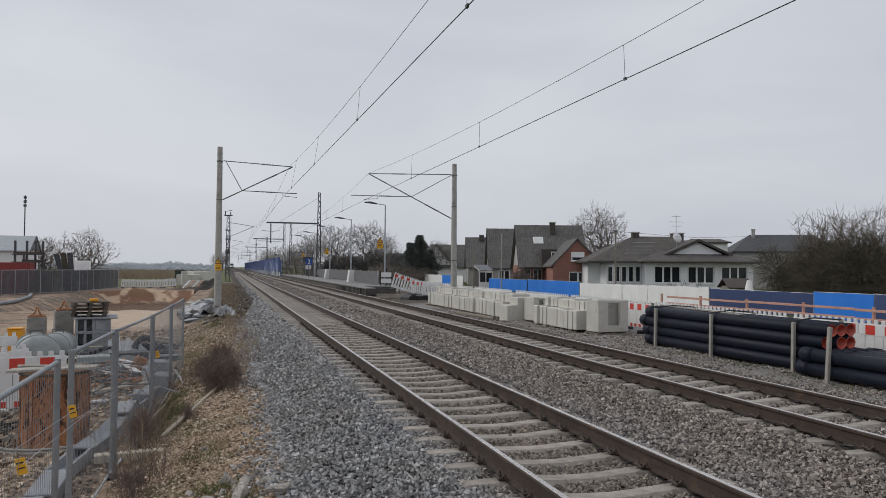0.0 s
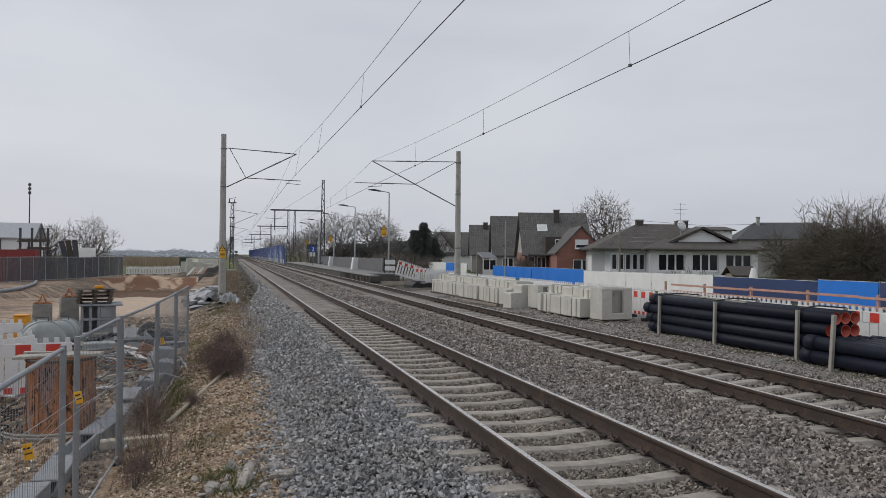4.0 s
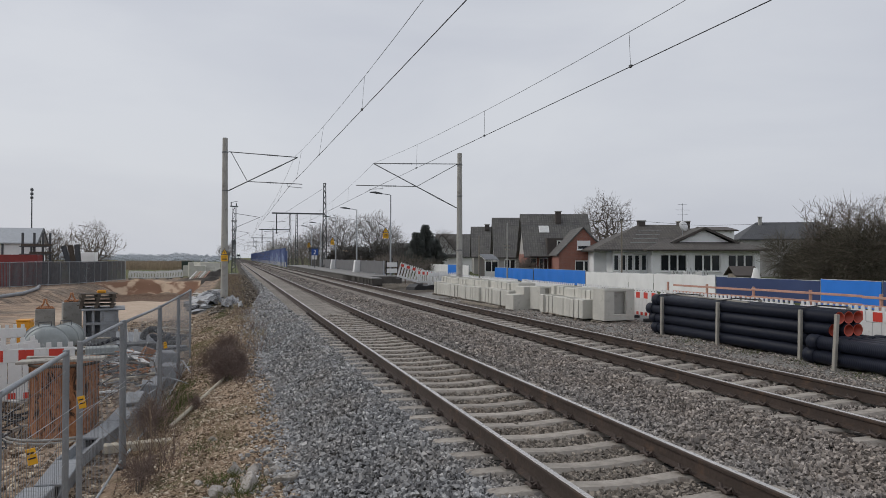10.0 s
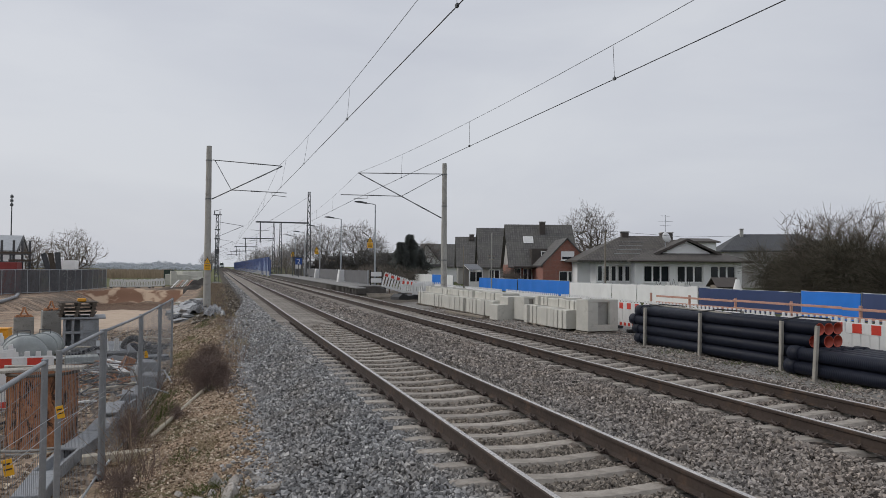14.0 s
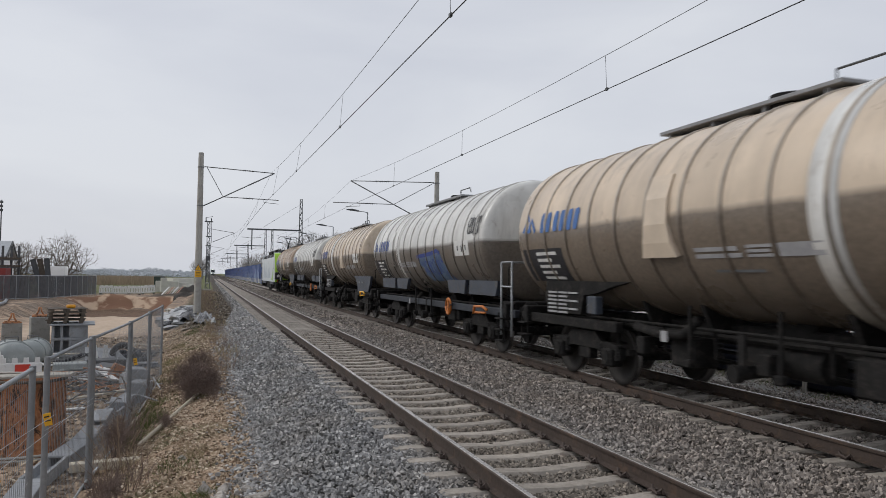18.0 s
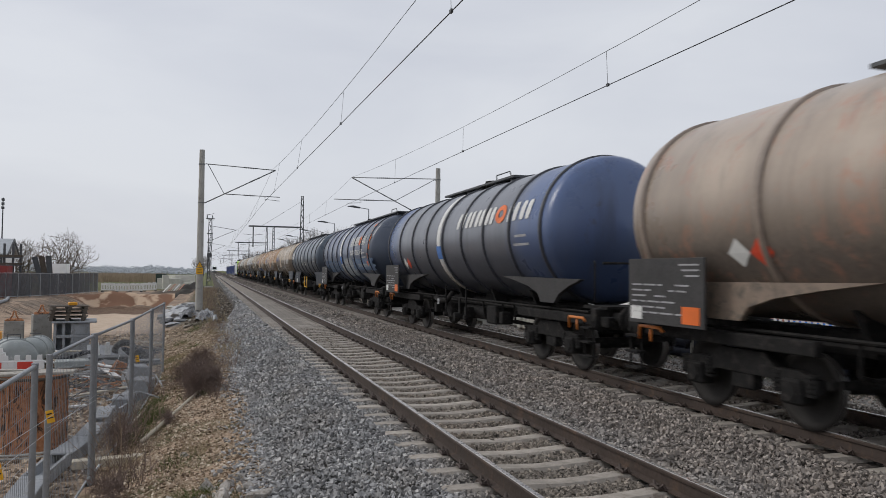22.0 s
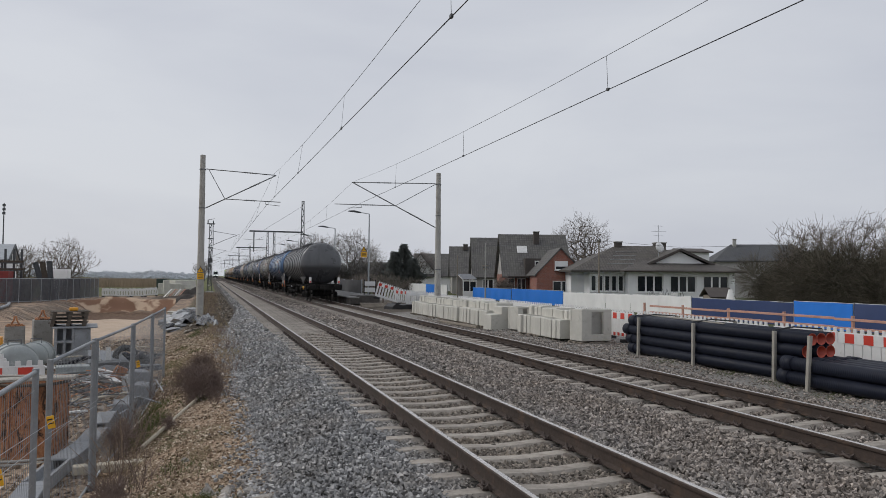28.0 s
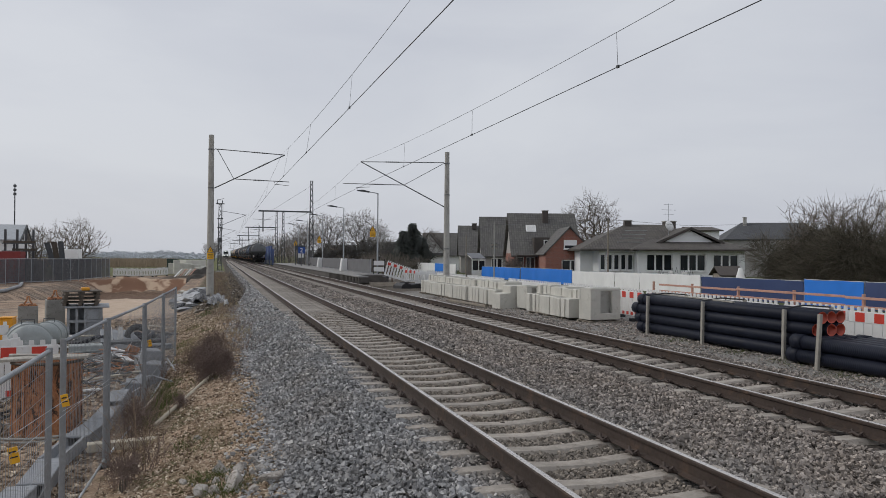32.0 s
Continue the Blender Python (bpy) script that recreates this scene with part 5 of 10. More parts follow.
def deco_a(kind, seed):
    def f(tank, half, r):
        sheet_logo(tank, half, r, "plate" in kind, 0.3 if "faded" in kind else 1.0)
        if "blue" in kind:
            part("graffiti", blob(r, half - 9.3, half - 7.0, -44, -10, seed, lean=-0.5), SPRAY_S, tank, "patchy steel-blue sprayed field")
            part("graffiti", ribbon(Geo(), r, [(half - 6.9, -12), (half - 7.6, -11), (half - 8.4, -9.5), (half - 9.0, -7), (half - 9.25, -9), (half - 9.35, -18), (half - 9.5, -30), (half - 9.9, -44)], 0.055), SPRAY_B, tank, "deep blue sprayed outline")
            scrawl(tank, SPRAY_B, "deep blue sprayed scrawl", r, half - 9.2, half - 7.4, -36, -14, 7, 0.022, seed)
        if "tags" in kind:
            scrawl(tank, DECAL_K, "dark sprayed tag", r, -half + 1.75, -half + 2.6, 2, 27, 6, 0.02, seed)
        if "long" in kind:
            scrawl(tank, DECAL_LB, "faded blue graffiti", r, -half * 0.25, half * 0.5, -40, -24, 9, 0.05, seed)
        if "ring" in kind:
            g = Geo()
            y = -half + 2.3
            for q in (0.55, 0.42):
                ribbon(g, r, [(y + q * math.cos(k * 0.42), 9 + q * 36 * math.sin(k * 0.42)) for k in range(16)], 0.03)
            ribbon(g, r, [(y + 0.15, 16), (y, 20), (y - 0.15, 14), (y + 0.12, -2), (y - 0.2, -2)], 0.03)
            part("graffiti", g, DECAL_G, tank, "white sprayed ring and figure")
    return f


def deco_b(kind, seed):
    def f(tank, half, r):
        k = 180 / (math.pi * r)
        dy = SHIFTS.get(seed, 0.0)
        if seed in (11, 12, 14, 15):
            hazard(tank, r, half - 3.1, -24, DECAL_W)
            hazard(tank, r, half - 3.5, -24, DECAL_R)
        if "letters" in kind:
            name_bars(tank, half, r, half - 8.4 - dy, 7 if seed in (15, 17) else 9, 0.52 if seed in (15, 17) else 0.42, {11: 0.68, 15: 0.685, 17: 0.56}.get(seed, 0.47), 7, DECAL_W, 4, DECAL_O)
        if "slogan" in kind:
            letters("euro tank car", r, half - 8.5 - dy, -6, 0.33, "slogan", DECAL_W, tank, "white words on the tank")
        if "stars" in kind:
            g = Geo()
            for i in range(6):
                star(g, r, half - 11.95 - dy - 0.55 * math.sin(i / 5 * math.pi), 44 - i * 13, 0.2)
            part("stars", g, DECAL_O, tank, "arc of orange stars")
        if "teal" in kind:
            if seed in (9, 14):
                name_bars(tank, half, r, half - (1.22 if seed == 9 else 0.95), -2 if seed == 9 else -1, 0.5 if seed == 9 else 0.42, 0.34, 4, DECAL_W)
                part("white_patch", patch(Geo(), r, half - 8.7, half - 8.2, -20, -11), DECAL_W, tank)
            g = Geo()
            patch(g, r, half - 7.2, half - 7.0, -6, 14)
            patch(g, r, half - 7.3, half - 7.1, -22, -8, skew=0.25)
            part("white_stroke", g, DECAL_W, tank)
        if "tags" in kind:
            if seed == 15:
                scrawl(tank, DECAL_W, "white sprayed tags", r, -half + 1.45, -half + 2.1, 6, 26, 7, 0.025, seed)
                scrawl(tank, DECAL_W, "white sprayed tags", r, -half + 1.45, -half + 2.1, -12, 2, 6, 0.02, seed + 1)
            elif seed == 16:
                scrawl(tank, DECAL_G, "pale sprayed tags low on the tank", r, -half + 2.3, -half + 4.4, -28, -14, 9, 0.022, seed)
            else:
                scrawl(tank, DECAL_W, "white sprayed tags", r, -half + 2.2, -half + 3.6, -14, 14, 9, 0.025, seed)
        if seed == 10:
            for k_, (b0, b1, lo_, hi_, mt) in enumerate(((1.7, 4.7, -38, -13, SPRAY_S), (4.9, 6.3, -36, -15, SPRAY_S), (9.7, 14.0, -34, -13, SPRAY_S), (7.5, 9.6, -48, -11, SPRAY_P), (10.6, 13.2, -27, -22, SPRAY_P))):
                part("graffiti", blob(r, half - b1, half - b0, lo_, hi_, k_ + 3), mt, tank, "steel-blue sprayed band" if mt is SPRAY_S else "pale patchy sprayed field")
            scrawl(tank, DECAL_G, "pale sprayed letters", r, half - 9.4, half - 7.7, -28, -13, 5, 0.03, 4)
            scrawl(tank, DECAL_G, "pale sprayed scrawl", r, half - 7.2, half - 6.4, -26, -14, 4, 0.02, 8)
            scrawl(tank, DECAL_F, "faint sprayed scrawl", r, half - 4.4, half - 2.2, -33, -17, 6, 0.022, 9)
        if seed == 13:
            scrawl(tank, DECAL_W, "white sprayed scrawl near the tank end", r, -half + 1.7, -half + 3.6, -26, -2, 7, 0.022, 15)
        if "grey" in kind and seed != 10:
            scrawl(tank, DECAL_F, "pale sprayed graffiti", r, -half * 0.5, half * 0.35, -26, -8, 11, 0.035, seed)
        if "line" in kind:
            q = random.Random(seed)
            if seed == 13:
                scrawl(tank, DECAL_F, "large faded pale letters sprayed on", r, half - 6.3, half - 2.4, -4, 24, 7, 0.05, 5)
                scrawl(tank, DECAL_G, "pale sprayed scrawl", r, -half + 2.5, half - 2.4, -16, -2, 16, 0.022, 6)
            part("graffiti", ribbon(Geo(), r, [(half - 1.2 - i * 0.45, -13 + q.uniform(-4, 4)) for i in range(24)], 0.025), DECAL_W, tank, "white sprayed line")
        y = half - BANDS.get(seed, 6.8)
        if seed == 9 or seed == 18:
            return
        part("blue_mark", patch(Geo(), r, y - 0.21, y + 0.21, -20, -6, 0.016), DECAL_LB, tank, "blue plate on the stripe")
    return f


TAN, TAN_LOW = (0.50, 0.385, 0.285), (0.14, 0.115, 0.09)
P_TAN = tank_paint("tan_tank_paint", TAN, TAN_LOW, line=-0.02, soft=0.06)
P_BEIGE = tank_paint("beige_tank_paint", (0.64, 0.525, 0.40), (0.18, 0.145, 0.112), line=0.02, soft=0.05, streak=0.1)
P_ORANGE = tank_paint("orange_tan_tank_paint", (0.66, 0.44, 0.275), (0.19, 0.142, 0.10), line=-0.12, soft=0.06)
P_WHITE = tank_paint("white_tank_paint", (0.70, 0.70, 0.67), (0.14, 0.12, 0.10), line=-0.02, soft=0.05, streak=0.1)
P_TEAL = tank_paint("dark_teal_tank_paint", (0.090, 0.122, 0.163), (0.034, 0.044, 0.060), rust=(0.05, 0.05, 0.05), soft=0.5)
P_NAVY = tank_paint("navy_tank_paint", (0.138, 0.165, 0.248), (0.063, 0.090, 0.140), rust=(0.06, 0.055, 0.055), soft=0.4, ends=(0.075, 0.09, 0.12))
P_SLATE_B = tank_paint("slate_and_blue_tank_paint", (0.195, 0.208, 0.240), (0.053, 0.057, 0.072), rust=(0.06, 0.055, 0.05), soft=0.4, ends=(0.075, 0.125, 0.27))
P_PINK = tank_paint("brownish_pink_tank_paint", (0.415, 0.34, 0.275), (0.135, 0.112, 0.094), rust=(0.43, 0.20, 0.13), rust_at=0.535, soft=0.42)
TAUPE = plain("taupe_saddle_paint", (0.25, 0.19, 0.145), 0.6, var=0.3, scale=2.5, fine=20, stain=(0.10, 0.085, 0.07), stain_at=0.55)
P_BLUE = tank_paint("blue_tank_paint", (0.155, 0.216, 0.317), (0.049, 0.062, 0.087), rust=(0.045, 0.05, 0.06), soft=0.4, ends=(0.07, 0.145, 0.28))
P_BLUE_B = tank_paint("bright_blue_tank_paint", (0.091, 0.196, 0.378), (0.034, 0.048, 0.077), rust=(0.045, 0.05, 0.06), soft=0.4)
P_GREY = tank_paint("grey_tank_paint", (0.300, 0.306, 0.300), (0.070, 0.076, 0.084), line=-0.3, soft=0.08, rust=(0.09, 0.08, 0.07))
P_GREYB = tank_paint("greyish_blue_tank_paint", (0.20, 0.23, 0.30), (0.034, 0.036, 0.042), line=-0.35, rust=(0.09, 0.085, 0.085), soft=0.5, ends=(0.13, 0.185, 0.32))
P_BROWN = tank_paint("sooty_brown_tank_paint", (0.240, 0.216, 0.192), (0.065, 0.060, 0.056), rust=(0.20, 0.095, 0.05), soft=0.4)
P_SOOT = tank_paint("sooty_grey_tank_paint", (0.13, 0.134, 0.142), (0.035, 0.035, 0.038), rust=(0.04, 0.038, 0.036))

A_LEN, A_R, B_R = 14.2, 1.50, 1.50
# lower-half colour and its edge: grime with the ground's reflection painted in
A_DIRT_MIRROR = {P_TAN.name: (TAN_LOW, -0.02), P_BEIGE.name: ((0.18, 0.145, 0.112), 0.02), P_ORANGE.name: ((0.19, 0.142, 0.10), -0.12), P_WHITE.name: ((0.14, 0.12, 0.10), -0.02)}
RIBS = {}
for p_, c_ in ((P_TAN, (0.27, 0.205, 0.15)), (P_BEIGE, (0.29, 0.245, 0.195)), (P_ORANGE, (0.27, 0.18, 0.115)), (P_WHITE, (0.38, 0.37, 0.35)), (P_TEAL, (0.022, 0.026, 0.034)),
               (P_NAVY, (0.028, 0.032, 0.05)), (P_SLATE_B, (0.035, 0.038, 0.048)), (P_PINK, (0.27, 0.215, 0.175)), (P_BLUE, (0.022, 0.032, 0.055)), (P_BLUE_B, (0.022, 0.035, 0.065)), (P_GREY, (0.10, 0.10, 0.10)),
               (P_GREYB, (0.035, 0.037, 0.045)), (P_BROWN, (0.055, 0.05, 0.046)), (P_SOOT, (0.035, 0.035, 0.038))):
    dirt_mirror = A_DIRT_MIRROR.get(p_.name)
    RIBS[p_.name] = tank_paint("ring_of_" + p_.name, tuple(v * 1.35 for v in c_), tuple(v * 0.75 for v in dirt_mirror[0]), line=dirt_mirror[1], soft=0.08) if dirt_mirror else plain("ring_of_" + p_.name, c_, 0.45, var=0.3, scale=2, fine=20, bump=0.0)
RIBS_L = {P_BEIGE.name: plain("pale_beige_plate", (0.60, 0.50, 0.39), 0.45, var=0.12, scale=3), P_TAN.name: plain("pale_tan_plate", (0.58, 0.46, 0.35), 0.45, var=0.12, scale=3), P_ORANGE.name: plain("pale_orange_plate", (0.60, 0.43, 0.30), 0.45, var=0.12, scale=3)}
# place of the stripe and shift of the lettering, by wagon
BANDS = {11: 7.1, 12: 7.0, 15: 7.5, 16: 8.2, 17: 7.0}
SHIFTS = {10: 0.9, 11: 0.2, 12: 0.8, 13: 0.3, 15: 0.45, 16: 1.3, 17: -0.2}


def spec_a(label, tank_label, paint, deco, white=False, band=4.85, cover=7.8):
    return dict(L=A_LEN, kind="A", r=A_R, label=label, tank_label=tank_label, paint=paint, rib_paint=RIBS.get(paint.name, paint), ribs=14, band=4.6 if white else band, cover=3.7 if white else cover,
                frame_paint=TEAL_P if white else UNDER, saddle_paint=GREY_P if white else UNDER, walk=(A_LEN / 2 - 7.9, A_LEN / 2 - 4.1), rail=(A_LEN / 2 - 8.7, A_LEN / 2 - 7.8), deco=deco, white=white, seed=1)


def spec_b(L, label, tank_label, paint, deco, seed, ribs=9, band=6.8):
    short = seed in (9, 11, 16, 17, 18)
    return dict(L=L, kind="B", r=B_R, label=label, tank_label=tank_label, paint=paint, rib_paint=RIBS[paint.name], ribs=ribs, band=BANDS.get(seed, band),
                frame_paint=UNDER, saddle_paint={9: TEAL_P, 12: TAUPE}.get(seed, GRIME_P), walk=(L / 2 - 9.8 if short else -L / 2 + 1.9, L / 2 - (1.6 if seed in (9, 16) else 4.1)), rail=(L / 2 - 9.6 if short else -L / 2 + 2.1, L / 2 - 8.6 if short else -L / 2 + 3.0), deco=deco, seed=seed)


# (place of the tank's front end at 21 s, how it looks)
WAGONS = [
    (146.6, spec_a("brownish tan tank wagon with grimy underframe", "tan tank", P_TAN, deco_a("faded", 1))),
    (132.4, spec_a("white tank wagon with grey dirty lower half", "white tank with grimy underside", P_WHITE, deco_a("tags", 2), True)),
    (118.3, spec_a("beige tank wagon with white stripe", "beige tank", P_BEIGE, deco_a("", 3))),
    (104.1, spec_a("white tank wagon with blue graffiti", "white tank with blue graffiti", P_WHITE, deco_a("blue tags", 4), True)),
    (90.0, spec_a("tan tank wagon with white stripe", "tan tank", P_BEIGE, deco_a("faded tags", 5), band=8.7, cover=5.7)),
    (75.9, spec_a("orange-tan tank wagon with faded blue graffiti", "orange-tan tank", P_ORANGE, deco_a("faded long ring", 6), band=8.8, cover=5.6)),
    (61.5, spec_a("orange-tan tank wagon with white logo plate", "orange-tan tank", P_ORANGE, deco_a("plate", 7))),
    (47.3, spec_a("greyish beige tank wagon with white stripe", "greyish beige tank", P_BEIGE, deco_a("", 8), band=8.8, cover=5.5)),
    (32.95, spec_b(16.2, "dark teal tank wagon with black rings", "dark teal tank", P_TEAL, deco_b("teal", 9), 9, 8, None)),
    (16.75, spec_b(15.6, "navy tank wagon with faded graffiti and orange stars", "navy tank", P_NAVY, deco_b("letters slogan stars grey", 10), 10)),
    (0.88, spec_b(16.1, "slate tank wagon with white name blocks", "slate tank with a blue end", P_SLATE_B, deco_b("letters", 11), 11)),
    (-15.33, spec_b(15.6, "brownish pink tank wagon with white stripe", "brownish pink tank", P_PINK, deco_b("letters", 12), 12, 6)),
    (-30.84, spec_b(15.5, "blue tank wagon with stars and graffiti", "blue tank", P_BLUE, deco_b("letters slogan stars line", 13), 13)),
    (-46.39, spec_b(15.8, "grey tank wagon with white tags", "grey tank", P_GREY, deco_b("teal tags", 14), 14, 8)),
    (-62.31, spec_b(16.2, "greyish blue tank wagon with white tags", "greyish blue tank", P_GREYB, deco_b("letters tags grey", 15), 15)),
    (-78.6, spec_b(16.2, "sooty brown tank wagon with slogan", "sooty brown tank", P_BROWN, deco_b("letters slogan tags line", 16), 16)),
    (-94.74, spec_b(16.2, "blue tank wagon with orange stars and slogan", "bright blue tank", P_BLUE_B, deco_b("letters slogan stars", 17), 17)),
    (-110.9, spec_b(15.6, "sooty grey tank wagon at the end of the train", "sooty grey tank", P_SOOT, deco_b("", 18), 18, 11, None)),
]
train = []
for front, spec in WAGONS:
    train.append((tank_wagon(spec), front - spec["L"] / 2 + (0.6 if spec["kind"] == "A" else 0.75)))
last = train[-1][0]
for x in (-1.0, 1.0):
    lamp = part("tail_lamp", Geo().box((x - 0.08, -7.55, 1.3), (x + 0.08, -7.43, 1.72), 0.02), DECAL_W, last, "white and red tail signal plate")
    part("red_field", Geo().box((x - 0.06, -7.56, 1.34), (x + 0.06, -7.55, 1.46)), RED, lamp)
g = Geo()
for k in range(4):
    g.box((-0.45, -5.98, 3.05 + k * 0.2), (0.25, -5.75, 3.08 + k * 0.2))
part("end_panel", g, UNDER, last)

# ---------------- locomotive ----------------
L_GREEN = plain("lime_green_paint", (0.33, 0.56, 0.04), 0.4, var=0.12, scale=1.5, bump=0.02)
L_SILVER = plain("silver_grey_paint", (0.58, 0.62, 0.64), 0.4, var=0.1, scale=1.5, bump=0.02, stain=(0.35, 0.36, 0.36))
GLASS_D = plain("dark_window_glass", (0.02, 0.024, 0.028), 0.08, var=0.2, scale=1, bump=0.0)


L_GREY = plain("blue_grey_graphic", (0.44, 0.49, 0.54), 0.45, var=0.2, scale=2, bump=0.0)


def locomotive():
    t = thing("electric_locomotive", "silver and lime-green electric locomotive with raised pantograph", "locomotive")
    sect = [(-1.49, 1.0), (1.49, 1.0), (1.49, 3.38), (1.47, 3.45), (-1.47, 3.45), (-1.49, 3.38)]
    part("body", Geo().prism(sect, "y", -7.3, 7.3), L_SILVER, t, "silver body side")
    roof = part("roof", Geo().prism([(-1.46, 3.452), (1.46, 3.452), (1.2, 3.86), (0.9, 3.95), (-0.9, 3.95), (-1.2, 3.86)], "y", -7.25, 7.25), UNDER, t, "dark sloping roof edge")
    for k in range(6):
        part("roof_grille", Geo().prism([(-1.44, 3.5), (-1.21, 3.84), (-1.19, 3.83), (-1.42, 3.49)], "y", -6.6 + 2.15 * k, -4.8 + 2.15 * k), UNDER if k % 2 else GREY_P, roof)
    for s in (-1, 1):
        cab = [(7.3 * s, 1.0), (9.15 * s, 1.0), (9.25 * s, 1.6), (9.05 * s, 2.35), (8.25 * s, 3.72), (7.3 * s, 3.9)]
        c = part("cab", Geo().prism(cab, "x", -1.47, 1.47), L_SILVER, t, "silver cab side")
        band = [(9.2 * s, 1.0), (9.36 * s, 1.6), (9.16 * s, 2.38), (8.5 * s, 3.52), (8.22 * s, 3.76), (7.7 * s, 3.86), (7.75 * s, 3.7), (8.2 * s, 3.5), (8.5 * s, 2.9), (8.42 * s, 2.3), (8.75 * s, 1.7), (8.7 * s, 1.0)]
        xw = 1.485 if s < 0 else 1.44
        part("cab_front", Geo().prism(band, "x", -xw, xw), L_GREEN, c, "lime-green cab front")
        part("windscreen", Geo().add([(-1.15, 9.145 * s, 2.45), (1.15, 9.145 * s, 2.45), (1.05, 8.48 * s, 3.6), (-1.05, 8.48 * s, 3.6)], [(0, 1, 2, 3)]), GLASS_D, c)
        part("skirt", Geo().box((-1.4, 8.9 * s - 0.3, 0.35), (1.4, 8.9 * s + 0.3, 0.99), 0.05), UNDER, c)
        for x in (-1.0, 1.0):
            h = part("lamp_cluster", Geo().box((x * 1.18 - 0.34, 9.2 * s - 0.2, 1.25), (x * 1.18 + 0.34, 9.2 * s + 0.2, 1.95), 0.06), BLACK, c, "black lamp cluster")
            part("headlight", Geo().cyl((x * 1.2, 9.3 * s, 1.6), (x * 1.2, 9.42 * s, 1.6), 0.14, seg=12), DECAL_W, h)
        part("red_trim", Geo().box((-1.3, 9.2 * s - 0.1, 1.0), (1.3, 9.2 * s + 0.12, 1.18), 0.03), RED, c, "red trim above the buffers")
        for x in (-0.875, 0.875):
            part("buffer", me_buffer, None, t, at=pose(x, s * 8.95, 0.95, 0, 0, 0 if s > 0 else 180))
        for x in (-1.48, 1.48):
            d = part("cab_door", Geo().box((x - 0.015, s * 7.55 - 0.36, 1.1), (x + 0.015, s * 7.55 + 0.36, 3.3), 0.004), L_SILVER, t, "silver cab door")
            part("door_window", Geo().box((x - 0.02, s * 7.62 - 0.12, 2.3), (x + 0.02, s * 7.62 + 0.12, 3.1)), GLASS_D, d, "narrow dark window")
            part("handrail", Geo().tube([(x * 1.03, s * 7.1, 1.1), (x * 1.03, s * 7.1, 2.4)], 0.02, 5), GALV, t)
        b = bogie_at(t, s * 4.75)
        for yy in (-1.45, 1.45):
            part("sand_box", Geo().box((-1.25, yy - 0.2, 0.3), (1.25, yy + 0.2, 0.95), 0.03), UNDER, b)
        part("side_valance", Geo().box((-1.44, s * 4.75 - 2.2, 0.72), (1.44, s * 4.75 + 2.2, 0.99), 0.03), GREY_P, t, "grey bogie valance")
    # mountain-like graphics and a green corner on the side
    for k, (y0, y1, zt) in enumerate(((-3.6, -1.8, 3.0), (-2.2, 0.2, 2.5), (0.5, 2.4, 2.9), (1.8, 4.6, 2.4), (3.5, 6.0, 3.1))):
        g = Geo().add([(-1.496, y0, 1.35), (-1.496, y1, 1.35), (-1.496, y1 - 0.4, 1.9), (-1.496, (y0 + y1) / 2, zt), (-1.496, y0 + 0.5, 1.8)], [(0, 1, 2, 3, 4), (4, 3, 2, 1, 0)])
        part("side_graphic", g, L_GREY, t, "blue-grey mountain graphic")
    g = Geo().add([(-1.4975, -7.0, 1.2), (-1.4975, -4.6, 1.2), (-1.4975, -5.6, 1.5), (-1.4975, -6.3, 2.0), (-1.4975, -7.0, 2.3)], [(0, 1, 2, 3, 4), (4, 3, 2, 1, 0)])
    part("green_corner", g, L_GREEN, t, "lime-green side graphic")
    part("transformer_case", Geo().box((-1.3, -2.5, 0.3), (1.3, 2.5, 0.99), 0.05), UNDER, t)
    part("roof_gear", Geo().box((-0.7, -6.3, 3.96), (0.7, 6.3, 4.1), 0.03).box((-0.5, -3.5, 4.08), (0.5, 1.5, 4.32), 0.05).cyl((-0.4, -6.6, 4.2), (-0.4, 6.0, 4.2), 0.04, seg=6), STEEL_D, t, "dark roof equipment")
    for k in range(7):
        part("roof_insulator", Geo().cyl((-0.75, -6.0 + 1.9 * k, 3.95), (-0.75, -6.0 + 1.9 * k, 4.3), 0.09, 0.06, 8), STEEL_D, t)
    for y_, w_ in ((-2.2, 0.8), (2.8, 1.1), (5.2, 0.6)):
        part("roof_box", Geo().box((-0.95, y_ - w_, 3.955), (0.95, y_ + w_, 4.3), 0.05), UNDER, t)
    part("busbar", Geo().tube([(-0.75, -6.0, 4.33), (-0.75, 5.4, 4.33)], 0.03, 6), STEEL_D, t)
    part("pantograph_base", Geo().box((-0.6, -6.2, 4.1), (0.6, -5.0, 4.22), 0.02), STEEL_D, t)
    part("pantograph_arm", Geo().tube([(0, -5.3, 4.15), (0, -6.9, 4.75)], 0.08, 6), STEEL_D, t, "lower pantograph arm")
    part("pantograph_arm", Geo().tube([(0, -6.9, 4.75), (-0.3, -5.6, 5.5)], 0.05, 6).tube([(0, -6.9, 4.75), (0.3, -5.6, 5.5)], 0.05, 6), STEEL_D, t, "upper pantograph arm")
    for yy in (-5.75, -5.45):
        part("contact_strip", Geo().tube([(-0.98, yy, 5.38), (-0.75, yy, 5.56), (0.75, yy, 5.56), (0.98, yy, 5.38)], 0.028, 5), STEEL_D, t)
    return t


train.append((locomotive(), 146.6 + 0.55 + 9.5))

# ---------------- stacked concrete elements beside the track ----------------
TIMBER = plain("grey_timber", (0.27, 0.235, 0.19), 0.85, var=0.25, scale=4, fine=50, bump=0.25, rnd=0.2)
TIMBER_N = plain("weathered_post_timber", (0.34, 0.32, 0.28), 0.85, var=0.2, scale=4, fine=50, bump=0.2)
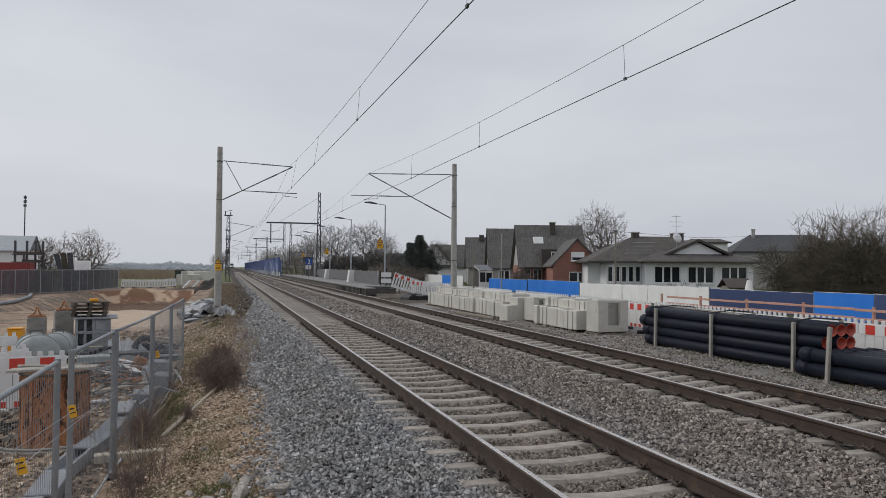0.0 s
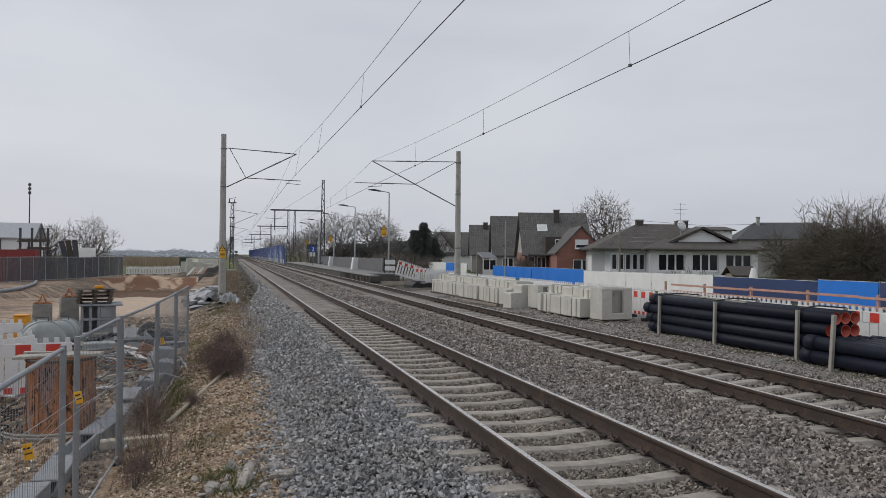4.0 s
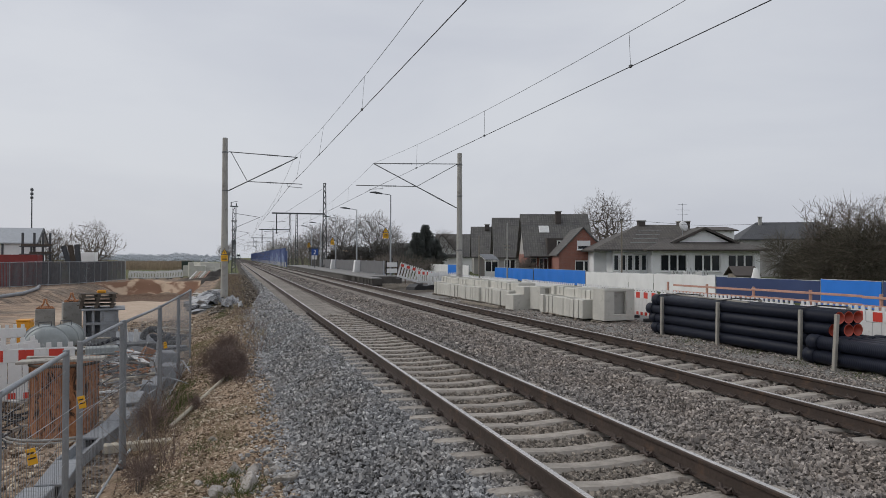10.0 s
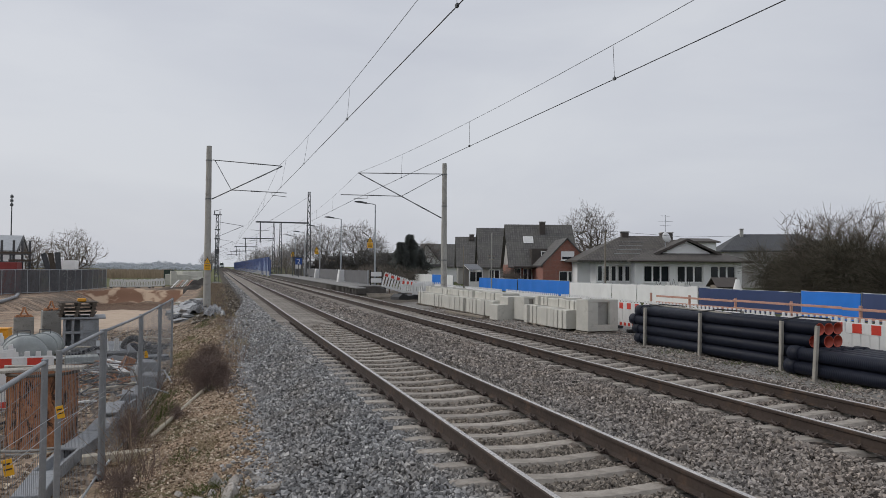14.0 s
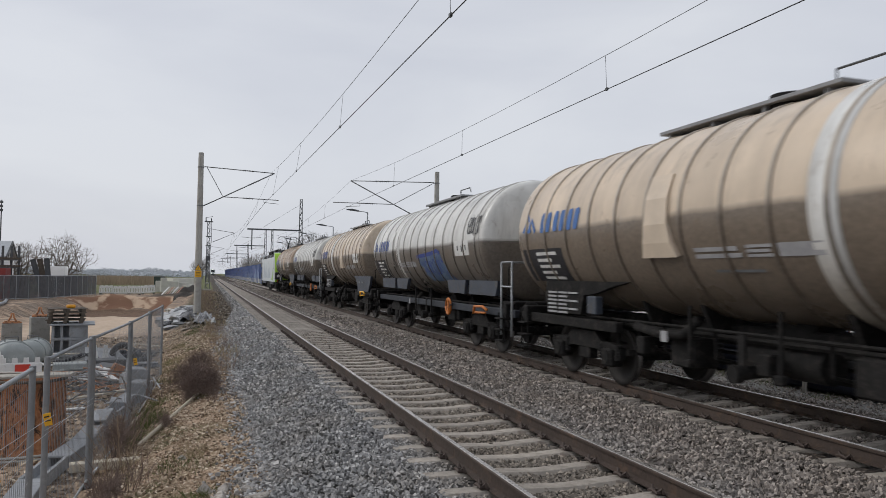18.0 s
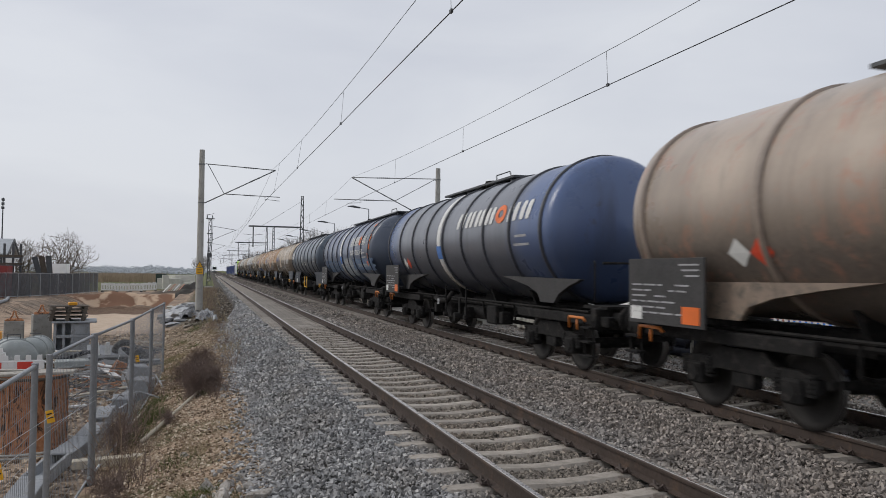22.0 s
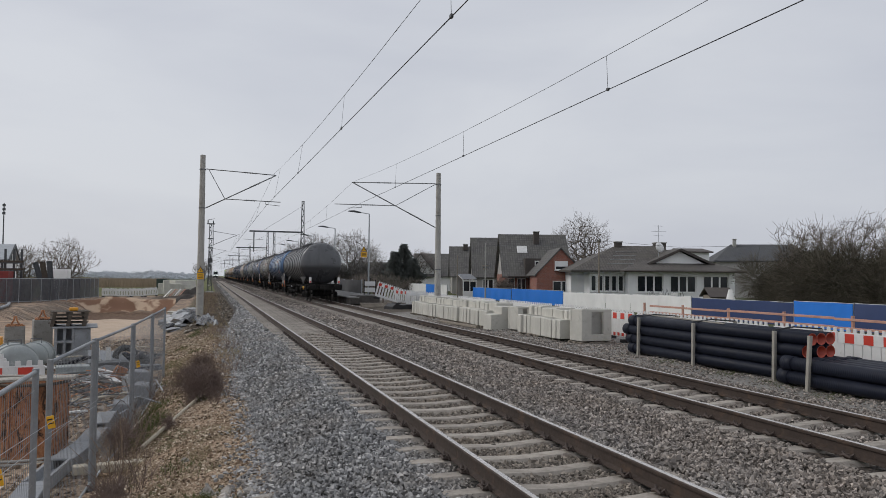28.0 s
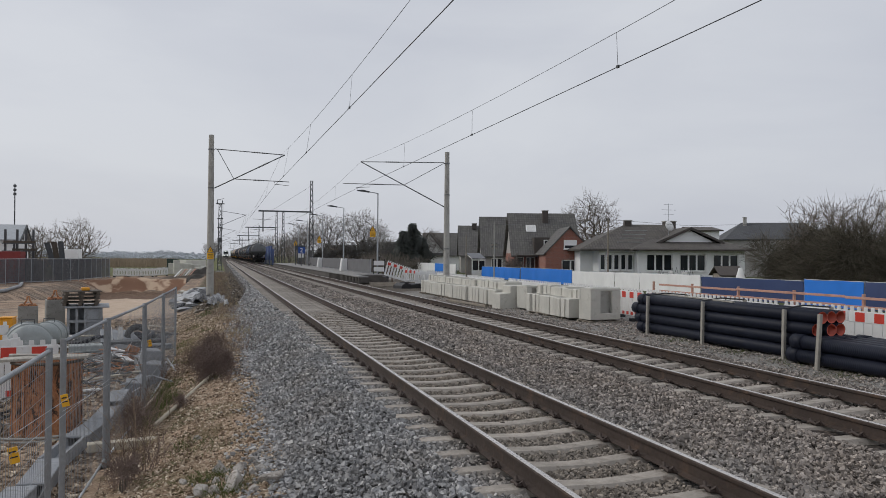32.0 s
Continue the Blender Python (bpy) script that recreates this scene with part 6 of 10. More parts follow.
PLANK = plain("reddish_plank", (0.50, 0.275, 0.205), 0.8, var=0.22, scale=3, fine=40, bump=0.15, stain=(0.42, 0.33, 0.26))


def pallet(x0, x1, y0, y1, z, label="low grey wooden pallet under concrete blocks"):
    t = thing("pallet", label, "pallet", pose((x0 + x1) / 2, (y0 + y1) / 2, z), group="pallets under the blocks")
    w, d = (x1 - x0) / 2, (y1 - y0) / 2
    for k in (-1, 0, 1):
        part("runner", Geo().box((-w, k * (d - 0.06) - 0.05, -0.1), (w, k * (d - 0.06) + 0.05, 0.03), 0.005), TIMBER, t)
    for k in range(4):
        x = -w + 0.08 + (2 * w - 0.16) * k / 3
        part("board", Geo().box((x - 0.06, -d, 0.032), (x + 0.06, d, 0.055), 0.004), TIMBER, t)
    return t


def step_block(h, w):
    """L-shaped concrete element: a low foot towards the track and a taller back."""
    return Geo().prism([(-0.62, 0.0), (0.62, 0.0), (0.62, h), (-0.12, h), (-0.16, h - 0.03), (-0.16, h * 0.68), (-0.60, h * 0.66), (-0.62, h * 0.64)], "y", -w / 2 + 0.006, w / 2 - 0.006)


rb = random.Random(5)
row = [(8.55, 41.2 - 0.352 * k, False) for k in range(35)] + [(8.75, 26.05 - 0.292 * k, True) for k in range(12)]
me_far = [step_block(h, 0.34).mesh("element", BLOCK) for h in (0.95, 0.98, 1.0)]
me_near = [step_block(h, 0.284).mesh("element", BLOCK) for h in (0.96, 0.98, 1.01)]
for i, (x, yy, near) in enumerate(row):
    b = tagged(new("concrete_element", (me_near if near else me_far)[rb.randrange(3)]), "pale L-shaped concrete element standing on a pallet", "concrete block", group="row of concrete elements")
    b.matrix_basis = pose(x + rb.uniform(-0.035, 0.035) + (0.1 if i // 4 % 3 == 0 else 0), yy, -0.27, 0, 0, rb.uniform(-0.9, 0.9))
for y0 in np.arange(29.0, 41.0, 1.33):
    pallet(7.95, 9.2, y0 - 0.55, y0 + 0.6, -0.33)
for y0 in (23.9, 25.4):
    pallet(8.15, 9.4, y0 - 0.7, y0 + 0.7, -0.33)


def hollow_block(x, y, w, d, h, rz, label):
    t = thing("concrete_shaft", label, "concrete block", pose(x, y, -0.27, 0, 0, rz), group="concrete shafts")
    g = Geo()
    # thick walls round an open side window
    g.box((-w, -d + 0.1, 0.0), (-w + 0.1, d - 0.1, h), 0.01)
    g.box((w - 0.1, -d + 0.1, 0.0), (w, d - 0.1, h), 0.01)
    g.box((-w, d - 0.1, 0.0), (w, d, h), 0.01)
    g.box((-w, -d, 0.0), (w, -d + 0.1, h * 0.2), 0.01)
    g.box((-w, -d, h * 0.92), (w, -d + 0.1, h), 0.01)
    g.box((-w, -d, h * 0.2), (-w * 0.35, -d + 0.1, h * 0.92), 0.0)
    g.box((w * 0.45, -d, h * 0.2), (w, -d + 0.1, h * 0.92), 0.0)
    part("shell", g, BLOCK, t, "pale cast concrete shell")
    part("inner_wall", Geo().box((-w * 0.5, -d + 0.18, h * 0.1), (w * 0.6, -d + 0.24, h * 0.95)), CONCRETE, t, "darker inner face")
    return t


hollow_block(8.98, 22.05, 0.6, 0.35, 1.05, 6, "pale concrete shaft element with a square opening")
hollow_block(8.75, 27.4, 0.36, 0.35, 0.92, 12, "pale concrete shaft element with an opening")
b = tagged(new("concrete_element", step_block(0.98, 0.9).mesh("element", BLOCK)), "pale L-shaped concrete element standing alone on gravel", "concrete block", group="row of concrete elements")
b.matrix_basis = pose(8.3, 28.35, -0.36, 0, 0, 0)
pallet(8.35, 9.6, 21.6, 22.5, -0.36)
tagged(part("timber_beam", Geo().box((-0.06, -2.2, 0), (0.06, 2.2, 0.1), 0.01), TIMBER, None, at=pose(7.45, 31.5, -0.36, 0, 0, 4)), "long dark timber beam lying on gravel", "beam")

# ---------------- plastic pipes ----------------
m = Mat("black_corrugated_plastic")
wv = m.n.new("ShaderNodeTexWave")
wv.wave_type, wv.bands_direction = "BANDS", "Y"
wv.inputs["Scale"].default_value = 7.5
m.l.new(m.co, wv.inputs["Vector"])
pn = m.noise(3, 5, 0.6)
m.bump(wv.outputs["Fac"], 0.16, 0.008)
PIPE = m.done(m.ramp(pn, [(0.3, (0.006, 0.008, 0.016)), (0.7, (0.012, 0.015, 0.027))]), m.ramp(pn, [(0.3, 0.45), (0.7, 0.6)]), spec=0.2)
PIPE_IN = plain("red_pipe_lining", (0.52, 0.085, 0.045), 0.45, var=0.15, scale=4)


def pipe(x, z, y0, y1, r, red):
    t = thing("drain_pipe", "black ribbed plastic drain pipe with red lining" if red else "black ribbed plastic drain pipe", "pipe", pose(x, 0, z), group="stack of drain pipes")
    part("shell", Geo().lathe([(r - 0.012, y0), (r, y0 + 0.01), (r, y1 - 0.01), (r - 0.012, y1)], 28, "y"), PIPE, t)
    part("lining", Geo().lathe([(r - 0.012, y1), (r - 0.03, y1), (r - 0.03, y0), (r - 0.012, y0)], 28, "y"), PIPE_IN if red else PIPE, t, "red inner wall" if red else "black inner wall")
    part("collar", Geo().lathe([(r, y1 - 0.3), (r + 0.022, y1 - 0.29), (r + 0.022, y1 - 0.03), (r, y1 - 0.02)], 28, "y"), PIPE, t)
    return t


PR = 0.138
for lev, (xs, red) in enumerate(((np.arange(8.49, 9.47, 0.285), True), (np.arange(8.51, 9.47, 0.285), True), (np.arange(8.49, 9.47, 0.285), True), (np.arange(8.51, 9.47, 0.285), True))):
    for i, x in enumerate(xs[:3 if lev > 1 else 4]):
        zz = -0.32 + PR + lev * 0.262
        y0 = 12.12 - 0.03 * lev + 0.05 * ((i * 7 + lev) % 3)
        pipe(x, zz, y0, 18.75 + 0.14 * ((i + lev) % 3), PR, red)
for lev, xs in ((0, [8.2, 8.49, 8.78, 9.07, 9.36]), (1, [8.2, 8.49, 8.78, 9.07, 9.36])):
    for i, x in enumerate(xs):
        pipe(x - 0.02, -0.32 + PR + lev * 0.278, 5.2, 12.45 + 0.1 * (1 - lev) if i == 0 else 11.95, PR, False)


def stake(x, y, h, lean, label="weathered timber stake holding the pipe stack"):
    t = thing("stake", label, "post", pose(x, y, -0.4, 0, lean, 0), group="stakes of the pipe stack")
    part("post", Geo().box((-0.036, -0.04, 0), (0.036, 0.04, h), 0.008), TIMBER_N, t)
    return t


for xx, yy, ln in ((8.29, 18.1, 1), (8.29, 15.64, 1), (8.29, 12.87, 1), (7.98, 11.63, 4)):
    stake(xx, yy, 1.12, ln)
for yy in (18.1, 15.64, 12.87, 10.7):
    stake(9.6, yy, 1.15, -1)
for ya in (18.1, 15.64, 12.87):
    tagged(part("strap", Geo().tube([(8.29, ya, 0.74), (8.9, ya + 0.05, 0.80), (9.6, ya, 0.75)], 0.018, 5), BLACK), "thin dark strap over the pipes", "strap", "straps over the pipe stack")
tagged(part("lath", Geo().box((-0.03, -2.2, 0), (0.03, 2.2, 0.03)), TIMBER_N, None, at=pose(8.8, 16.9, 0.745, 0, 0, -8)), "thin wooden lath lying on the pipes", "lath")

# ---------------- barriers ----------------
def beacon_barrier(x, y, rz, zg, striped, label, L=2.0, h=1.0, tilt=0.0, group="site barriers"):
    """A site barrier: top board, slatted white grille and feet."""
    t = thing("barrier", label, "barrier", pose(x, y, zg, 0, tilt, rz), group=group)
    z = h - 0.25
    b = part("top_board", Geo().box((-L / 2, -0.025, z), (L / 2, 0.025, h), 0.008), WHITE, t, "white board with red fields" if striped else "white board")
    if striped:
        for k in range(4):
            a = -L / 2 + 0.06 + k * L / 4
            for s in (-1, 1):
                part("red_field", Geo().box((a, s * 0.0275 - 0.002, z + 0.02), (a + L / 8, s * 0.0275 + 0.002, h - 0.02)), RED, b)
    n = 9
    for k in range(n):
        a = -L / 2 + 0.05 + (L - 0.1) * k / (n - 1)
        wd = 0.112 if striped is True else 0.065
        part("slat", Geo().box((a - wd, -0.018, 0.3), (a + wd, 0.018, z), 0.004), WHITE, t)
    lr = part("lower_rail", Geo().box((-L / 2, -0.022, 0.16), (L / 2, 0.022, 0.31), 0.006), WHITE, t)
    for k in range(7 if striped is True else 0):
        a = -L / 2 + 0.06 + k * (L - 0.1) / 7
        for s in (-1, 1):
            part("red_field", Geo().box((a, s * 0.0245 - 0.002, 0.18), (a + L / 14, s * 0.0245 + 0.002, 0.29)), RED, lr)
    comb = [(-L / 2, h + 0.002)]
    for k in range(11):
        a = -L / 2 + 0.08 + (L - 0.16) * k / 10
        comb += [(a - 0.045, h + 0.008), (a - 0.04, h + 0.10), (a + 0.04, h + 0.10), (a + 0.045, h + 0.008)]
    part("top_comb", Geo().prism(comb + [(L / 2, h + 0.002)], "y", -0.015, 0.015), WHITE, t)
    for a in (-L / 2 + 0.18, L / 2 - 0.18):
        part("foot", Geo().box((a - 0.1, -0.38, 0.0), (a + 0.1, 0.38, 0.12), 0.02), BLACK, t, "black rubber foot")
    return t


for yy in (22.65, 20.6, 18.5, 16.4, 14.3, 12.2, 10.1, 8.0):
    beacon_barrier(10.45 + 0.06 * math.sin(yy), yy, 90, -0.36, True, "white plastic barrier with red and white board", h=1.0)
for k, yy in enumerate(np.arange(24.8, 50, 2.08)):
    beacon_barrier(10.5 + 0.08 * math.sin(k * 2.1), yy, 90 + 2 * math.sin(k), -0.36, False, "white slatted plastic barrier behind the concrete elements", h=1.0)
beacon_barrier(9.25, 53.2, 12, -0.05, "worn", "worn red and white barrier leaning over", h=1.2, tilt=16, L=2.0)
beacon_barrier(9.9, 50.6, 38, -0.2, "worn", "worn red and white barrier leaning over", h=1.0, tilt=4)
beacon_barrier(10.3, 48.6, 30, -0.25, False, "white slatted barrier beside the mast", h=1.0)
beacon_barrier(10.6, 46.9, 30, -0.3, False, "white slatted barrier beside the mast", h=1.0)
tagged(part("sheet_pile", Geo().prism([(-1.0, 0), (1.0, 0), (0.95, 0.2), (0.55, 0.36), (-0.2, 0.3), (-0.7, 0.42), (-0.97, 0.22)], "y", -0.6, 0.6), BLACK, None, at=pose(9.05, 47.9, -0.4, 0, 0, 14)), "black sheeted block beside the track", "block")
for k in range(6):
    tagged(part("timber_beam", Geo().box((-1.3, -0.1, 0), (1.3, 0.1, 0.12), 0.01), TIMBER, None, at=pose(7.9 + 0.1 * k, 50.0 + 0.45 * k, -0.38 + 0.03 * k, 0, 0, 25 - 6 * k)), "grey timber beam lying in a loose pile", "beam", "loose timber pile")

# wooden guard rail of planks
gr = thing("guard_rail", "two-plank reddish wooden guard rail on posts", "fence")
for yy in np.arange(3.0, 25.5, 2.45):
    part("post", Geo().box((13.02, yy - 0.035, -0.4), (13.09, yy + 0.035, 0.88), 0.006), PLANK, gr)
for k, ya in enumerate(np.arange(2.6, 24.6, 4.4)):
    for z0 in (0.50, 0.74):
        part("plank", Geo().box((12.985, ya + 0.004, z0 + 0.02 * (k % 2)), (13.018, ya + 4.396, z0 + 0.07 + 0.02 * (k % 2)), 0.006), PLANK, gr)

# ---------------- sheeted site fence ----------------
def tarp_mat(name, col, rough=0.5):
    m = Mat(name)
    fold = m.noise(1.3, 4, 0.55, (1.0, 0.8, 0.5), dist=0.6)
    m.bump(fold, 0.3, 0.05)
    return m.done(m.ramp(fold, [(0.3, tuple(v * 0.93 for v in col)), (0.7, tuple(min(0.9, v * 1.06) for v in col))]), rough)


TARP_W, TARP_B, TARP_N = tarp_mat("white_tarpaulin", (0.80, 0.80, 0.79)), tarp_mat("bright_blue_tarpaulin", (0.014, 0.185, 0.68)), tarp_mat("dark_blue_tarpaulin", (0.028, 0.05, 0.14))


def tarp_panel(y0, y1, mat_, label, top=0.76, x=24.0, low=-0.6):
    t = thing("fence_panel", label, "fence panel", pose(x, 0, 0), group="sheeted fence panels")
    n = max(4, int((y1 - y0) / 0.5))
    r_ = random.Random(int(y0 * 10))
    vs, fs = [], []
    for k in range(n + 1):
        yy = y0 + (y1 - y0) * k / n
        d, s = r_.uniform(-0.05, 0.05), r_.uniform(-0.03, 0.02)
        for z, e in ((low, 0.6), (low * 0.3 + top * 0.7 - 0.4, 1.0), (top * 0.6, 0.7), (top + s, 0.2)):
            vs += [(d * e - 0.012, yy, z)]
    m4 = 4
    for k in range(n):
        for j in range(m4 - 1):
            fs.append((k * m4 + j, k * m4 + j + 1, (k + 1) * m4 + j + 1, (k + 1) * m4 + j))
    off = len(vs)
    vs += [(a + 0.02, b, c) for a, b, c in vs]
    fs += [tuple(off + i for i in reversed(f)) for f in fs]
    part("tarpaulin", Geo().add(vs, fs, True), mat_, t, label.split(" on ")[0])
    for yy in (y0, y1):
        part("post", Geo().cyl((0.05, yy, -0.6), (0.05, yy, top + 0.05), 0.025, seg=8), GALV, t)
    part("top_tube", Geo().cyl((0.05, y0, top), (0.05, y1, top), 0.02, seg=6), GALV, t)
    return t


tarp_panel(64.0, 74.5, TARP_B, "bright blue tarpaulin on a site fence", 0.74)
tarp_panel(53.4, 63.9, TARP_B, "bright blue tarpaulin on a site fence", 0.78)
for k in range(5):
    a = 36.9 + k * 3.28
    tarp_panel(a, a + 3.26, TARP_W, "white tarpaulin on a site fence", 0.78 - 0.02 * k)
tarp_panel(28.9, 36.8, TARP_N, "dark blue tarpaulin on a site fence", 0.72)
tarp_panel(25.4, 28.85, TARP_B, "bright blue tarpaulin on a site fence", 0.80)
tarp_panel(17.0, 25.3, TARP_N, "dark blue tarpaulin on a site fence", 0.80)
for k, (mt, lb) in enumerate(((TARP_W, "white"), (TARP_B, "blue"), (TARP_W, "white"), (TARP_W, "white"))):
    tarp_panel(76 + k * 4.1, 80 + k * 4.1, mt, lb + " tarpaulin on a far site fence", 0.95, 21.5)

# ---------------- platform ----------------
PLAT = plain("worn_platform_paving", (0.25, 0.245, 0.235), 0.9, var=0.2, scale=1.2, fine=25, bump=0.2, stain=(0.15, 0.145, 0.14))
WOOD_S = plain("brown_stained_timber", (0.15, 0.105, 0.078), 0.85, var=0.3, scale=4, fine=40, bump=0.2, rnd=0.25)
PLAT_F = plain("sooty_platform_face", (0.11, 0.10, 0.09), 0.9, var=0.3, scale=2, fine=20, bump=0.3, stain=(0.05, 0.045, 0.04))
pf = tagged(new("platform"), "low grey railway platform with worn edge", "platform", kind="structure")
part("slab", Geo().box((SP + 1.75, 56.0, -0.35), (9.4, 136.0, 0.28), 0.02), PLAT_F, pf, "dark platform body")
for k in range(61):
    ya = 50.6 + k * 1.4
    part("edge_slab", Geo().box((SP + 1.65, ya + 0.006, 0.282), (SP + 2.35, ya + 1.394, 0.36), 0.008), PLAT, pf)
part("paving", Geo().box((SP + 2.352, 56.0, 0.282), (9.4, 136.0, 0.352), 0.005), PLAT, pf)
for k in range(24):
    ya = 50.8 + k * 0.62
    part("support", Geo().box((SP + 1.69, ya, -0.42), (SP + 1.77, ya + 0.2, 0.278), 0.01), PLAT_F, pf)

PANEL_G = plain("grey_hoarding", (0.13, 0.13, 0.133), 0.7, var=0.15, scale=1.5, fine=20)
for k, ya in enumerate(np.arange(58.3, 112.0, 4.55)):
    t = thing("hoarding_panel", "grey hoarding panel along the platform", "hoarding", pose(8.42 + 0.018 * (ya - 58), ya, 0.352), group="platform hoarding")
    part("panel", Geo().box((-0.03, 0.02, 0.08), (0.03, 4.5, 1.15), 0.006), PANEL_G, t)
    part("post", Geo().box((-0.05, -0.03, 0.0), (0.05, 0.03, 1.2), 0.004), GALV, t)
for xa, ya in ((8.75, 92.0), (8.3, 71.0)):
    t = thing("covered_sign", "sign wrapped in white sheet beside the hoarding", "sign", pose(xa, ya, 0.352), group="wrapped signs")
    part("wrapping", Geo().prism([(-0.36, 0), (0.36, 0), (0.38, 1.0), (0.3, 1.16), (-0.2, 1.18)], "y", -0.5, 0.5), WHITE, t)


def platform_lamp(x, y, h, label):
    t = thing("platform_lamp", label, "street lamp", pose(x, y, 0.352), group="platform lamps")
    part("pole", Geo().cyl((0, 0, 0), (0, 0, h), 0.075, 0.05, 10), GALV, t, "galvanised pole")
    part("arm", Geo().tube([(0, 0, h), (-0.35, 0, h + 0.06), (-0.8, 0, h + 0.1)], 0.035, 6), GALV, t)
    part("lamp_head", Geo().prism([(-1.75, h + 0.16), (-0.75, h + 0.05), (-0.72, h + 0.14), (-1.3, h + 0.26), (-1.72, h + 0.22)], "y", -0.15, 0.15), STEEL_D, t, "flat dark lantern")
    part("base_plate", Geo().box((-0.18, -0.18, 0), (0.18, 0.18, 0.03), 0.005), GALV, t)
    return t


for x, yy, h, sg in ((9.1, 58.9, 6.6, True), (9.0, 75.4, 6.4, False), (9.0, 91.5, 6.4, True), (9.0, 108.0, 6.4, False), (9.0, 121.0, 6.4, True)):
    lp = platform_lamp(x, yy, h, "galvanised platform lamp with a yellow warning sign" if sg else "galvanised platform lamp with short arm")
    if sg:
        part("sign_bracket", Geo().tube([(0, 0, 3.4), (-0.5, 0, 3.4)], 0.02, 5), GALV, lp)
        warning_sign(lp, pose(-0.42, -0.03, 3.5)).scale = (1.35, 1.0, 1.35)
t = thing("station_sign", "dark platform sign frame with white panel", "sign", pose(8.4, 112.0, 0.352))
for x in (-0.7, 0.7):
    part("post", Geo().cyl((x, 0, 0), (x, 0, 3.3), 0.06, seg=8), STEEL_D, t)
part("panel", Geo().box((-0.75, -0.08, 2.2), (0.75, 0.08, 2.95), 0.01), STEEL_D, t, "dark panel")
part("white_field", Geo().box((-0.3, -0.09, 1.1), (0.5, -0.03, 2.0)), DECAL_W, t)
t = thing("shelter", "small grey platform shelter", "shelter", pose(10.0, 117.0, 0.352))
part("roof", Geo().box((-1.4, -2.2, 2.3), (0.6, 2.2, 2.42), 0.02), GALV, t)
for yy in (-2.1, -0.7, 0.7, 2.1):
    part("post", Geo().box((0.45, yy - 0.04, 0), (0.53, yy + 0.04, 2.3)), STEEL_D, t)
    part("front_post", Geo().box((-1.3, yy - 0.04, 0), (-1.22, yy + 0.04, 2.3)), STEEL_D, t)
part("back_wall", Geo().box((0.47, -2.1, 0.3), (0.5, 2.1, 2.2)), PANEL_G, t)
t = thing("site_gate", "black and white striped site barrier at the platform end", "barrier", pose(8.95, 57.6, 0.1, 0, 0, 80))
for yy in (-0.45, 0.0, 0.45):
    part("post", Geo().box((-0.04, yy - 0.04, 0), (0.04, yy + 0.04, 1.45 + 0.25 * (yy == 0))), BLACK, t)
for z0 in (0.45, 0.95):
    part("board", Geo().box((-0.08, -0.42, z0), (-0.05, 0.42, z0 + 0.36), 0.005), WHITE, t)
t = thing("timber_screen", "brown plank screen at the platform end", "fence", pose(9.75, 58.2, -0.1, 0, 0, -6))
for k in range(5):
    part("plank", Geo().box((-0.42, -0.03, 0.25 + 0.2 * k), (0.5, 0.03, 0.43 + 0.2 * k), 0.008), WOOD_S, t)
for xx in (-0.36, 0.44):
    part("post", Geo().box((xx - 0.05, 0.035, -0.3), (xx + 0.05, 0.13, 1.3), 0.008), WOOD_S, t)

t = thing("track_number_sign", "blue platform sign with a white number", "sign", pose(7.3, 100.0, 0.352))
part("post", Geo().cyl((0, 0, 0), (0, 0, 2.6), 0.05, seg=8), STEEL_D, t)
sp = part("plate", Geo().box((-0.45, -0.05, 1.7), (0.45, -0.02, 2.6), 0.01), plain("blue_sign_sheet", (0.02, 0.07, 0.28), 0.4, var=0.1, scale=3), t, "blue sign plate")
cu = bpy.data.curves.new("figure", "FONT")
cu.body, cu.size, cu.align_x = "2", 0.85, "CENTER"
tmp = new("figure", cu)
me = bpy.data.meshes.new_from_object(tmp.evaluated_get(bpy.context.evaluated_depsgraph_get()))
bpy.data.objects.remove(tmp)
for v in me.vertices:
    v.co = (v.co.x, -0.054, 1.86 + v.co.y)
me.materials.clear()
me.materials.append(DECAL_W)
part("figure", me, None, sp, "white figure")

# ---------------- building site beside the railway ----------------
m = Mat("flaking_rust")
fl1, fl2 = m.noise(9, 6, 0.75, (1, 1, 0.35), dist=0.6), m.noise(2.5, 5, 0.65, (1, 1, 0.3))
rc = m.ramp(m.noise(26, 4, 0.7, (1, 1, 0.6)), [(0.3, (0.26, 0.105, 0.048)), (0.55, (0.46, 0.21, 0.10)), (0.8, (0.60, 0.37, 0.22))])
rc = m.mix(m.ramp(fl1, [(0.53, 0.0), (0.60, 0.95)]), rc, (0.035, 0.026, 0.022))
rc = m.mix(m.ramp(fl2, [(0.55, 0.0), (0.72, 0.8)]), rc, (0.06, 0.042, 0.034))
m.bump(fl1, 0.5, 0.02)
RUST = m.done(rc, 0.88)
TUBE_G = plain("dull_galvanised_tube", (0.27, 0.285, 0.30), 0.5, metal=0.35, var=0.2, scale=5, fine=30, bump=0.05)
MORTAR = plain("grey_mortar_drum", (0.30, 0.325, 0.32), 0.6, var=0.25, scale=2.5, fine=20, bump=0.15, stain=(0.42, 0.43, 0.42), stain_at=0.62)
CUBE = plain("stained_concrete_cube", (0.29, 0.285, 0.265), 0.9, var=0.25, scale=2.5, fine=25, bump=0.3, stain=(0.15, 0.14, 0.12))
SHEET_G = plain("grey_cable_duct", (0.265, 0.28, 0.298), 0.6, var=0.2, scale=2, fine=25, stain=(0.17, 0.165, 0.155))
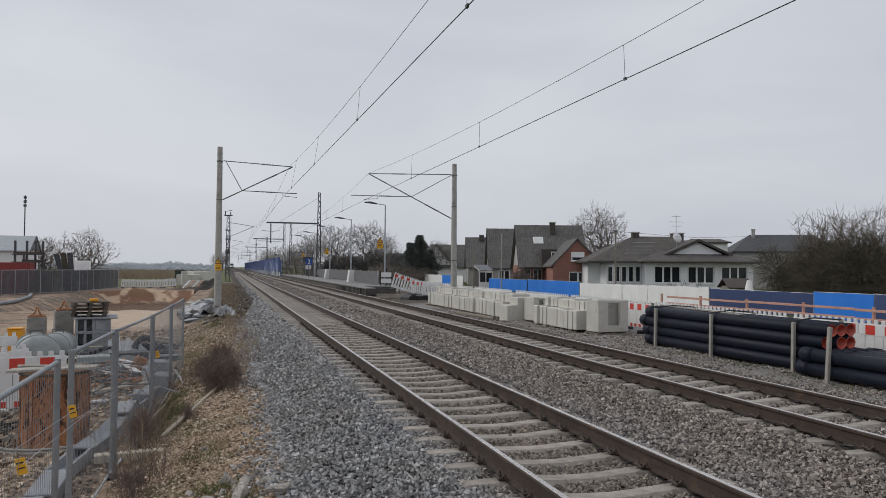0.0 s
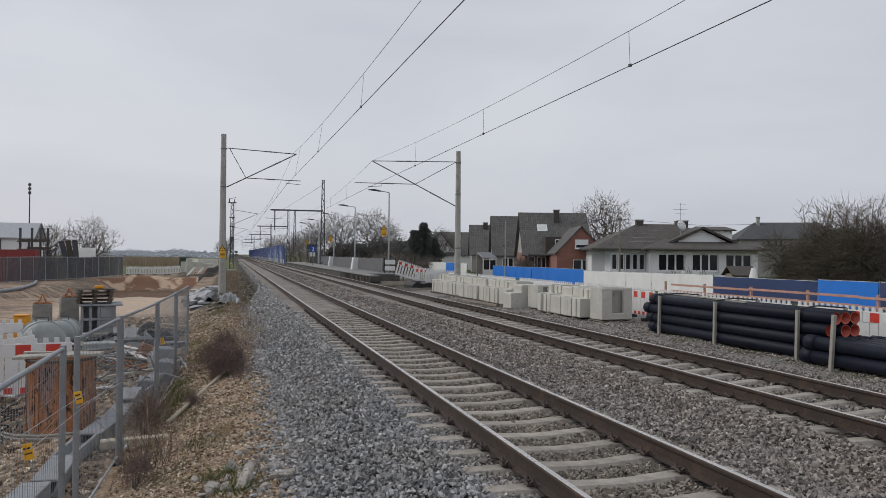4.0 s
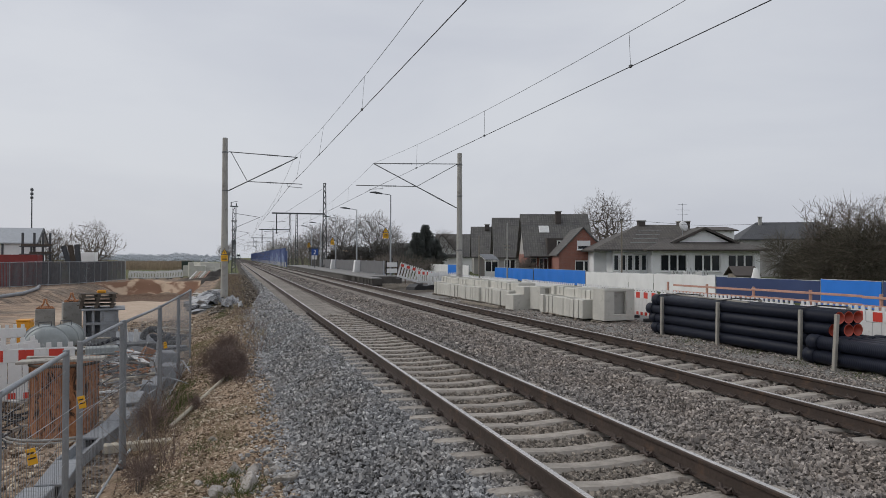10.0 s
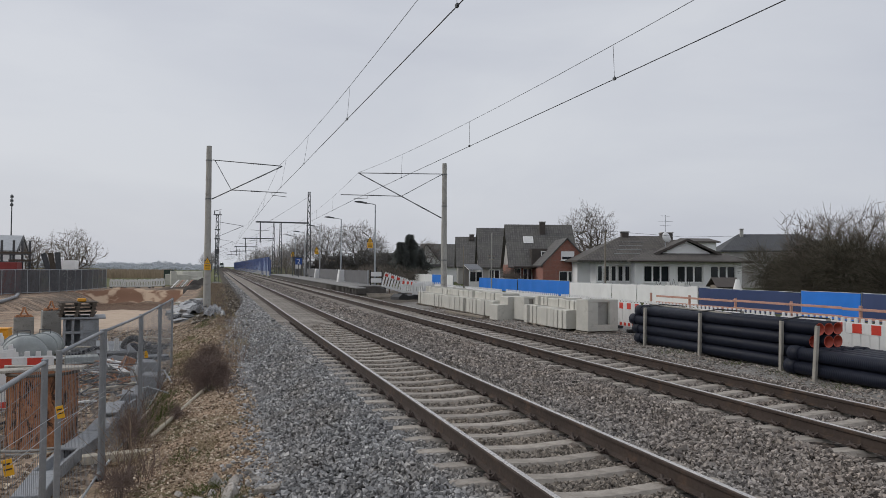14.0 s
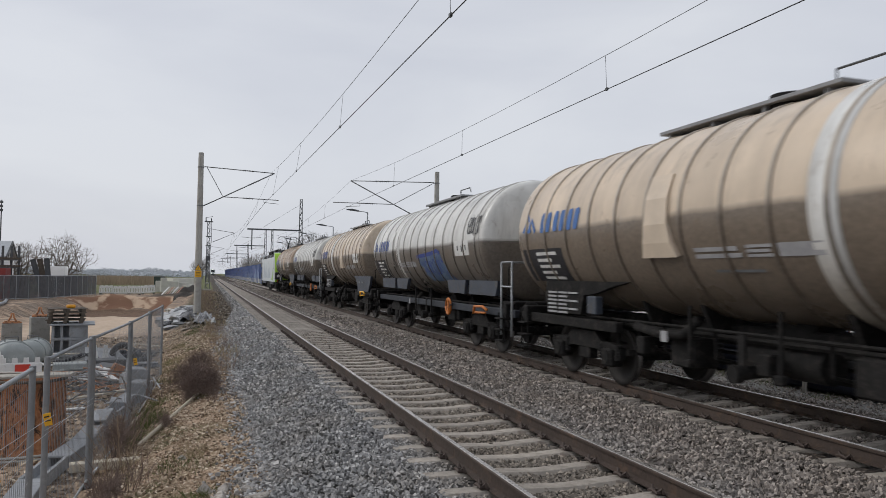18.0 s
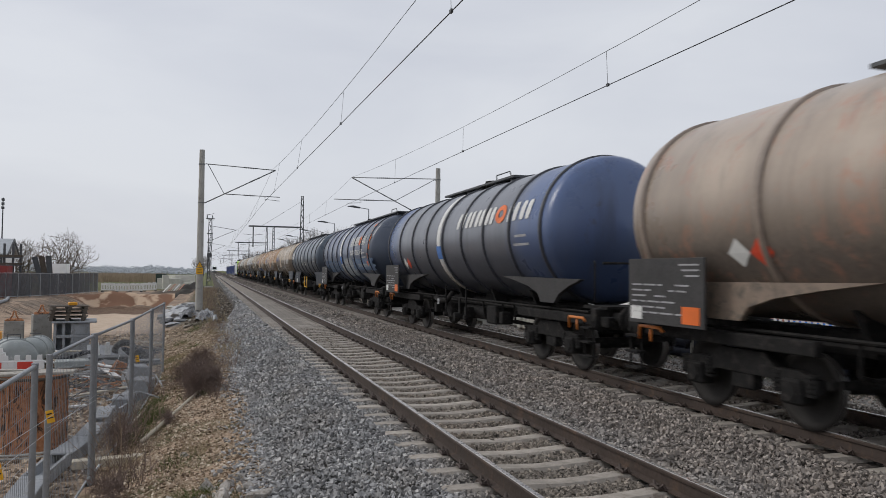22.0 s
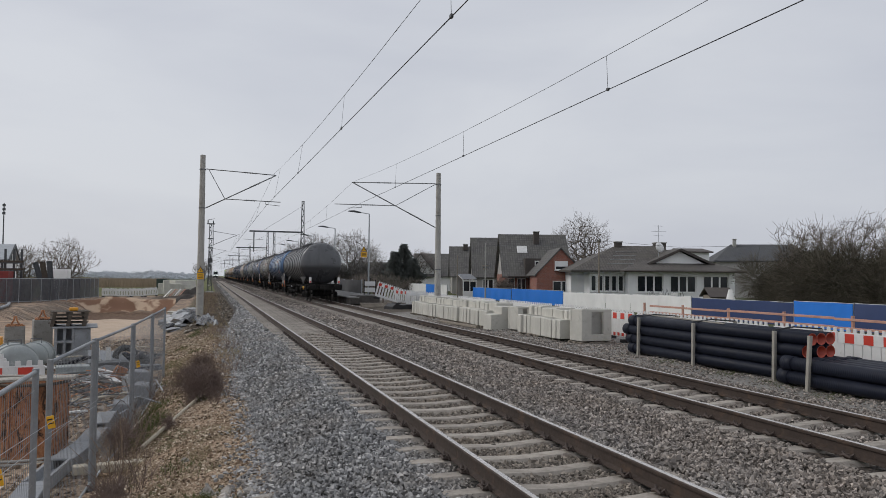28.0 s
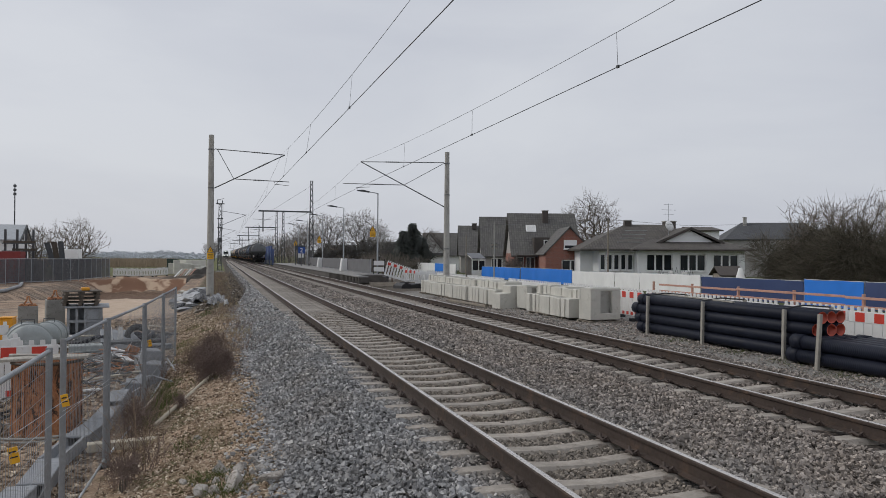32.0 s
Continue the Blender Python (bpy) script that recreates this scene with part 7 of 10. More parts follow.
MESH_D = plain("dark_privacy_mesh", (0.15, 0.155, 0.165), 0.9, var=0.25, scale=2, fine=60, bump=0.2)
PLASTIC_K = plain("black_plastic_film", (0.018, 0.018, 0.02), 0.28, var=0.3, scale=2, fine=12, bump=0.5, dist=0.05)
SOIL = plain("black_wet_soil", (0.032, 0.027, 0.023), 0.95, var=0.4, scale=3, fine=12, bump=0.8, dist=0.06)
PLASTIC_W = plain("pale_plastic_film", (0.40, 0.41, 0.42), 0.45, var=0.45, scale=2, fine=12, bump=0.5, dist=0.05)
WOOD_D = plain("dark_wet_timber", (0.10, 0.08, 0.062), 0.85, var=0.3, scale=4, fine=40, bump=0.3, rnd=0.3)
WOOD_P = plain("silvered_board", (0.40, 0.375, 0.33), 0.85, var=0.3, scale=5, fine=40, bump=0.3, stain=(0.2, 0.17, 0.14), stain_at=0.58)
WOOD_L = plain("pale_sawn_timber", (0.47, 0.42, 0.33), 0.8, var=0.2, scale=4, fine=40, bump=0.2, rnd=0.2)
SITE_O = plain("orange_yellow_paint", (0.75, 0.33, 0.02), 0.5, var=0.15, scale=3)


def gz_at(x, y):
    return float(ground_z(x, y))


# wire-mesh site fence along the slope
def fence_panel(y0, y1, x0, x1, top, label, mids=()):
    t = thing("site_fence_panel", label, "fence", group="mesh site fence")
    a, b = Vector((x0, y0, 0)), Vector((x1, y1, 0))
    z0 = -1.0
    for f in (0.0, 1.0, *mids):
        p = a.lerp(b, f)
        part("post", Geo().cyl((p.x, p.y, z0 - 0.12), (p.x, p.y, top + 0.03), 0.03 if f in (0.0, 1.0) else 0.022, seg=10), TUBE_G, t, "galvanised tube")
    part("top_tube", Geo().tube([(x0, y0, top), (x1, y1, top)], 0.022, 8), TUBE_G, t)
    part("bottom_tube", Geo().tube([(x0, y0, z0 + 0.05), (x1, y1, z0 + 0.05)], 0.018, 6), GALV, t)
    g = Geo()
    n = int((b - a).length / 0.075)
    for k in range(1, n):
        p = a.lerp(b, k / n)
        g.tube([(p.x, p.y, z0 + 0.05), (p.x, p.y, top)], 0.0022, 3)
    for k in range(1, 9):
        zz = z0 + 0.05 + (top - z0) * k / 9
        g.tube([(x0, y0, zz), (x1, y1, zz)], 0.0022, 3)
    part("wire_mesh", g, TUBE_G, t, "thin welded wire mesh")
    for f in (0.0, 1.0):
        p = a.lerp(b, f)
        part("foot", Geo().box((p.x - 0.11, p.y - 0.34, z0 - 0.2), (p.x + 0.11, p.y + 0.34, z0 - 0.06), 0.03), CONCRETE, t, "concrete foot")
    return t


panels = [(4.1, 7.5, -4.80, -4.86, (0.36,)), (8.25, 10.75, -4.88, -4.82, ()), (10.85, 13.9, -4.80, -4.63, ()), (13.98, 17.3, -4.62, -4.55, ()), (17.4, 20.7, -4.54, -4.47, ())]
for i, (y0, y1, x0, x1, md) in enumerate(panels):
    fence_panel(y0, y1, x0, x1, 0.92, "galvanised wire-mesh site fence panel on concrete feet", md)
for yy, xx, zz in ((8.1, -4.84, 0.29), (6.2, -4.84, 0.24), (14.6, -4.6, 0.1)):
    sg = thing("warning_tag", "small yellow warning tag on the mesh fence", "sign", pose(xx + 0.02, yy, zz, 0, -11, 8), group="fence tags")
    part("plate", Geo().box((-0.034, -0.012, 0), (0.034, -0.002, 0.125), 0.003), YELLOW, sg)
    part("bars", Geo().box((-0.026, -0.015, 0.045), (0.026, -0.0125, 0.055)).box((-0.026, -0.015, 0.085), (0.02, -0.0125, 0.097)), BLACK, sg)
g = Geo()
for ya, yb, za, zb in ((5.9, 8.2, 0.50, 0.38), (6.1, 10.8, 0.34, 0.12), (7.8, 10.8, 0.30, 0.05), (11.0, 13.8, -0.2, 0.4), (14.2, 17.2, -0.3, 0.4)):
    g.tube([(-4.80, ya, za), (-4.78, yb, zb)], 0.0028, 4)
tagged(part("brace_wire", g, GALV), "thin slanting brace wires on the fence", "wire", kind="stuff")

# rusty casing drum
dr = thing("rusty_drum", "tall rusty steel casing drum with flaking paint", "drum", pose(-6.03, 13.3, -1.14))
dr.scale = (1.0, 1.0, 0.92)
part("shell", Geo().lathe([(0.50, 0.02), (0.50, 1.28), (0.52, 1.29), (0.52, 1.33), (0.47, 1.33), (0.47, 0.02)], 36), RUST, dr, "rusty shell with black patches")
for k in range(9):
    a = k * 0.7
    part("bar", Geo().cyl((0.512 * math.cos(a), 0.512 * math.sin(a), 0.0), (0.512 * math.cos(a), 0.512 * math.sin(a), 1.28), 0.014, seg=5), RUST, dr)
part("rim", Geo().lathe([(0.50, 1.30), (0.535, 1.30), (0.535, 1.345), (0.50, 1.345)], 36), WOOD_D, dr, "dark battered rim")
g = Geo()
for rr_, zz in ((0.78, 0.03), (0.76, 0.08)):
    g.tube([(rr_ * math.cos(k * math.pi / 14), rr_ * 0.95 * math.sin(k * math.pi / 14), zz) for k in range(29)], 0.02, 6)
tagged(part("hose_ring", g, CONCRETE, None, at=pose(-6.1, 13.25, -1.1)), "pale hose coiled on the ground round the drum", "hose")

tagged(part("plank", Geo().box((-0.66, -0.13, 0), (0.66, 0.13, 0.045), 0.008), WOOD_P, None, at=pose(-6.02, 13.05, 0.125, 2, -2, -7)), "weathered pale board lying across the drum", "board")
tagged(part("plank", Geo().box((-0.5, -0.07, 0), (0.5, 0.07, 0.04), 0.008), WOOD_P, None, at=pose(-6.12, 13.45, 0.118, 0, 3, 10)), "weathered pale board lying across the drum", "board")
# black cables in loose loops beside the drum
qc = random.Random(44)
for k in range(9):
    cx_, cy_, r_ = -6.9 + qc.uniform(-0.55, 0.35), 12.9 + qc.uniform(-0.7, 1.2), qc.uniform(0.2, 0.42)
    z_ = gz_at(cx_, cy_) + 0.03
    pts = [(cx_ + r_ * math.cos(i * 0.5 + k) * (1 + 0.2 * math.sin(i + k)), cy_ + r_ * math.sin(i * 0.5 + k), z_ + 0.02 + 0.22 * abs(math.sin(i * 0.37 + k))) for i in range(16)]
    tagged(part("cable", Geo().tube(pts, 0.014, 6), BLACK), "loose loop of black cable on the site ground", "cable", "loose cables")

# two mixing drums, lying, with dished ends
def lying_drum(x, y, rz, r, L, label):
    t = thing("mixing_drum", label, "drum", pose(x, y, gz_at(x, y) + r + 0.03, 0, 0, rz), group="grey drums")
    prof = [(0.0, -L / 2), (r * 0.6, -L / 2 + 0.05), (r * 0.92, -L / 2 + 0.16), (r, -L / 2 + 0.3), (r, L / 2 - 0.45), (r * 0.55, L / 2), (r * 0.5, L / 2 + 0.12), (0, L / 2 + 0.12)]
    part("shell", Geo().lathe(prof, 32, "y"), MORTAR, t, "dull grey shell")
    for yy in (-L / 2 + 0.34, L / 2 - 0.5):
        part("ring", Geo().lathe([(r, yy - 0.03), (r + 0.025, yy - 0.03), (r + 0.025, yy + 0.03), (r, yy + 0.03)], 32, "y"), MORTAR, t)
    part("flange", Geo().cyl((0, L / 2 + 0.12, 0), (0, L / 2 + 0.2, 0), r * 0.34, seg=20), STEEL_D, t)
    for s in (-1, 1):
        part("leg", Geo().box((-r * 0.7, s * L * 0.25 - 0.06, -r - 0.06), (r * 0.7, s * L * 0.25 + 0.06, -r * 0.75), 0.02), STEEL_D, t)
    part("handle", Geo().tube([(-0.15, -0.1, r - 0.02), (-0.15, -0.1, r + 0.1), (0.15, -0.1, r + 0.1), (0.15, -0.1, r - 0.02)], 0.015, 5), STEEL_D, t)
    return t


lying_drum(-8.25, 21.9, 18, 0.55, 1.5, "big grey steel mixing drum lying on its side")
lying_drum(-8.2, 24.4, -6, 0.43, 1.4, "big grey steel mixing drum lying on its side")
t = thing("tool_box", "orange steel tool box with dark lid", "box", pose(-9.66, 25.7, gz_at(-9.66, 25.7)))
part("body", Geo().box((-0.2, -0.25, 0), (0.2, 0.25, 0.9), 0.03), SITE_O, t)
part("lid", Geo().box((-0.21, -0.265, 0.902), (0.21, 0.265, 0.95), 0.02), SITE_O, t)
for k, (cx, cy, h_) in enumerate(((-10.0, 29.8, 1.06), (-9.35, 31.0, 1.22))):
    t = thing("ballast_cube", "stained concrete cube with rusty lifting hook", "concrete block", pose(cx, cy, gz_at(cx, cy), 0, 0, 12 + k * 5), group="concrete cubes")
    part("block", Geo().box((-0.32, -0.32, 0), (0.32, 0.32, h_), 0.03), CUBE, t)
    part("hook", Geo().tube([(-0.16, 0, h_), (-0.05, 0, h_ + 0.2), (-0.03, 0, h_ + 0.34), (0.03, 0, h_ + 0.34), (0.05, 0, h_ + 0.2), (0.16, 0, h_)], 0.032, 6), RUST, t)
    part("wedge", Geo().box((-0.3, -0.3, h_ + 0.002), (0.3, -0.22, h_ + 0.05), 0.01).box((-0.25, -0.08, h_ + 0.002), (0.25, 0.08, h_ + 0.08), 0.015), RUST, t)
# beam stack with pallets on top
t = thing("beam_stack", "stack of grey steel beams and concrete sections", "stack", pose(-8.0, 29.2, gz_at(-8.1, 29.2), 0, 0, 8))
for k in range(2):
    z0 = 0.02 + k * 0.5
    part("flange", Geo().box((-0.58, -0.9, z0), (0.58, 0.9, z0 + 0.09)), SHEET_G, t)
    for x in (-0.53, -0.26, 0.01):
        part("web", Geo().box((x - 0.045, -0.88, z0 + 0.092), (x + 0.045, 0.88, z0 + 0.498)), SHEET_G, t)
    part("side", Geo().box((0.06, -0.88, z0 + 0.092), (0.56, 0.88, z0 + 0.498), 0.01), SHEET_G, t)
part("top_plate", Geo().box((-0.64, -0.95, 1.03), (0.78, 0.95, 1.08), 0.005), SHEET_G, t)
part("back_plate", Geo().box((-0.48, -0.5, 0.12), (-0.04, -0.46, 1.01), 0.005), SHEET_G, t, "grey back plate")
for k in range(4):
    pl = thing("pallet", "dark worn wooden pallet on the beam stack", "pallet", pose(-8.15, 29.2, gz_at(-8.1, 29.2) + 1.085 + k * 0.132, 0, 0, 6 + 3 * k), group="stacked pallets")
    for j in (-1, 0, 1):
        part("runner", Geo().box((j * 0.5 - 0.06, -0.6, 0), (j * 0.5 + 0.06, 0.6, 0.1), 0.005), WOOD_D, pl)
    for j in range(6):
        part("board", Geo().box((-0.62, -0.6 + j * 0.205, 0.102), (0.62, -0.46 + j * 0.205, 0.128), 0.004), WOOD_D, pl)
tagged(part("yellow_case", Geo().box((-0.14, -0.12, 0), (0.14, 0.12, 0.12), 0.03), SITE_O, None, at=pose(-8.0, 29.1, gz_at(-8.1, 29.2) + 1.612, 0, 0, 20)), "yellow plastic case on the pallets", "case")

# cable duct sections in a line behind the fence
for k in range(9):
    y0 = 8.9 + k * 1.16
    x0 = -5.55 + 0.085 * k + 0.03 * math.sin(k * 2.2)
    t = thing("cable_duct", "grey concrete cable duct section lying along the fence", "cable duct", pose(x0, y0, gz_at(x0, y0) + 0.02, 2 * math.sin(k * 3.1), 3 * math.sin(k * 2.3), -4 + 5 * math.sin(k * 1.7)), group="cable duct line")
    part("trough", Geo().prism([(-0.155, 0), (0.155, 0), (0.155, 0.17), (0.11, 0.17), (0.09, 0.045), (-0.09, 0.045), (-0.11, 0.17), (-0.155, 0.17)], "y", -0.55, 0.55), SHEET_G, t)
    if k % 4 != 2:
        part("cover", Geo().box((-0.165, -0.55, 0.173), (0.165, 0.55, 0.21), 0.01), SHEET_G, t, "grey duct cover")
for k, (px_, py_, rz_, h_) in enumerate(((-4.95, 18.6, 12, 0.62), (-4.75, 17.6, -8, 0.45), (-5.1, 19.4, 20, 0.35), (-5.0, 16.2, 5, 0.3))):
    tagged(part("concrete_slab", Geo().box((-0.2, -0.3, 0), (0.2, 0.3, h_), 0.02), SHEET_G, None, at=pose(px_, py_, gz_at(px_, py_) - 0.02, 0, 6, rz_)), "pale broken concrete slab by the fence", "slab", "broken slabs")
rb2 = random.Random(9)
# rods, wires and boards in a heap
heap = thing("scrap_heap", "tangled heap of rods, wires and boards", "scrap heap", pose(-6.5, 18.2, gz_at(-6.5, 18.2)), kind="")
for k in range(110):
    a = rb2.uniform(0, 6.28)
    ln = rb2.uniform(0.5, 1.6)
    p = Vector((rb2.gauss(0, 0.8), rb2.gauss(0, 1.5), rb2.uniform(0.03, 0.42)))
    d = Vector((math.cos(a), math.sin(a), rb2.uniform(-0.15, 0.3))) * ln / 2
    mid = p + Vector((0, 0, rb2.uniform(0, 0.2)))
    part("rod", Geo().tube([p - d, mid, p + d], rb2.uniform(0.008, 0.02), 5), (RUST, STEEL_D, GALV, WOOD_D)[k % 4], heap)
for k in range(30):
    x_, y_ = rb2.uniform(-8.6, -5.4), rb2.uniform(15.5, 28.5)
    tagged(part("board", Geo().box((-0.09, -rb2.uniform(0.5, 1.0), 0), (0.09, rb2.uniform(0.5, 1.0), 0.035), 0.004), (WOOD_L, WHITE, WOOD_D)[k % 3], None,
                at=pose(x_, y_, gz_at(x_, y_) + 0.03 + 0.02 * k % 0.3, rb2.uniform(-6, 6), rb2.uniform(-8, 8), rb2.uniform(0, 180))), "loose weathered board lying on the site ground", "board", "loose boards")
for k in range(10):
    x_, y_ = rb2.uniform(-7.0, -5.2), rb2.uniform(19.5, 29)
    tagged(part("steel_tube", Geo().cyl((0, -0.9, 0.06), (0, 0.9, 0.06), 0.05, seg=10), (STEEL_D, PIPE, GALV)[k % 3], None,
                at=pose(x_, y_, gz_at(x_, y_), 0, 0, rb2.uniform(20, 160))), "loose dark tube lying on the site ground", "tube", "loose tubes")
for k, (x_, y_, r_, rz_) in enumerate(((-6.3, 26.0, 0.45, 20), (-5.7, 25.2, 0.38, 70), (-6.9, 24.6, 0.5, 140))):
    g = Geo().tube([(r_ * math.cos(i * 0.42), r_ * 0.8 * math.sin(i * 0.42), 0.08 + 0.02 * i) for i in range(14)] + [(r_ * 1.9, -0.1, 0.1), (r_ * 3.2, 0.1, 0.08)], 0.07, 8)
    tagged(part("black_hose", g, PIPE, None, at=pose(x_, y_, gz_at(x_, y_), 0, 0, rz_)), "bent black ribbed hose lying on the site", "hose", "black hoses")
for k, (x_, y_, w_, l_, rx_, rz_, mt) in enumerate(((-6.4, 25.0, 0.5, 0.9, 14, 10, SHEET_G), (-7.2, 26.6, 0.6, 1.1, 6, -12, STEEL_D), (-5.9, 23.8, 0.4, 0.7, 22, 35, SHEET_G), (-7.4, 22.2, 0.5, 0.9, -8, 60, MORTAR), (-6.2, 21.6, 0.35, 0.8, 10, -30, STEEL_D), (-8.6, 26.2, 0.6, 1.0, 4, 25, MORTAR))):
    tagged(part("steel_plate", Geo().box((-w_, -l_, 0), (w_, l_, 0.05), 0.01), mt, None, at=pose(x_, y_, gz_at(x_, y_) + 0.16, rx_, 4, rz_)), "grey plate lying askew on the site ground", "plate", "loose plates")
for k, (x_, y_, rx_, ry_) in enumerate(((-5.75, 24.2, 70, 15), (-6.05, 24.9, 12, 4), (-5.35, 25.4, 8, -6))):
    ty = thing("old_tyre", "worn black rubber tyre lying on the site", "tyre", pose(x_, y_, gz_at(x_, y_) + (0.36 if rx_ > 50 else 0.12), rx_, ry_, 30 * k), group="old tyres")
    part("rubber", Geo().lathe([(0.2, -0.08), (0.3, -0.1), (0.36, -0.08), (0.375, 0.0), (0.36, 0.08), (0.3, 0.1), (0.2, 0.08), (0.19, 0.0), (0.2, -0.08)], 24), BLACK, ty)
tagged(part("formwork", Geo().box((-0.16, -0.03, 0), (0.16, 0.03, 0.6), 0.01), RUST, None, at=pose(-5.75, 20.6, gz_at(-5.75, 20.6), 18, 25, 30)), "rusty leaning formwork plate", "plate")
for k in range(2):
    tagged(part("crate", Geo().box((-0.42, -0.3, 0), (0.42, 0.3, 0.4), 0.02), (MORTAR, STEEL_D)[k], None, at=pose(-6.9 + 0.9 * k, 22.4 + 0.8 * k, gz_at(-6.9, 22.4), 0, 0, 12)), "grey crate standing on the site", "crate", "crates")
beacon_barrier(-8.1, 16.9, 4, -1.16, False, "white slatted barrier leaning behind the drum", h=1.1, tilt=-9)
beacon_barrier(-7.25, 15.2, 6, -1.0, True, "low worn barrier with red and white board behind the drum", h=1.1)
beacon_barrier(-9.7, 21.8, 8, -1.1, False, "white slatted barrier standing on the site", h=1.0)
beacon_barrier(-9.6, 18.9, 15, -1.1, True, "worn barrier with red and white board", h=0.9)
for k in range(2):
    t = thing("white_trestle", "small white plastic trestle leg", "trestle", pose(-6.45 + 0.28 * k, 23.6 + 0.1 * k, gz_at(-6.4, 23.6), 0, 0, 10), group="trestles")
    part("leg", Geo().prism([(-0.12, 0), (-0.06, 0), (0.0, 0.4), (0.06, 0), (0.12, 0), (0.05, 0.75), (-0.05, 0.75)], "y", -0.03, 0.03), WHITE, t)

# verge: rocks, stick, weeds
def rock_mesh(size, seed):
    """A broken stone: the hull of random corners, with its edges worn off."""
    bm = bmesh.new()
    q = np.random.RandomState(900 + seed)
    for _ in range(11):
        d = q.normal(0, 1, 3)
        d /= np.abs(d).max() ** 0.8 * np.linalg.norm(d) ** 0.2
        bm.verts.new(Vector(d * np.array([1.35, 1.0, 0.8]) * q.uniform(0.8, 1.05) * size))
    bmesh.ops.convex_hull(bm, input=bm.verts)
    bmesh.ops.delete(bm, geom=[v for v in bm.verts if not v.link_faces], context="VERTS")
    bmesh.ops.bevel(bm, geom=list(bm.edges), offset=size * 0.07, segments=1, affect="EDGES")
    me = bpy.data.meshes.new("rock")
    bm.to_mesh(me)
    bm.free()
    me.materials.append(ROCK)
    return me


ROCK = plain("pale_rubble_rock", (0.44, 0.41, 0.37), 0.9, var=0.4, scale=7, fine=45, bump=0.7, dist=0.03, stain=(0.16, 0.135, 0.11), stain_at=0.54, rnd=0.4)
for k, (x_, y_, s_) in enumerate(((-3.29, 8.94, 0.105), (-3.16, 8.22, 0.13), (-3.1, 8.72, 0.095), (-2.81, 8.13, 0.105), (-3.5, 8.3, 0.09), (-3.36, 8.2, 0.075), (-3.24, 8.5, 0.06), (-3.36, 8.55, 0.05), (-2.9, 8.5, 0.05), (-3.0, 7.9, 0.06), (-3.6, 8.2, 0.05), (-2.95, 9.0, 0.045), (-3.0, 8.5, 0.06), (-3.7, 8.9, 0.05), (-3.6, 10.6, 0.06))):
    rk = tagged(new("rock", rock_mesh(s_, k)), "pale broken rock lying on the verge", "rock", "verge rocks")
    rk.matrix_basis = pose(x_ - 0.02, y_ - 0.42, gz_at(x_, y_ - 0.42) + s_ * 0.35, 14 * math.sin(k), 18 * math.cos(k * 2), k * 50)
tagged(part("wooden_stick", Geo().tube([(-4.28, 12.0, gz_at(-4.28, 12.0) + 0.1), (-3.42, 15.2, gz_at(-3.42, 15.2) + 0.12)], 0.032, 8, taper=0.8), WOOD_L), "long pale wooden pole lying on the slope", "pole")
tagged(part("wooden_stick", Geo().tube([(-4.7, 13.0, -0.92), (-4.45, 15.5, -0.9)], 0.03, 7), WOOD_L), "pale wooden lath lying by the fence", "pole")
tagged(part("plank", Geo().box((-0.6, -0.09, 0), (0.6, 0.09, 0.12), 0.01), WOOD_L, None, at=pose(-4.55, 11.5, -1.0, 0, 0, 8)), "pale squared timber by the fence", "plank")
DRY = plain("dry_brown_stalks", (0.33, 0.245, 0.17), 0.9, var=0.35, scale=2, bump=0.0)
STRAW = plain("straw_coloured_grass", (0.36, 0.29, 0.17), 0.9, var=0.35, scale=2, bump=0.0)
GREENG = plain("short_green_grass", (0.10, 0.12, 0.03), 0.9, var=0.35, scale=2, bump=0.0)
BRAMBLE = plain("dry_bramble", (0.20, 0.145, 0.122), 0.9, var=0.35, scale=2, bump=0.0)


def stalks(name, x, y, n, rad, h, mat_, label, seed, thick=0.004, lean=0.35, category="weeds", group="verge weeds"):
    q = np.random.RandomState(seed)
    px_ = x + q.normal(0, rad, n)
    py_ = y + q.normal(0, rad * 1.3, n)
    pz_ = ground_z(px_, py_) - 0.02
    hh = h * q.uniform(0.4, 1.05, n)
    segs = []
    for i in range(n):
        a = np.array([px_[i], py_[i], pz_[i]])
        d = np.array([q.normal(0, lean), q.normal(0, lean), 1.0])
        m_ = a + d * hh[i] * 0.55
        e = m_ + (d + np.array([q.normal(0, lean), q.normal(0, lean), -0.15])) * hh[i] * 0.45
        segs += [(a, m_, thick, thick * 0.8), (m_, e, thick * 0.8, thick * 0.3)]
        for _ in range(2):
            s0 = a + (m_ - a) * q.uniform(0.4, 1)
            segs.append((s0, s0 + np.array([q.normal(0, 0.5), q.normal(0, 0.5), 0.6]) * hh[i] * 0.28, thick * 0.6, thick * 0.3))
    return tagged(new(name, segs_mesh(name, segs, mat_, 3)), label, category, group, "stuff")



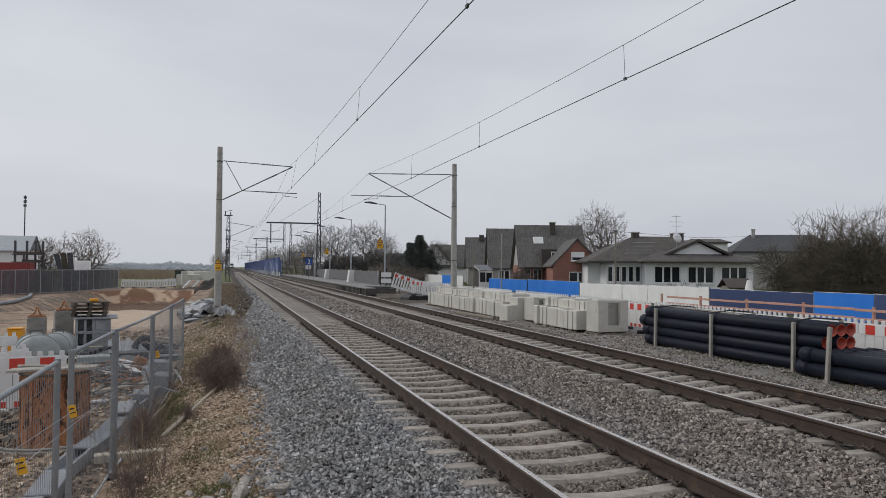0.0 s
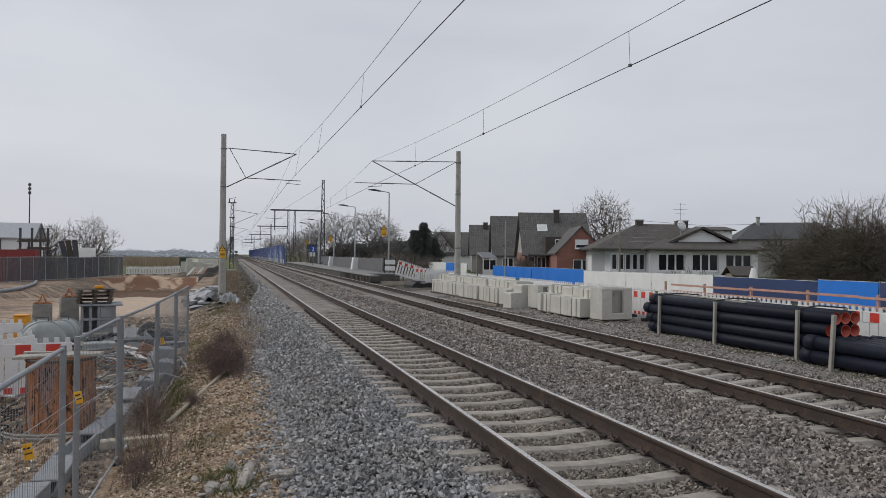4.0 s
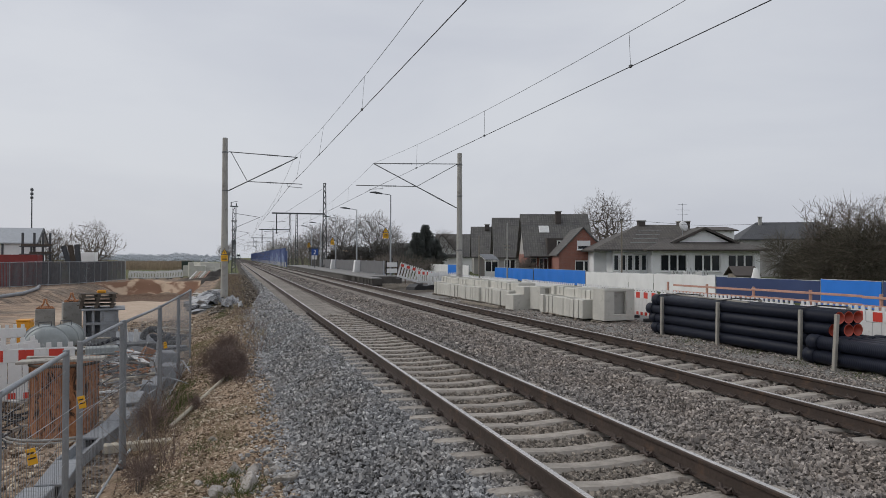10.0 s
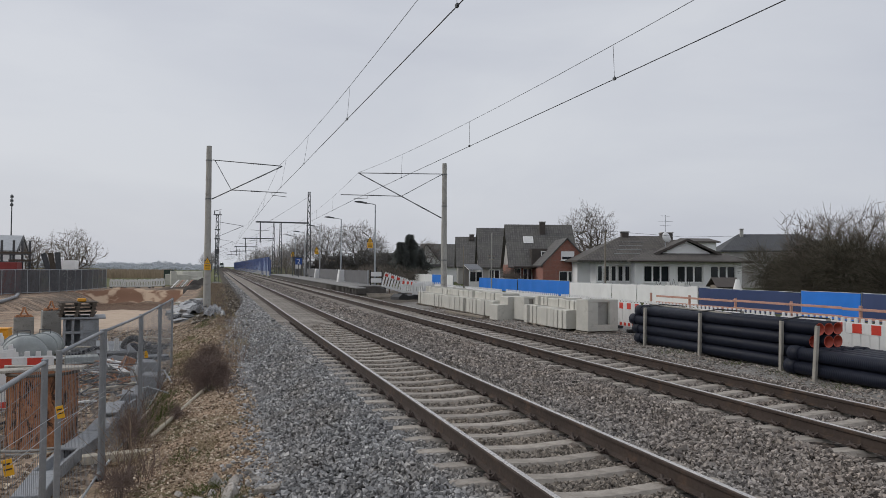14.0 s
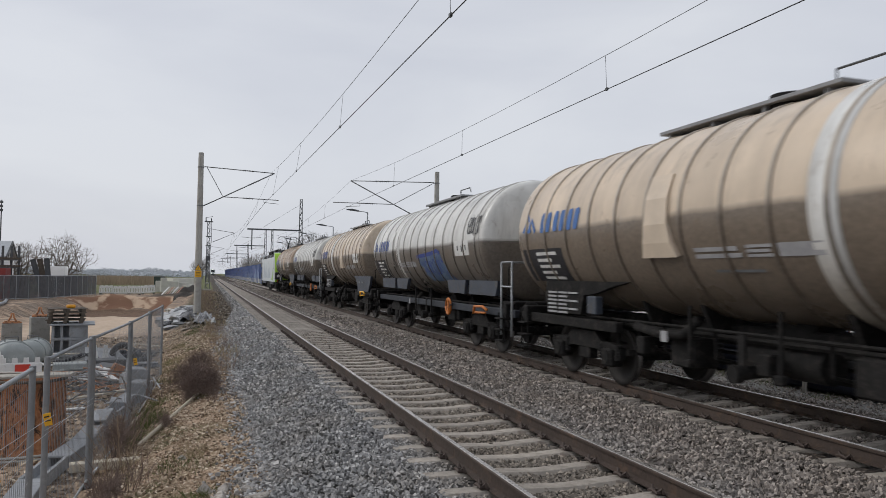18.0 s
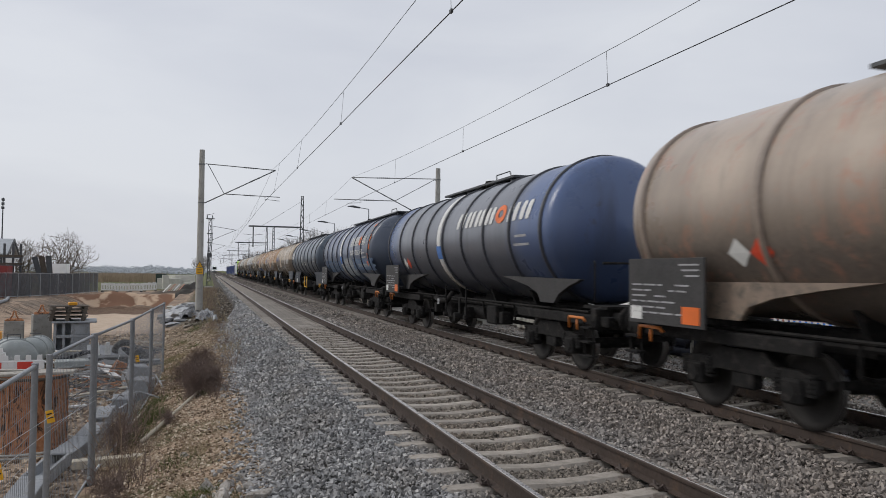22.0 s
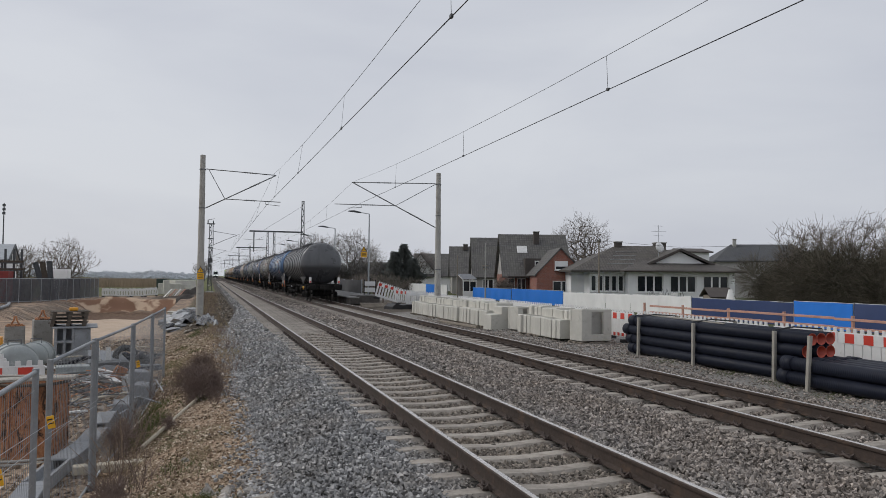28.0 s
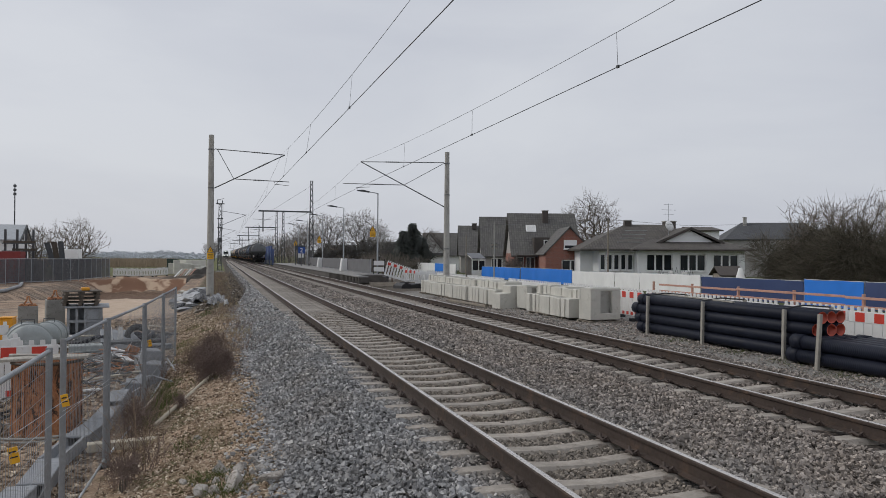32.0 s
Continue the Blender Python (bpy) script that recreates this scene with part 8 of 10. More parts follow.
# ---------------- houses ----------------
def tiles(name, col, sx=3.3, sz=3.0):
    """Roof tiles: courses and joints in relief."""
    m = Mat(name)
    w1 = m.n.new("ShaderNodeTexBrick")
    w1.inputs["Scale"].default_value = 1.0
    w1.offset = 0.0
    w1.inputs["Brick Width"].default_value, w1.inputs["Row Height"].default_value = 0.26, 0.36
    w1.inputs["Mortar Size"].default_value = 0.03
    uv = m.n.new("ShaderNodeUVMap")
    m.l.new(uv.outputs[0], w1.inputs["Vector"])
    w1.inputs["Color1"].default_value, w1.inputs["Color2"].default_value = (*[v * 0.75 for v in col], 1), (*[v * 1.25 for v in col], 1)
    w1.inputs["Mortar"].default_value = (*[v * 0.55 for v in col], 1)
    n = m.noise(0.8, 5, 0.6)
    c = m.mix(m.ramp(n, [(0.35, 0.0), (0.7, 0.5)]), w1.outputs["Color"], tuple(v * 1.3 for v in (col[0], col[1] * 1.02, col[2] * 0.9)))
    m.bump(w1.outputs["Fac"], -0.8, 0.05)
    return m.done(c, 0.8)


ROOF_G = tiles("grey_roof_tiles", (0.108, 0.103, 0.1))
PLANK_ROOF = tiles("tan_roof_tiles", (0.33, 0.24, 0.18))
ROOF_D = tiles("dark_slate_roof_tiles", (0.07, 0.072, 0.08))
ROOF_B = tiles("brown_grey_roof_tiles", (0.09, 0.081, 0.075))
m = Mat("red_brick_wall")
br = m.n.new("ShaderNodeTexBrick")
br.inputs["Scale"].default_value = 1.0
br.inputs["Brick Width"].default_value, br.inputs["Row Height"].default_value, br.inputs["Mortar Size"].default_value = 0.25, 0.083, 0.009
br.inputs["Color1"].default_value, br.inputs["Color2"].default_value, br.inputs["Mortar"].default_value = (0.34, 0.125, 0.085, 1), (0.25, 0.09, 0.065, 1), (0.30, 0.24, 0.20, 1)
uvn = m.n.new("ShaderNodeUVMap")
m.l.new(uvn.outputs[0], br.inputs["Vector"])
m.bump(br.outputs["Fac"], -0.4, 0.01)
BRICK = m.done(m.mix(m.ramp(m.noise(0.7, 5), [(0.3, 0.0), (0.7, 0.5)]), br.outputs["Color"], (0.24, 0.10, 0.075)), 0.85)
RENDER_W = plain("white_render", (0.86, 0.86, 0.845), 0.85, var=0.08, scale=0.8, fine=25, bump=0.1, stain=(0.62, 0.62, 0.60), stain_at=0.68)
RENDER_G = plain("grey_render", (0.40, 0.385, 0.365), 0.85, var=0.15, scale=0.8, fine=25, bump=0.1)
FRAME_W = plain("white_window_frame", (0.82, 0.82, 0.80), 0.5, var=0.06, scale=3, bump=0.0)
PANE = plain("dark_window_pane", (0.022, 0.026, 0.03), 0.07, var=0.3, scale=1.2, bump=0.0)
SHEET_GREY = plain("pale_grey_cloth", (0.45, 0.46, 0.45), 0.8, var=0.2, scale=3)
EAVE = plain("dark_brown_fascia", (0.075, 0.062, 0.054), 0.7, var=0.2, scale=2)


def with_uv(me):
    """Metres as texture places: along the wall and up the slope."""
    uv = me.uv_layers.new(name="metres")
    for p in me.polygons:
        n = p.normal
        if abs(n.z) > 0.98:
            ax, ay = Vector((1, 0, 0)), Vector((0, 1, 0))
        else:
            ax = Vector((-n.y, n.x, 0)).normalized()
            ay = n.cross(ax)
        for li in p.loop_indices:
            co = me.vertices[me.loops[li].vertex_index].co
            uv.data[li].uv = (co.dot(ax), co.dot(ay))
    return me


def wall_with_holes(L, H, holes, thick, mi=0):
    """A wall along x from 0 to L with real openings (x0, z0, x1, z1); its outside faces -y."""
    g = Geo()
    xs = sorted({0.0, L, *[h[0] for h in holes], *[h[2] for h in holes]})
    zs = sorted({0.0, H, *[h[1] for h in holes], *[h[3] for h in holes]})
    for a, b in zip(xs, xs[1:]):
        for c, d in zip(zs, zs[1:]):
            mx, mz = (a + b) / 2, (c + d) / 2
            if not any(h[0] < mx < h[2] and h[1] < mz < h[3] for h in holes):
                g.box((a, 0, c), (b, thick, d))
    return g


def welded(me):
    """One closed piece: shared corners joined and inner faces taken out."""
    bm = bmesh.new()
    bm.from_mesh(me)
    bmesh.ops.remove_doubles(bm, verts=bm.verts, dist=0.0005)
    seen = {}
    for f in bm.faces:
        seen.setdefault(tuple(sorted(v.index for v in f.verts)), []).append(f)
    bmesh.ops.delete(bm, geom=[f for fs in seen.values() if len(fs) > 1 for f in fs], context="FACES_ONLY")
    bm.to_mesh(me)
    bm.free()
    return me


def window(parent, x0, z0, x1, z1, y=0.1, sashes=1, blind=0.0, at=None):
    b = 0.1
    w = part("window", Geo().box((x0, y, z0), (x0 + b, y + 0.07, z1)).box((x1 - b, y, z0), (x1, y + 0.07, z1)).box((x0 + b, y, z1 - b), (x1 - b, y + 0.07, z1)).box((x0 + b, y, z0), (x1 - b, y + 0.07, z0 + b)),
             FRAME_W, parent, "white framed window", at=at)
    wd = (x1 - x0 - 2 * b) / sashes
    for k in range(sashes):
        a = x0 + b + k * wd
        part("pane", Geo().box((a + 0.03, y + 0.03, z0 + b), (a + wd - 0.03, y + 0.04, z1 - b)), PANE, w)
        if k:
            part("mullion", Geo().box((a - 0.075, y + 0.005, z0 + b), (a + 0.075, y + 0.065, z1 - b)), FRAME_W, w)
    if blind:
        part("roller_blind", Geo().box((x0 + 0.02, y - 0.03, z1 - (z1 - z0) * blind), (x1 - 0.02, y - 0.005, z1)), RENDER_W, w, "white roller shutter")
    part("sill", Geo().box((x0 - 0.06, y - 0.18, z0 - 0.06), (x1 + 0.06, y + 0.06, z0 - 0.002)), FRAME_W, w)
    return w


def gable_roof(parent, x0, x1, y0, y1, ze, zr, mat_, over=0.4, thick=0.14, along="x", label="grey tiled roof"):
    """Two tiled slopes; the ridge runs along x or y."""
    r = None
    if along == "x":
        ym = (y0 + y1) / 2
        k = (zr - ze) / (ym - y0)
        for s, ya in ((-1, y0 - over), (1, y1 + over)):
            zl = ze - k * over
            poly = [(ya, zl), (ym, zr), (ym, zr + thick * 1.2), (ya, zl + thick)]
            me = with_uv(Geo().prism(poly, "x", x0 - over, x1 + over).mesh("roof", mat_))
            r = part("roof", me, None, parent, label)
    else:
        xm = (x0 + x1) / 2
        k = (zr - ze) / (xm - x0)
        for s, xa in ((-1, x0 - over), (1, x1 + over)):
            zl = ze - k * over
            poly = [(xa, zl), (xm, zr), (xm, zr + thick * 1.2), (xa, zl + thick)]
            me = with_uv(Geo().prism(poly, "y", y0 - over, y1 + over).mesh("roof", mat_))
            r = part("roof", me, None, parent, label)
    return r


def chimney(parent, x, y, z0, z1, mat_, w=0.32):
    c = part("chimney", with_uv(Geo().box((x - w, y - w, z0), (x + w, y + w, z1)).mesh("chimney", mat_)), None, parent, "dark brick chimney")
    part("chimney_cap", Geo().box((x - w - 0.06, y - w - 0.06, z1), (x + w + 0.06, y + w + 0.06, z1 + 0.1), 0.01), CONCRETE, c)


def hip_roof(parent, x0, x1, y0, y1, ze, zr, ins, mat_, over=0.5):
    a, b, c, d = x0 - over, x1 + over, y0 - over, y1 + over
    ym = (c + d) / 2
    vs = [(a, c, ze), (b, c, ze), (b, d, ze), (a, d, ze), (a + ins, ym, zr), (b - ins, ym, zr)]
    vs += [(x, y, z - 0.16) for x, y, z in vs[:4]]
    fs = [(0, 1, 5, 4), (1, 2, 5), (2, 3, 4, 5), (3, 0, 4), (6, 7, 1, 0), (7, 8, 2, 1), (8, 9, 3, 2), (9, 6, 0, 3), (9, 8, 7, 6)]
    return part("roof", with_uv(Geo().add(vs, fs).mesh("roof", mat_)), None, parent, "brown-grey tiled hipped roof")


# white bungalow: local x along its front, -y towards the railway
bung = thing("bungalow", "white rendered bungalow with grey tiled roof and large windows", "house", pose(32.5, 57.2, -0.4, 0, 0, -16.6))
HB = 3.0
holes = [(0.75, 1.0, 3.15, 2.55), (3.75, 1.0, 6.15, 2.55), (6.75, 1.0, 9.1, 2.55)]
part("wall", welded(wall_with_holes(9.6, HB, holes, 0.3).mesh("wall", RENDER_W)), None, bung, "white rendered wall")
for h in holes:
    window(bung, *h, sashes=3)
part("wall", Geo().box((-0.002, 0.302, 0), (0.3, 8.0, HB)), RENDER_W, bung)
part("wall", Geo().box((9.3, 0.302, 0), (9.6, 8.0, HB)), RENDER_W, bung)
part("wall", Geo().box((0.3, 7.7, 0), (9.3, 8.0, HB)), RENDER_W, bung)
hip_roof(bung, -0.2, 9.8, -0.4, 8.0, HB, 4.4, 3.8, ROOF_B, 0.45)
# front gable
gz = HB + 0.7
part("gable", Geo().prism([(2.9, gz - 0.15), (7.3, gz - 0.15), (7.3, gz), (5.1, gz + 1.05), (2.9, gz)], "y", 1.35, 1.6), RENDER_W, bung, "white gable")
for s_ in (-1, 1):
    xe = 5.1 + 3.1 * s_
    me = with_uv(Geo().prism([(xe, gz - 0.18), (5.1, gz + 1.2), (5.1, gz + 1.34), (xe, gz - 0.05)], "y", 0.98, 5.2).mesh("roof", ROOF_B))
    part("roof", me, None, bung, "gable roof slope")
part("fascia", Geo().prism([(1.9, gz - 0.22), (2.15, gz - 0.22), (5.1, gz + 1.1), (8.05, gz - 0.22), (8.3, gz - 0.22), (5.1, gz + 1.3)], "y", 0.92, 0.975), EAVE, bung, "dark brown bargeboard")
part("gutter", Geo().cyl((-0.7, -0.92, HB - 0.1), (10.3, -0.92, HB - 0.1), 0.07, seg=8), EAVE, bung)
# glazed veranda wing
part("veranda_wall", Geo().box((-3.2, 1.3, 0), (0.0, 1.5, 1.0)).box((-3.2, 1.3, 2.55), (0.0, 1.5, HB - 0.05)), RENDER_W, bung)
for k in range(5):
    window(bung, -3.15 + 0.63 * k, 1.02, -3.15 + 0.63 * k + 0.59, 2.53, y=1.36)
part("side_wall", Geo().box((-3.2, 1.5, 0), (-3.0, 4.0, HB - 0.05)), RENDER_W, bung)
part("back_wall", Geo().box((-4.4, 4.0, 0), (-3.0, 8.6, HB - 0.05)), RENDER_W, bung)
hip_roof(bung, -4.5, 8.6, 1.0, 9.0, HB - 0.02, 5.4, 5.2, ROOF_B, 0.6)
for k in range(4):
    part("tile_course", Geo().box((-0.9, 0, 0), (1.5 - 0.1 * k, 0.05, 0.05)), SHEET_GREY, bung, "pale ridge tile course", at=pose(-0.6 + 0.42 * k, 1.55 + 0.72 * k, HB + 0.6 + 0.379 * k))
chimney(bung, 0.35, 5.0, 4.7, 5.72, EAVE)
chimney(bung, 4.5, 5.4, 4.4, 5.68, EAVE, 0.5)
ant = thing("roof_antenna", "tv antenna mast with satellite dish on the bungalow roof", "antenna", pose(36.45, 58.4, -0.35))
part("mast", Geo().cyl((0, 0, 3.6), (0, 0, 7.2), 0.025, seg=6), GALV, ant)
g = Geo()
for z, w in ((7.1, 0.5), (6.6, 0.8), (6.2, 0.55)):
    g.tube([(-w, 0, z), (w, 0, z)], 0.014, 4)
part("dipoles", g, GALV, ant)
part("dish", Geo().lathe([(0.0, 0.0), (0.3, 0.04), (0.5, 0.13), (0.5, 0.15), (0.3, 0.06), (0.0, 0.02)], 20, "y", at=pose(0, -0.35, 5.15, -18, 0, 10)), WHITE, ant, "pale satellite dish")

# brick house with its big roof and the small brick gable in front
bh = thing("brick_house", "red brick house with steep grey tiled roof and skylight", "house", pose(26.9, 72.6, -0.4, 0, 0, -16.6))
part("wall", with_uv(Geo().box((0, 0, 0), (7.1, 9, 2.6)).mesh("wall", BRICK)), None, bh, "red brick wall")
gable_roof(bh, 0, 7.1, 0, 9, 2.5, 7.0, ROOF_G, 0.3)
part("gable", with_uv(Geo().prism([(0.0, 2.5), (9.0, 2.5), (4.5, 6.9)], "x", 0.05, 0.3).mesh("gable", RENDER_G)), None, bh, "grey gable wall")
part("gable", with_uv(Geo().prism([(0.0, 2.5), (9.0, 2.5), (4.5, 6.9)], "x", 6.8, 7.05).mesh("gable", BRICK)), None, bh, "brick gable wall")
chimney(bh, 3.9, 3.6, 6.0, 7.35, EAVE, 0.3)
sk = part("skylight", Geo().box((-0.55, -0.55, 0), (0.55, 0.55, 0.08), 0.01), FRAME_W, bh, "pale skylight", at=pose(2.2, 2.75, 5.35, 45, 0, 0))
part("pane", Geo().box((-0.47, -0.47, 0.082), (0.47, 0.47, 0.09)), DECAL_W, sk)
part("dormer", Geo().box((2.2, -0.2, 2.5), (3.9, 2.4, 4.3)), EAVE, bh, "dark clad dormer")
window(bh, 3.2, 2.95, 3.7, 4.05, y=-0.26)
part("porch", Geo().box((0.2, -1.6, 2.25), (2.4, 0.2, 2.4)), EAVE, bh)
window(bh, 0.3, 0.9, 1.1, 2.2, y=-0.1)
window(bh, 1.3, 0.3, 2.3, 2.2, y=-0.1, sashes=2)
part("front_wing", with_uv(welded(wall_with_holes(4.8, 2.6, [(1.6, 0.75, 3.4, 1.95)], 0.3).mesh("front_wing", BRICK))), None, bh, "red brick wing", at=pose(2.5, -6.3, 0))
part("front_gable", with_uv(Geo().prism([(2.5, 2.6), (7.3, 2.6), (4.9, 5.1)], "y", -6.3, -6.0).mesh("front_gable", BRICK)), None, bh, "red brick gable")
part("wing_wall", with_uv(Geo().box((2.5, -6.0, 0), (2.8, 0, 2.6)).mesh("w", BRICK)), None, bh)
part("wing_wall", with_uv(Geo().box((7.0, -6.0, 0), (7.3, 0, 2.6)).mesh("w", BRICK)), None, bh)
gable_roof(bh, 2.5, 7.3, -6.3, 0.5, 2.6, 5.1, ROOF_G, 0.2, along="y")
window(bh, 4.1, 0.75, 5.9, 1.95, y=-6.2, sashes=2)
window(bh, 4.3, 3.0, 5.6, 3.9, y=-6.36, blind=0.6)


def plain_house(x, y, rz, w, d, ze, zr, wall_m, roof_m, label, along="x", chim=None, wins=()):
    t = thing("house", label, "house", pose(x, y, -0.5, 0, 0, rz), group="houses beyond the railway")
    part("wall", with_uv(Geo().box((0, 0, 0), (w, d, ze)).mesh("wall", wall_m)), None, t)
    gable_roof(t, 0, w, 0, d, ze, zr, roof_m, 0.35, along=along)
    if along == "x":
        for xa in (0.02, w - 0.27):
            part("gable", with_uv(Geo().prism([(0, ze), (d, ze), (d / 2, zr - 0.05)], "x", xa, xa + 0.25).mesh("gable", wall_m)), None, t)
    else:
        for ya in (0.02, d - 0.27):
            part("gable", with_uv(Geo().prism([(0, ze), (w, ze), (w / 2, zr - 0.05)], "y", ya, ya + 0.25).mesh("gable", wall_m)), None, t)
    if chim:
        chimney(t, *chim, EAVE)
    for wv_ in wins:
        window(t, *wv_, y=-0.08, sashes=2)
    return t


plain_house(28.4, 86.0, -17, 4.0, 9, 2.6, 7.4, RENDER_G, ROOF_G, "grey house with steep tiled roof", chim=None, wins=((1.0, 0.9, 2.4, 2.1),))
plain_house(28.6, 95.5, -17, 3.6, 9, 2.6, 6.6, RENDER_G, ROOF_G, "grey house with steep tiled roof and small chimney", chim=(2.0, 4.0, 6.2, 7.0))
plain_house(28.0, 112.0, -17, 9.0, 8, 2.6, 6.0, RENDER_W, ROOF_G, "long grey-roofed house behind trees")
plain_house(26.6, 112.5, -17, 4.4, 6, 3.2, 5.9, RENDER_W, ROOF_G, "small white gabled house behind trees", along="y")
hh_ = thing("house", "dark-roofed hipped house behind the hedge", "house", pose(58.0, 76.5, -0.5, 0, 0, -28), group="houses beyond the railway")
part("wall", with_uv(Geo().box((-0.6, 0, 0), (12.0, 9, 4.7)).mesh("wall", RENDER_G)), None, hh_)
hip_roof(hh_, -0.6, 12.0, 0, 9, 4.7, 6.95, 3.0, ROOF_D, 0.4)
part("chimney", Geo().box((2.1, 3.6, 6.3), (2.5, 4.0, 7.55), 0.02).box((2.05, 3.55, 7.552), (2.55, 4.05, 7.64)), CONCRETE, hh_, "slim grey chimney")
plain_house(47.6, 69.6, -16, 2.7, 6, 5.35, 5.75, RENDER_W, EAVE, "flat dark-roofed house behind the bungalow")
plain_house(16.4, 150.0, -5, 5, 7, 1.9, 3.6, RENDER_W, PLANK_ROOF, "low white house behind the platform")
plain_house(20.6, 168.0, -5, 6, 8, 2.4, 4.6, RENDER_G, ROOF_G, "grey house behind the platform")
plain_house(26.0, 140.0, -5, 8, 7, 2.6, 5.0, RENDER_W, ROOF_G, "low white house behind trees")

# poles, glazed porch and garden things before the houses
def wood_pole(x, y, z1, r, label, arms=()):
    t = thing("telephone_pole", label, "pole", pose(x, y, 0), group="garden poles")
    part("pole", Geo().cyl((0, 0, -0.6), (0, 0, z1), r, r * 0.75, 8), CONCRETE if r < 0.076 and z1 > 4.9 else TIMBER, t)
    for z, w in arms:
        part("cross_arm", Geo().box((-w, -0.04, z - 0.05), (w, 0.04, z + 0.05), 0.01), TIMBER, t)
        for s in (-1, 1):
            part("insulator", Geo().cyl((s * w * 0.8, 0, z + 0.05), (s * w * 0.8, 0, z + 0.2), 0.05, 0.03, 8), STEEL_D, t)


wood_pole(21.0, 63.1, 5.0, 0.075, "grey wooden pole with a small cross arm", ((2.9, 0.3), (2.6, 0.22)))
wood_pole(25.0, 49.4, 4.8, 0.075, "dark wooden telephone pole beside the bungalow", ((4.6, 0.14),))
wood_pole(21.3, 72.0, 4.1, 0.07, "thin grey lamp pole beside the road", ())
tagged(part("telephone_wire", Geo().tube([(25.0, 49.4, 4.7), (34.0, 52.0, 4.5), (45.0, 56.0, 5.0)], 0.012, 4).tube([(25.0, 49.4, 4.65), (23.0, 56.0, 4.5), (21.0, 63.1, 4.8)], 0.012, 4), STEEL_D), "thin telephone wires between the poles", "wire")
gp = thing("glazed_porch", "white framed glazed garden porch with lean-to roof", "porch", pose(23.4, 76.0, -0.4))
gp.scale = (0.78, 0.78, 0.78)
for xx in (0.0, 0.95, 1.9):
    part("post", Geo().box((xx - 0.06, -0.06, 0), (xx + 0.06, 0.06, 2.3)), FRAME_W, gp)
for k in range(2):
    part("pane", Geo().box((0.06 + 0.95 * k, -0.02, 0.9), (0.89 + 0.95 * k, 0.02, 2.2)), PANE, gp)
    part("lower_panel", Geo().box((0.06 + 0.95 * k, -0.03, 0), (0.89 + 0.95 * k, 0.03, 0.86)), FRAME_W, gp)
part("beam", Geo().box((-0.1, -0.08, 2.3), (2.0, 0.08, 2.42)), FRAME_W, gp)
for k in range(5):
    part("rafter", Geo().prism([(-0.15, 2.42), (2.6, 3.2), (2.6, 3.3), (-0.15, 2.52)], "x", -0.08 + 0.48 * k, 0.0 + 0.48 * k), FRAME_W, gp)
part("roof_glass", Geo().prism([(-0.2, 2.53), (2.6, 3.31), (2.6, 3.34), (-0.2, 2.56)], "x", -0.1, 2.05), PANE, gp, "dark glazed roof")
part("back_wall", Geo().box((-0.1, 2.5, 0), (2.0, 2.7, 3.2)), RENDER_G, gp)
for k, (xx, yy) in enumerate(((30.9, 51.2), (31.0, 49.6), (31.0, 47.9))):
    t = thing("garden_swing", "dark framed garden swing seat with pale canopy", "garden seat", pose(xx, yy, -0.45, 0, 0, 60 + 8 * k), group="garden seats")
    for s in (-1, 1):
        part("frame", Geo().tube([(s * 0.8, -0.4, 0), (s * 0.75, 0, 1.5), (s * 0.8, 0.4, 0)], 0.03, 6), BLACK, t)
    part("seat", Geo().box((-0.7, -0.3, 0.5), (0.7, 0.2, 0.58), 0.02), WHITE, t)
    part("backrest", Geo().box((-0.7, 0.2, 0.6), (0.7, 0.26, 1.2), 0.02), SHEET_GREY, t, "pale grey cloth backrest")
ph = thing("play_house", "small dark wooden play house with pitched roof", "play house", pose(31.5, 44.0, -0.45, 0, 0, 70))
part("wall", Geo().box((-0.9, -0.7, 0), (0.9, 0.7, 1.15)), TIMBER, ph)
part("roof", Geo().prism([(-1.25, 1.05), (0, 1.7), (1.25, 1.05), (1.2, 1.0), (0, 1.62), (-1.2, 1.0)], "y", -0.9, 0.9), EAVE, ph)
# no hole here: a black plate stands in for the shaded inside
part("opening", Geo().box((-0.35, -0.72, 0.55), (0.35, -0.7, 1.0)), BLACK, ph)
vs = [(0.5 * math.cos(a) * (1 - h * 0.7), 0.5 * math.sin(a) * (1 - h * 0.7) * (1 + 0.3 * math.sin(3 * a)), h * 1.6) for h in (0.0, 0.4, 0.75, 1.0) for a in [k * math.pi / 6 for k in range(12)]]
g = Geo().add(vs, [(r_ * 12 + i, r_ * 12 + (i + 1) % 12, r_ * 12 + 12 + (i + 1) % 12, r_ * 12 + 12 + i) for r_ in range(3) for i in range(12)] + [tuple(range(36, 48))])
tagged(part("wrapped_plant", g, TARP_W, None, at=pose(31.0, 41.9, -0.45)), "garden plant wrapped in white fleece", "wrapped plant")

# ---------------- trees and shrubs ----------------
BARK = plain("grey_brown_bark", (0.15, 0.128, 0.108), 0.9, var=0.3, scale=6, fine=40, bump=0.4)
TWIG = plain("bare_brown_twigs", (0.21, 0.18, 0.155), 0.9, var=0.25, scale=2, bump=0.0)
TWIG_N = plain("dark_grey_twigs", (0.13, 0.122, 0.118), 0.9, var=0.3, scale=1, bump=0.0)
# paler bark and twigs for far trees, distance haze put into the colour
BARK_F = plain("haze_paled_bark", (0.17, 0.158, 0.148), 0.9, var=0.3, scale=6, fine=40, bump=0.4)
TWIG_F = plain("haze_paled_twigs", (0.27, 0.25, 0.235), 0.9, var=0.25, scale=2, bump=0.0)
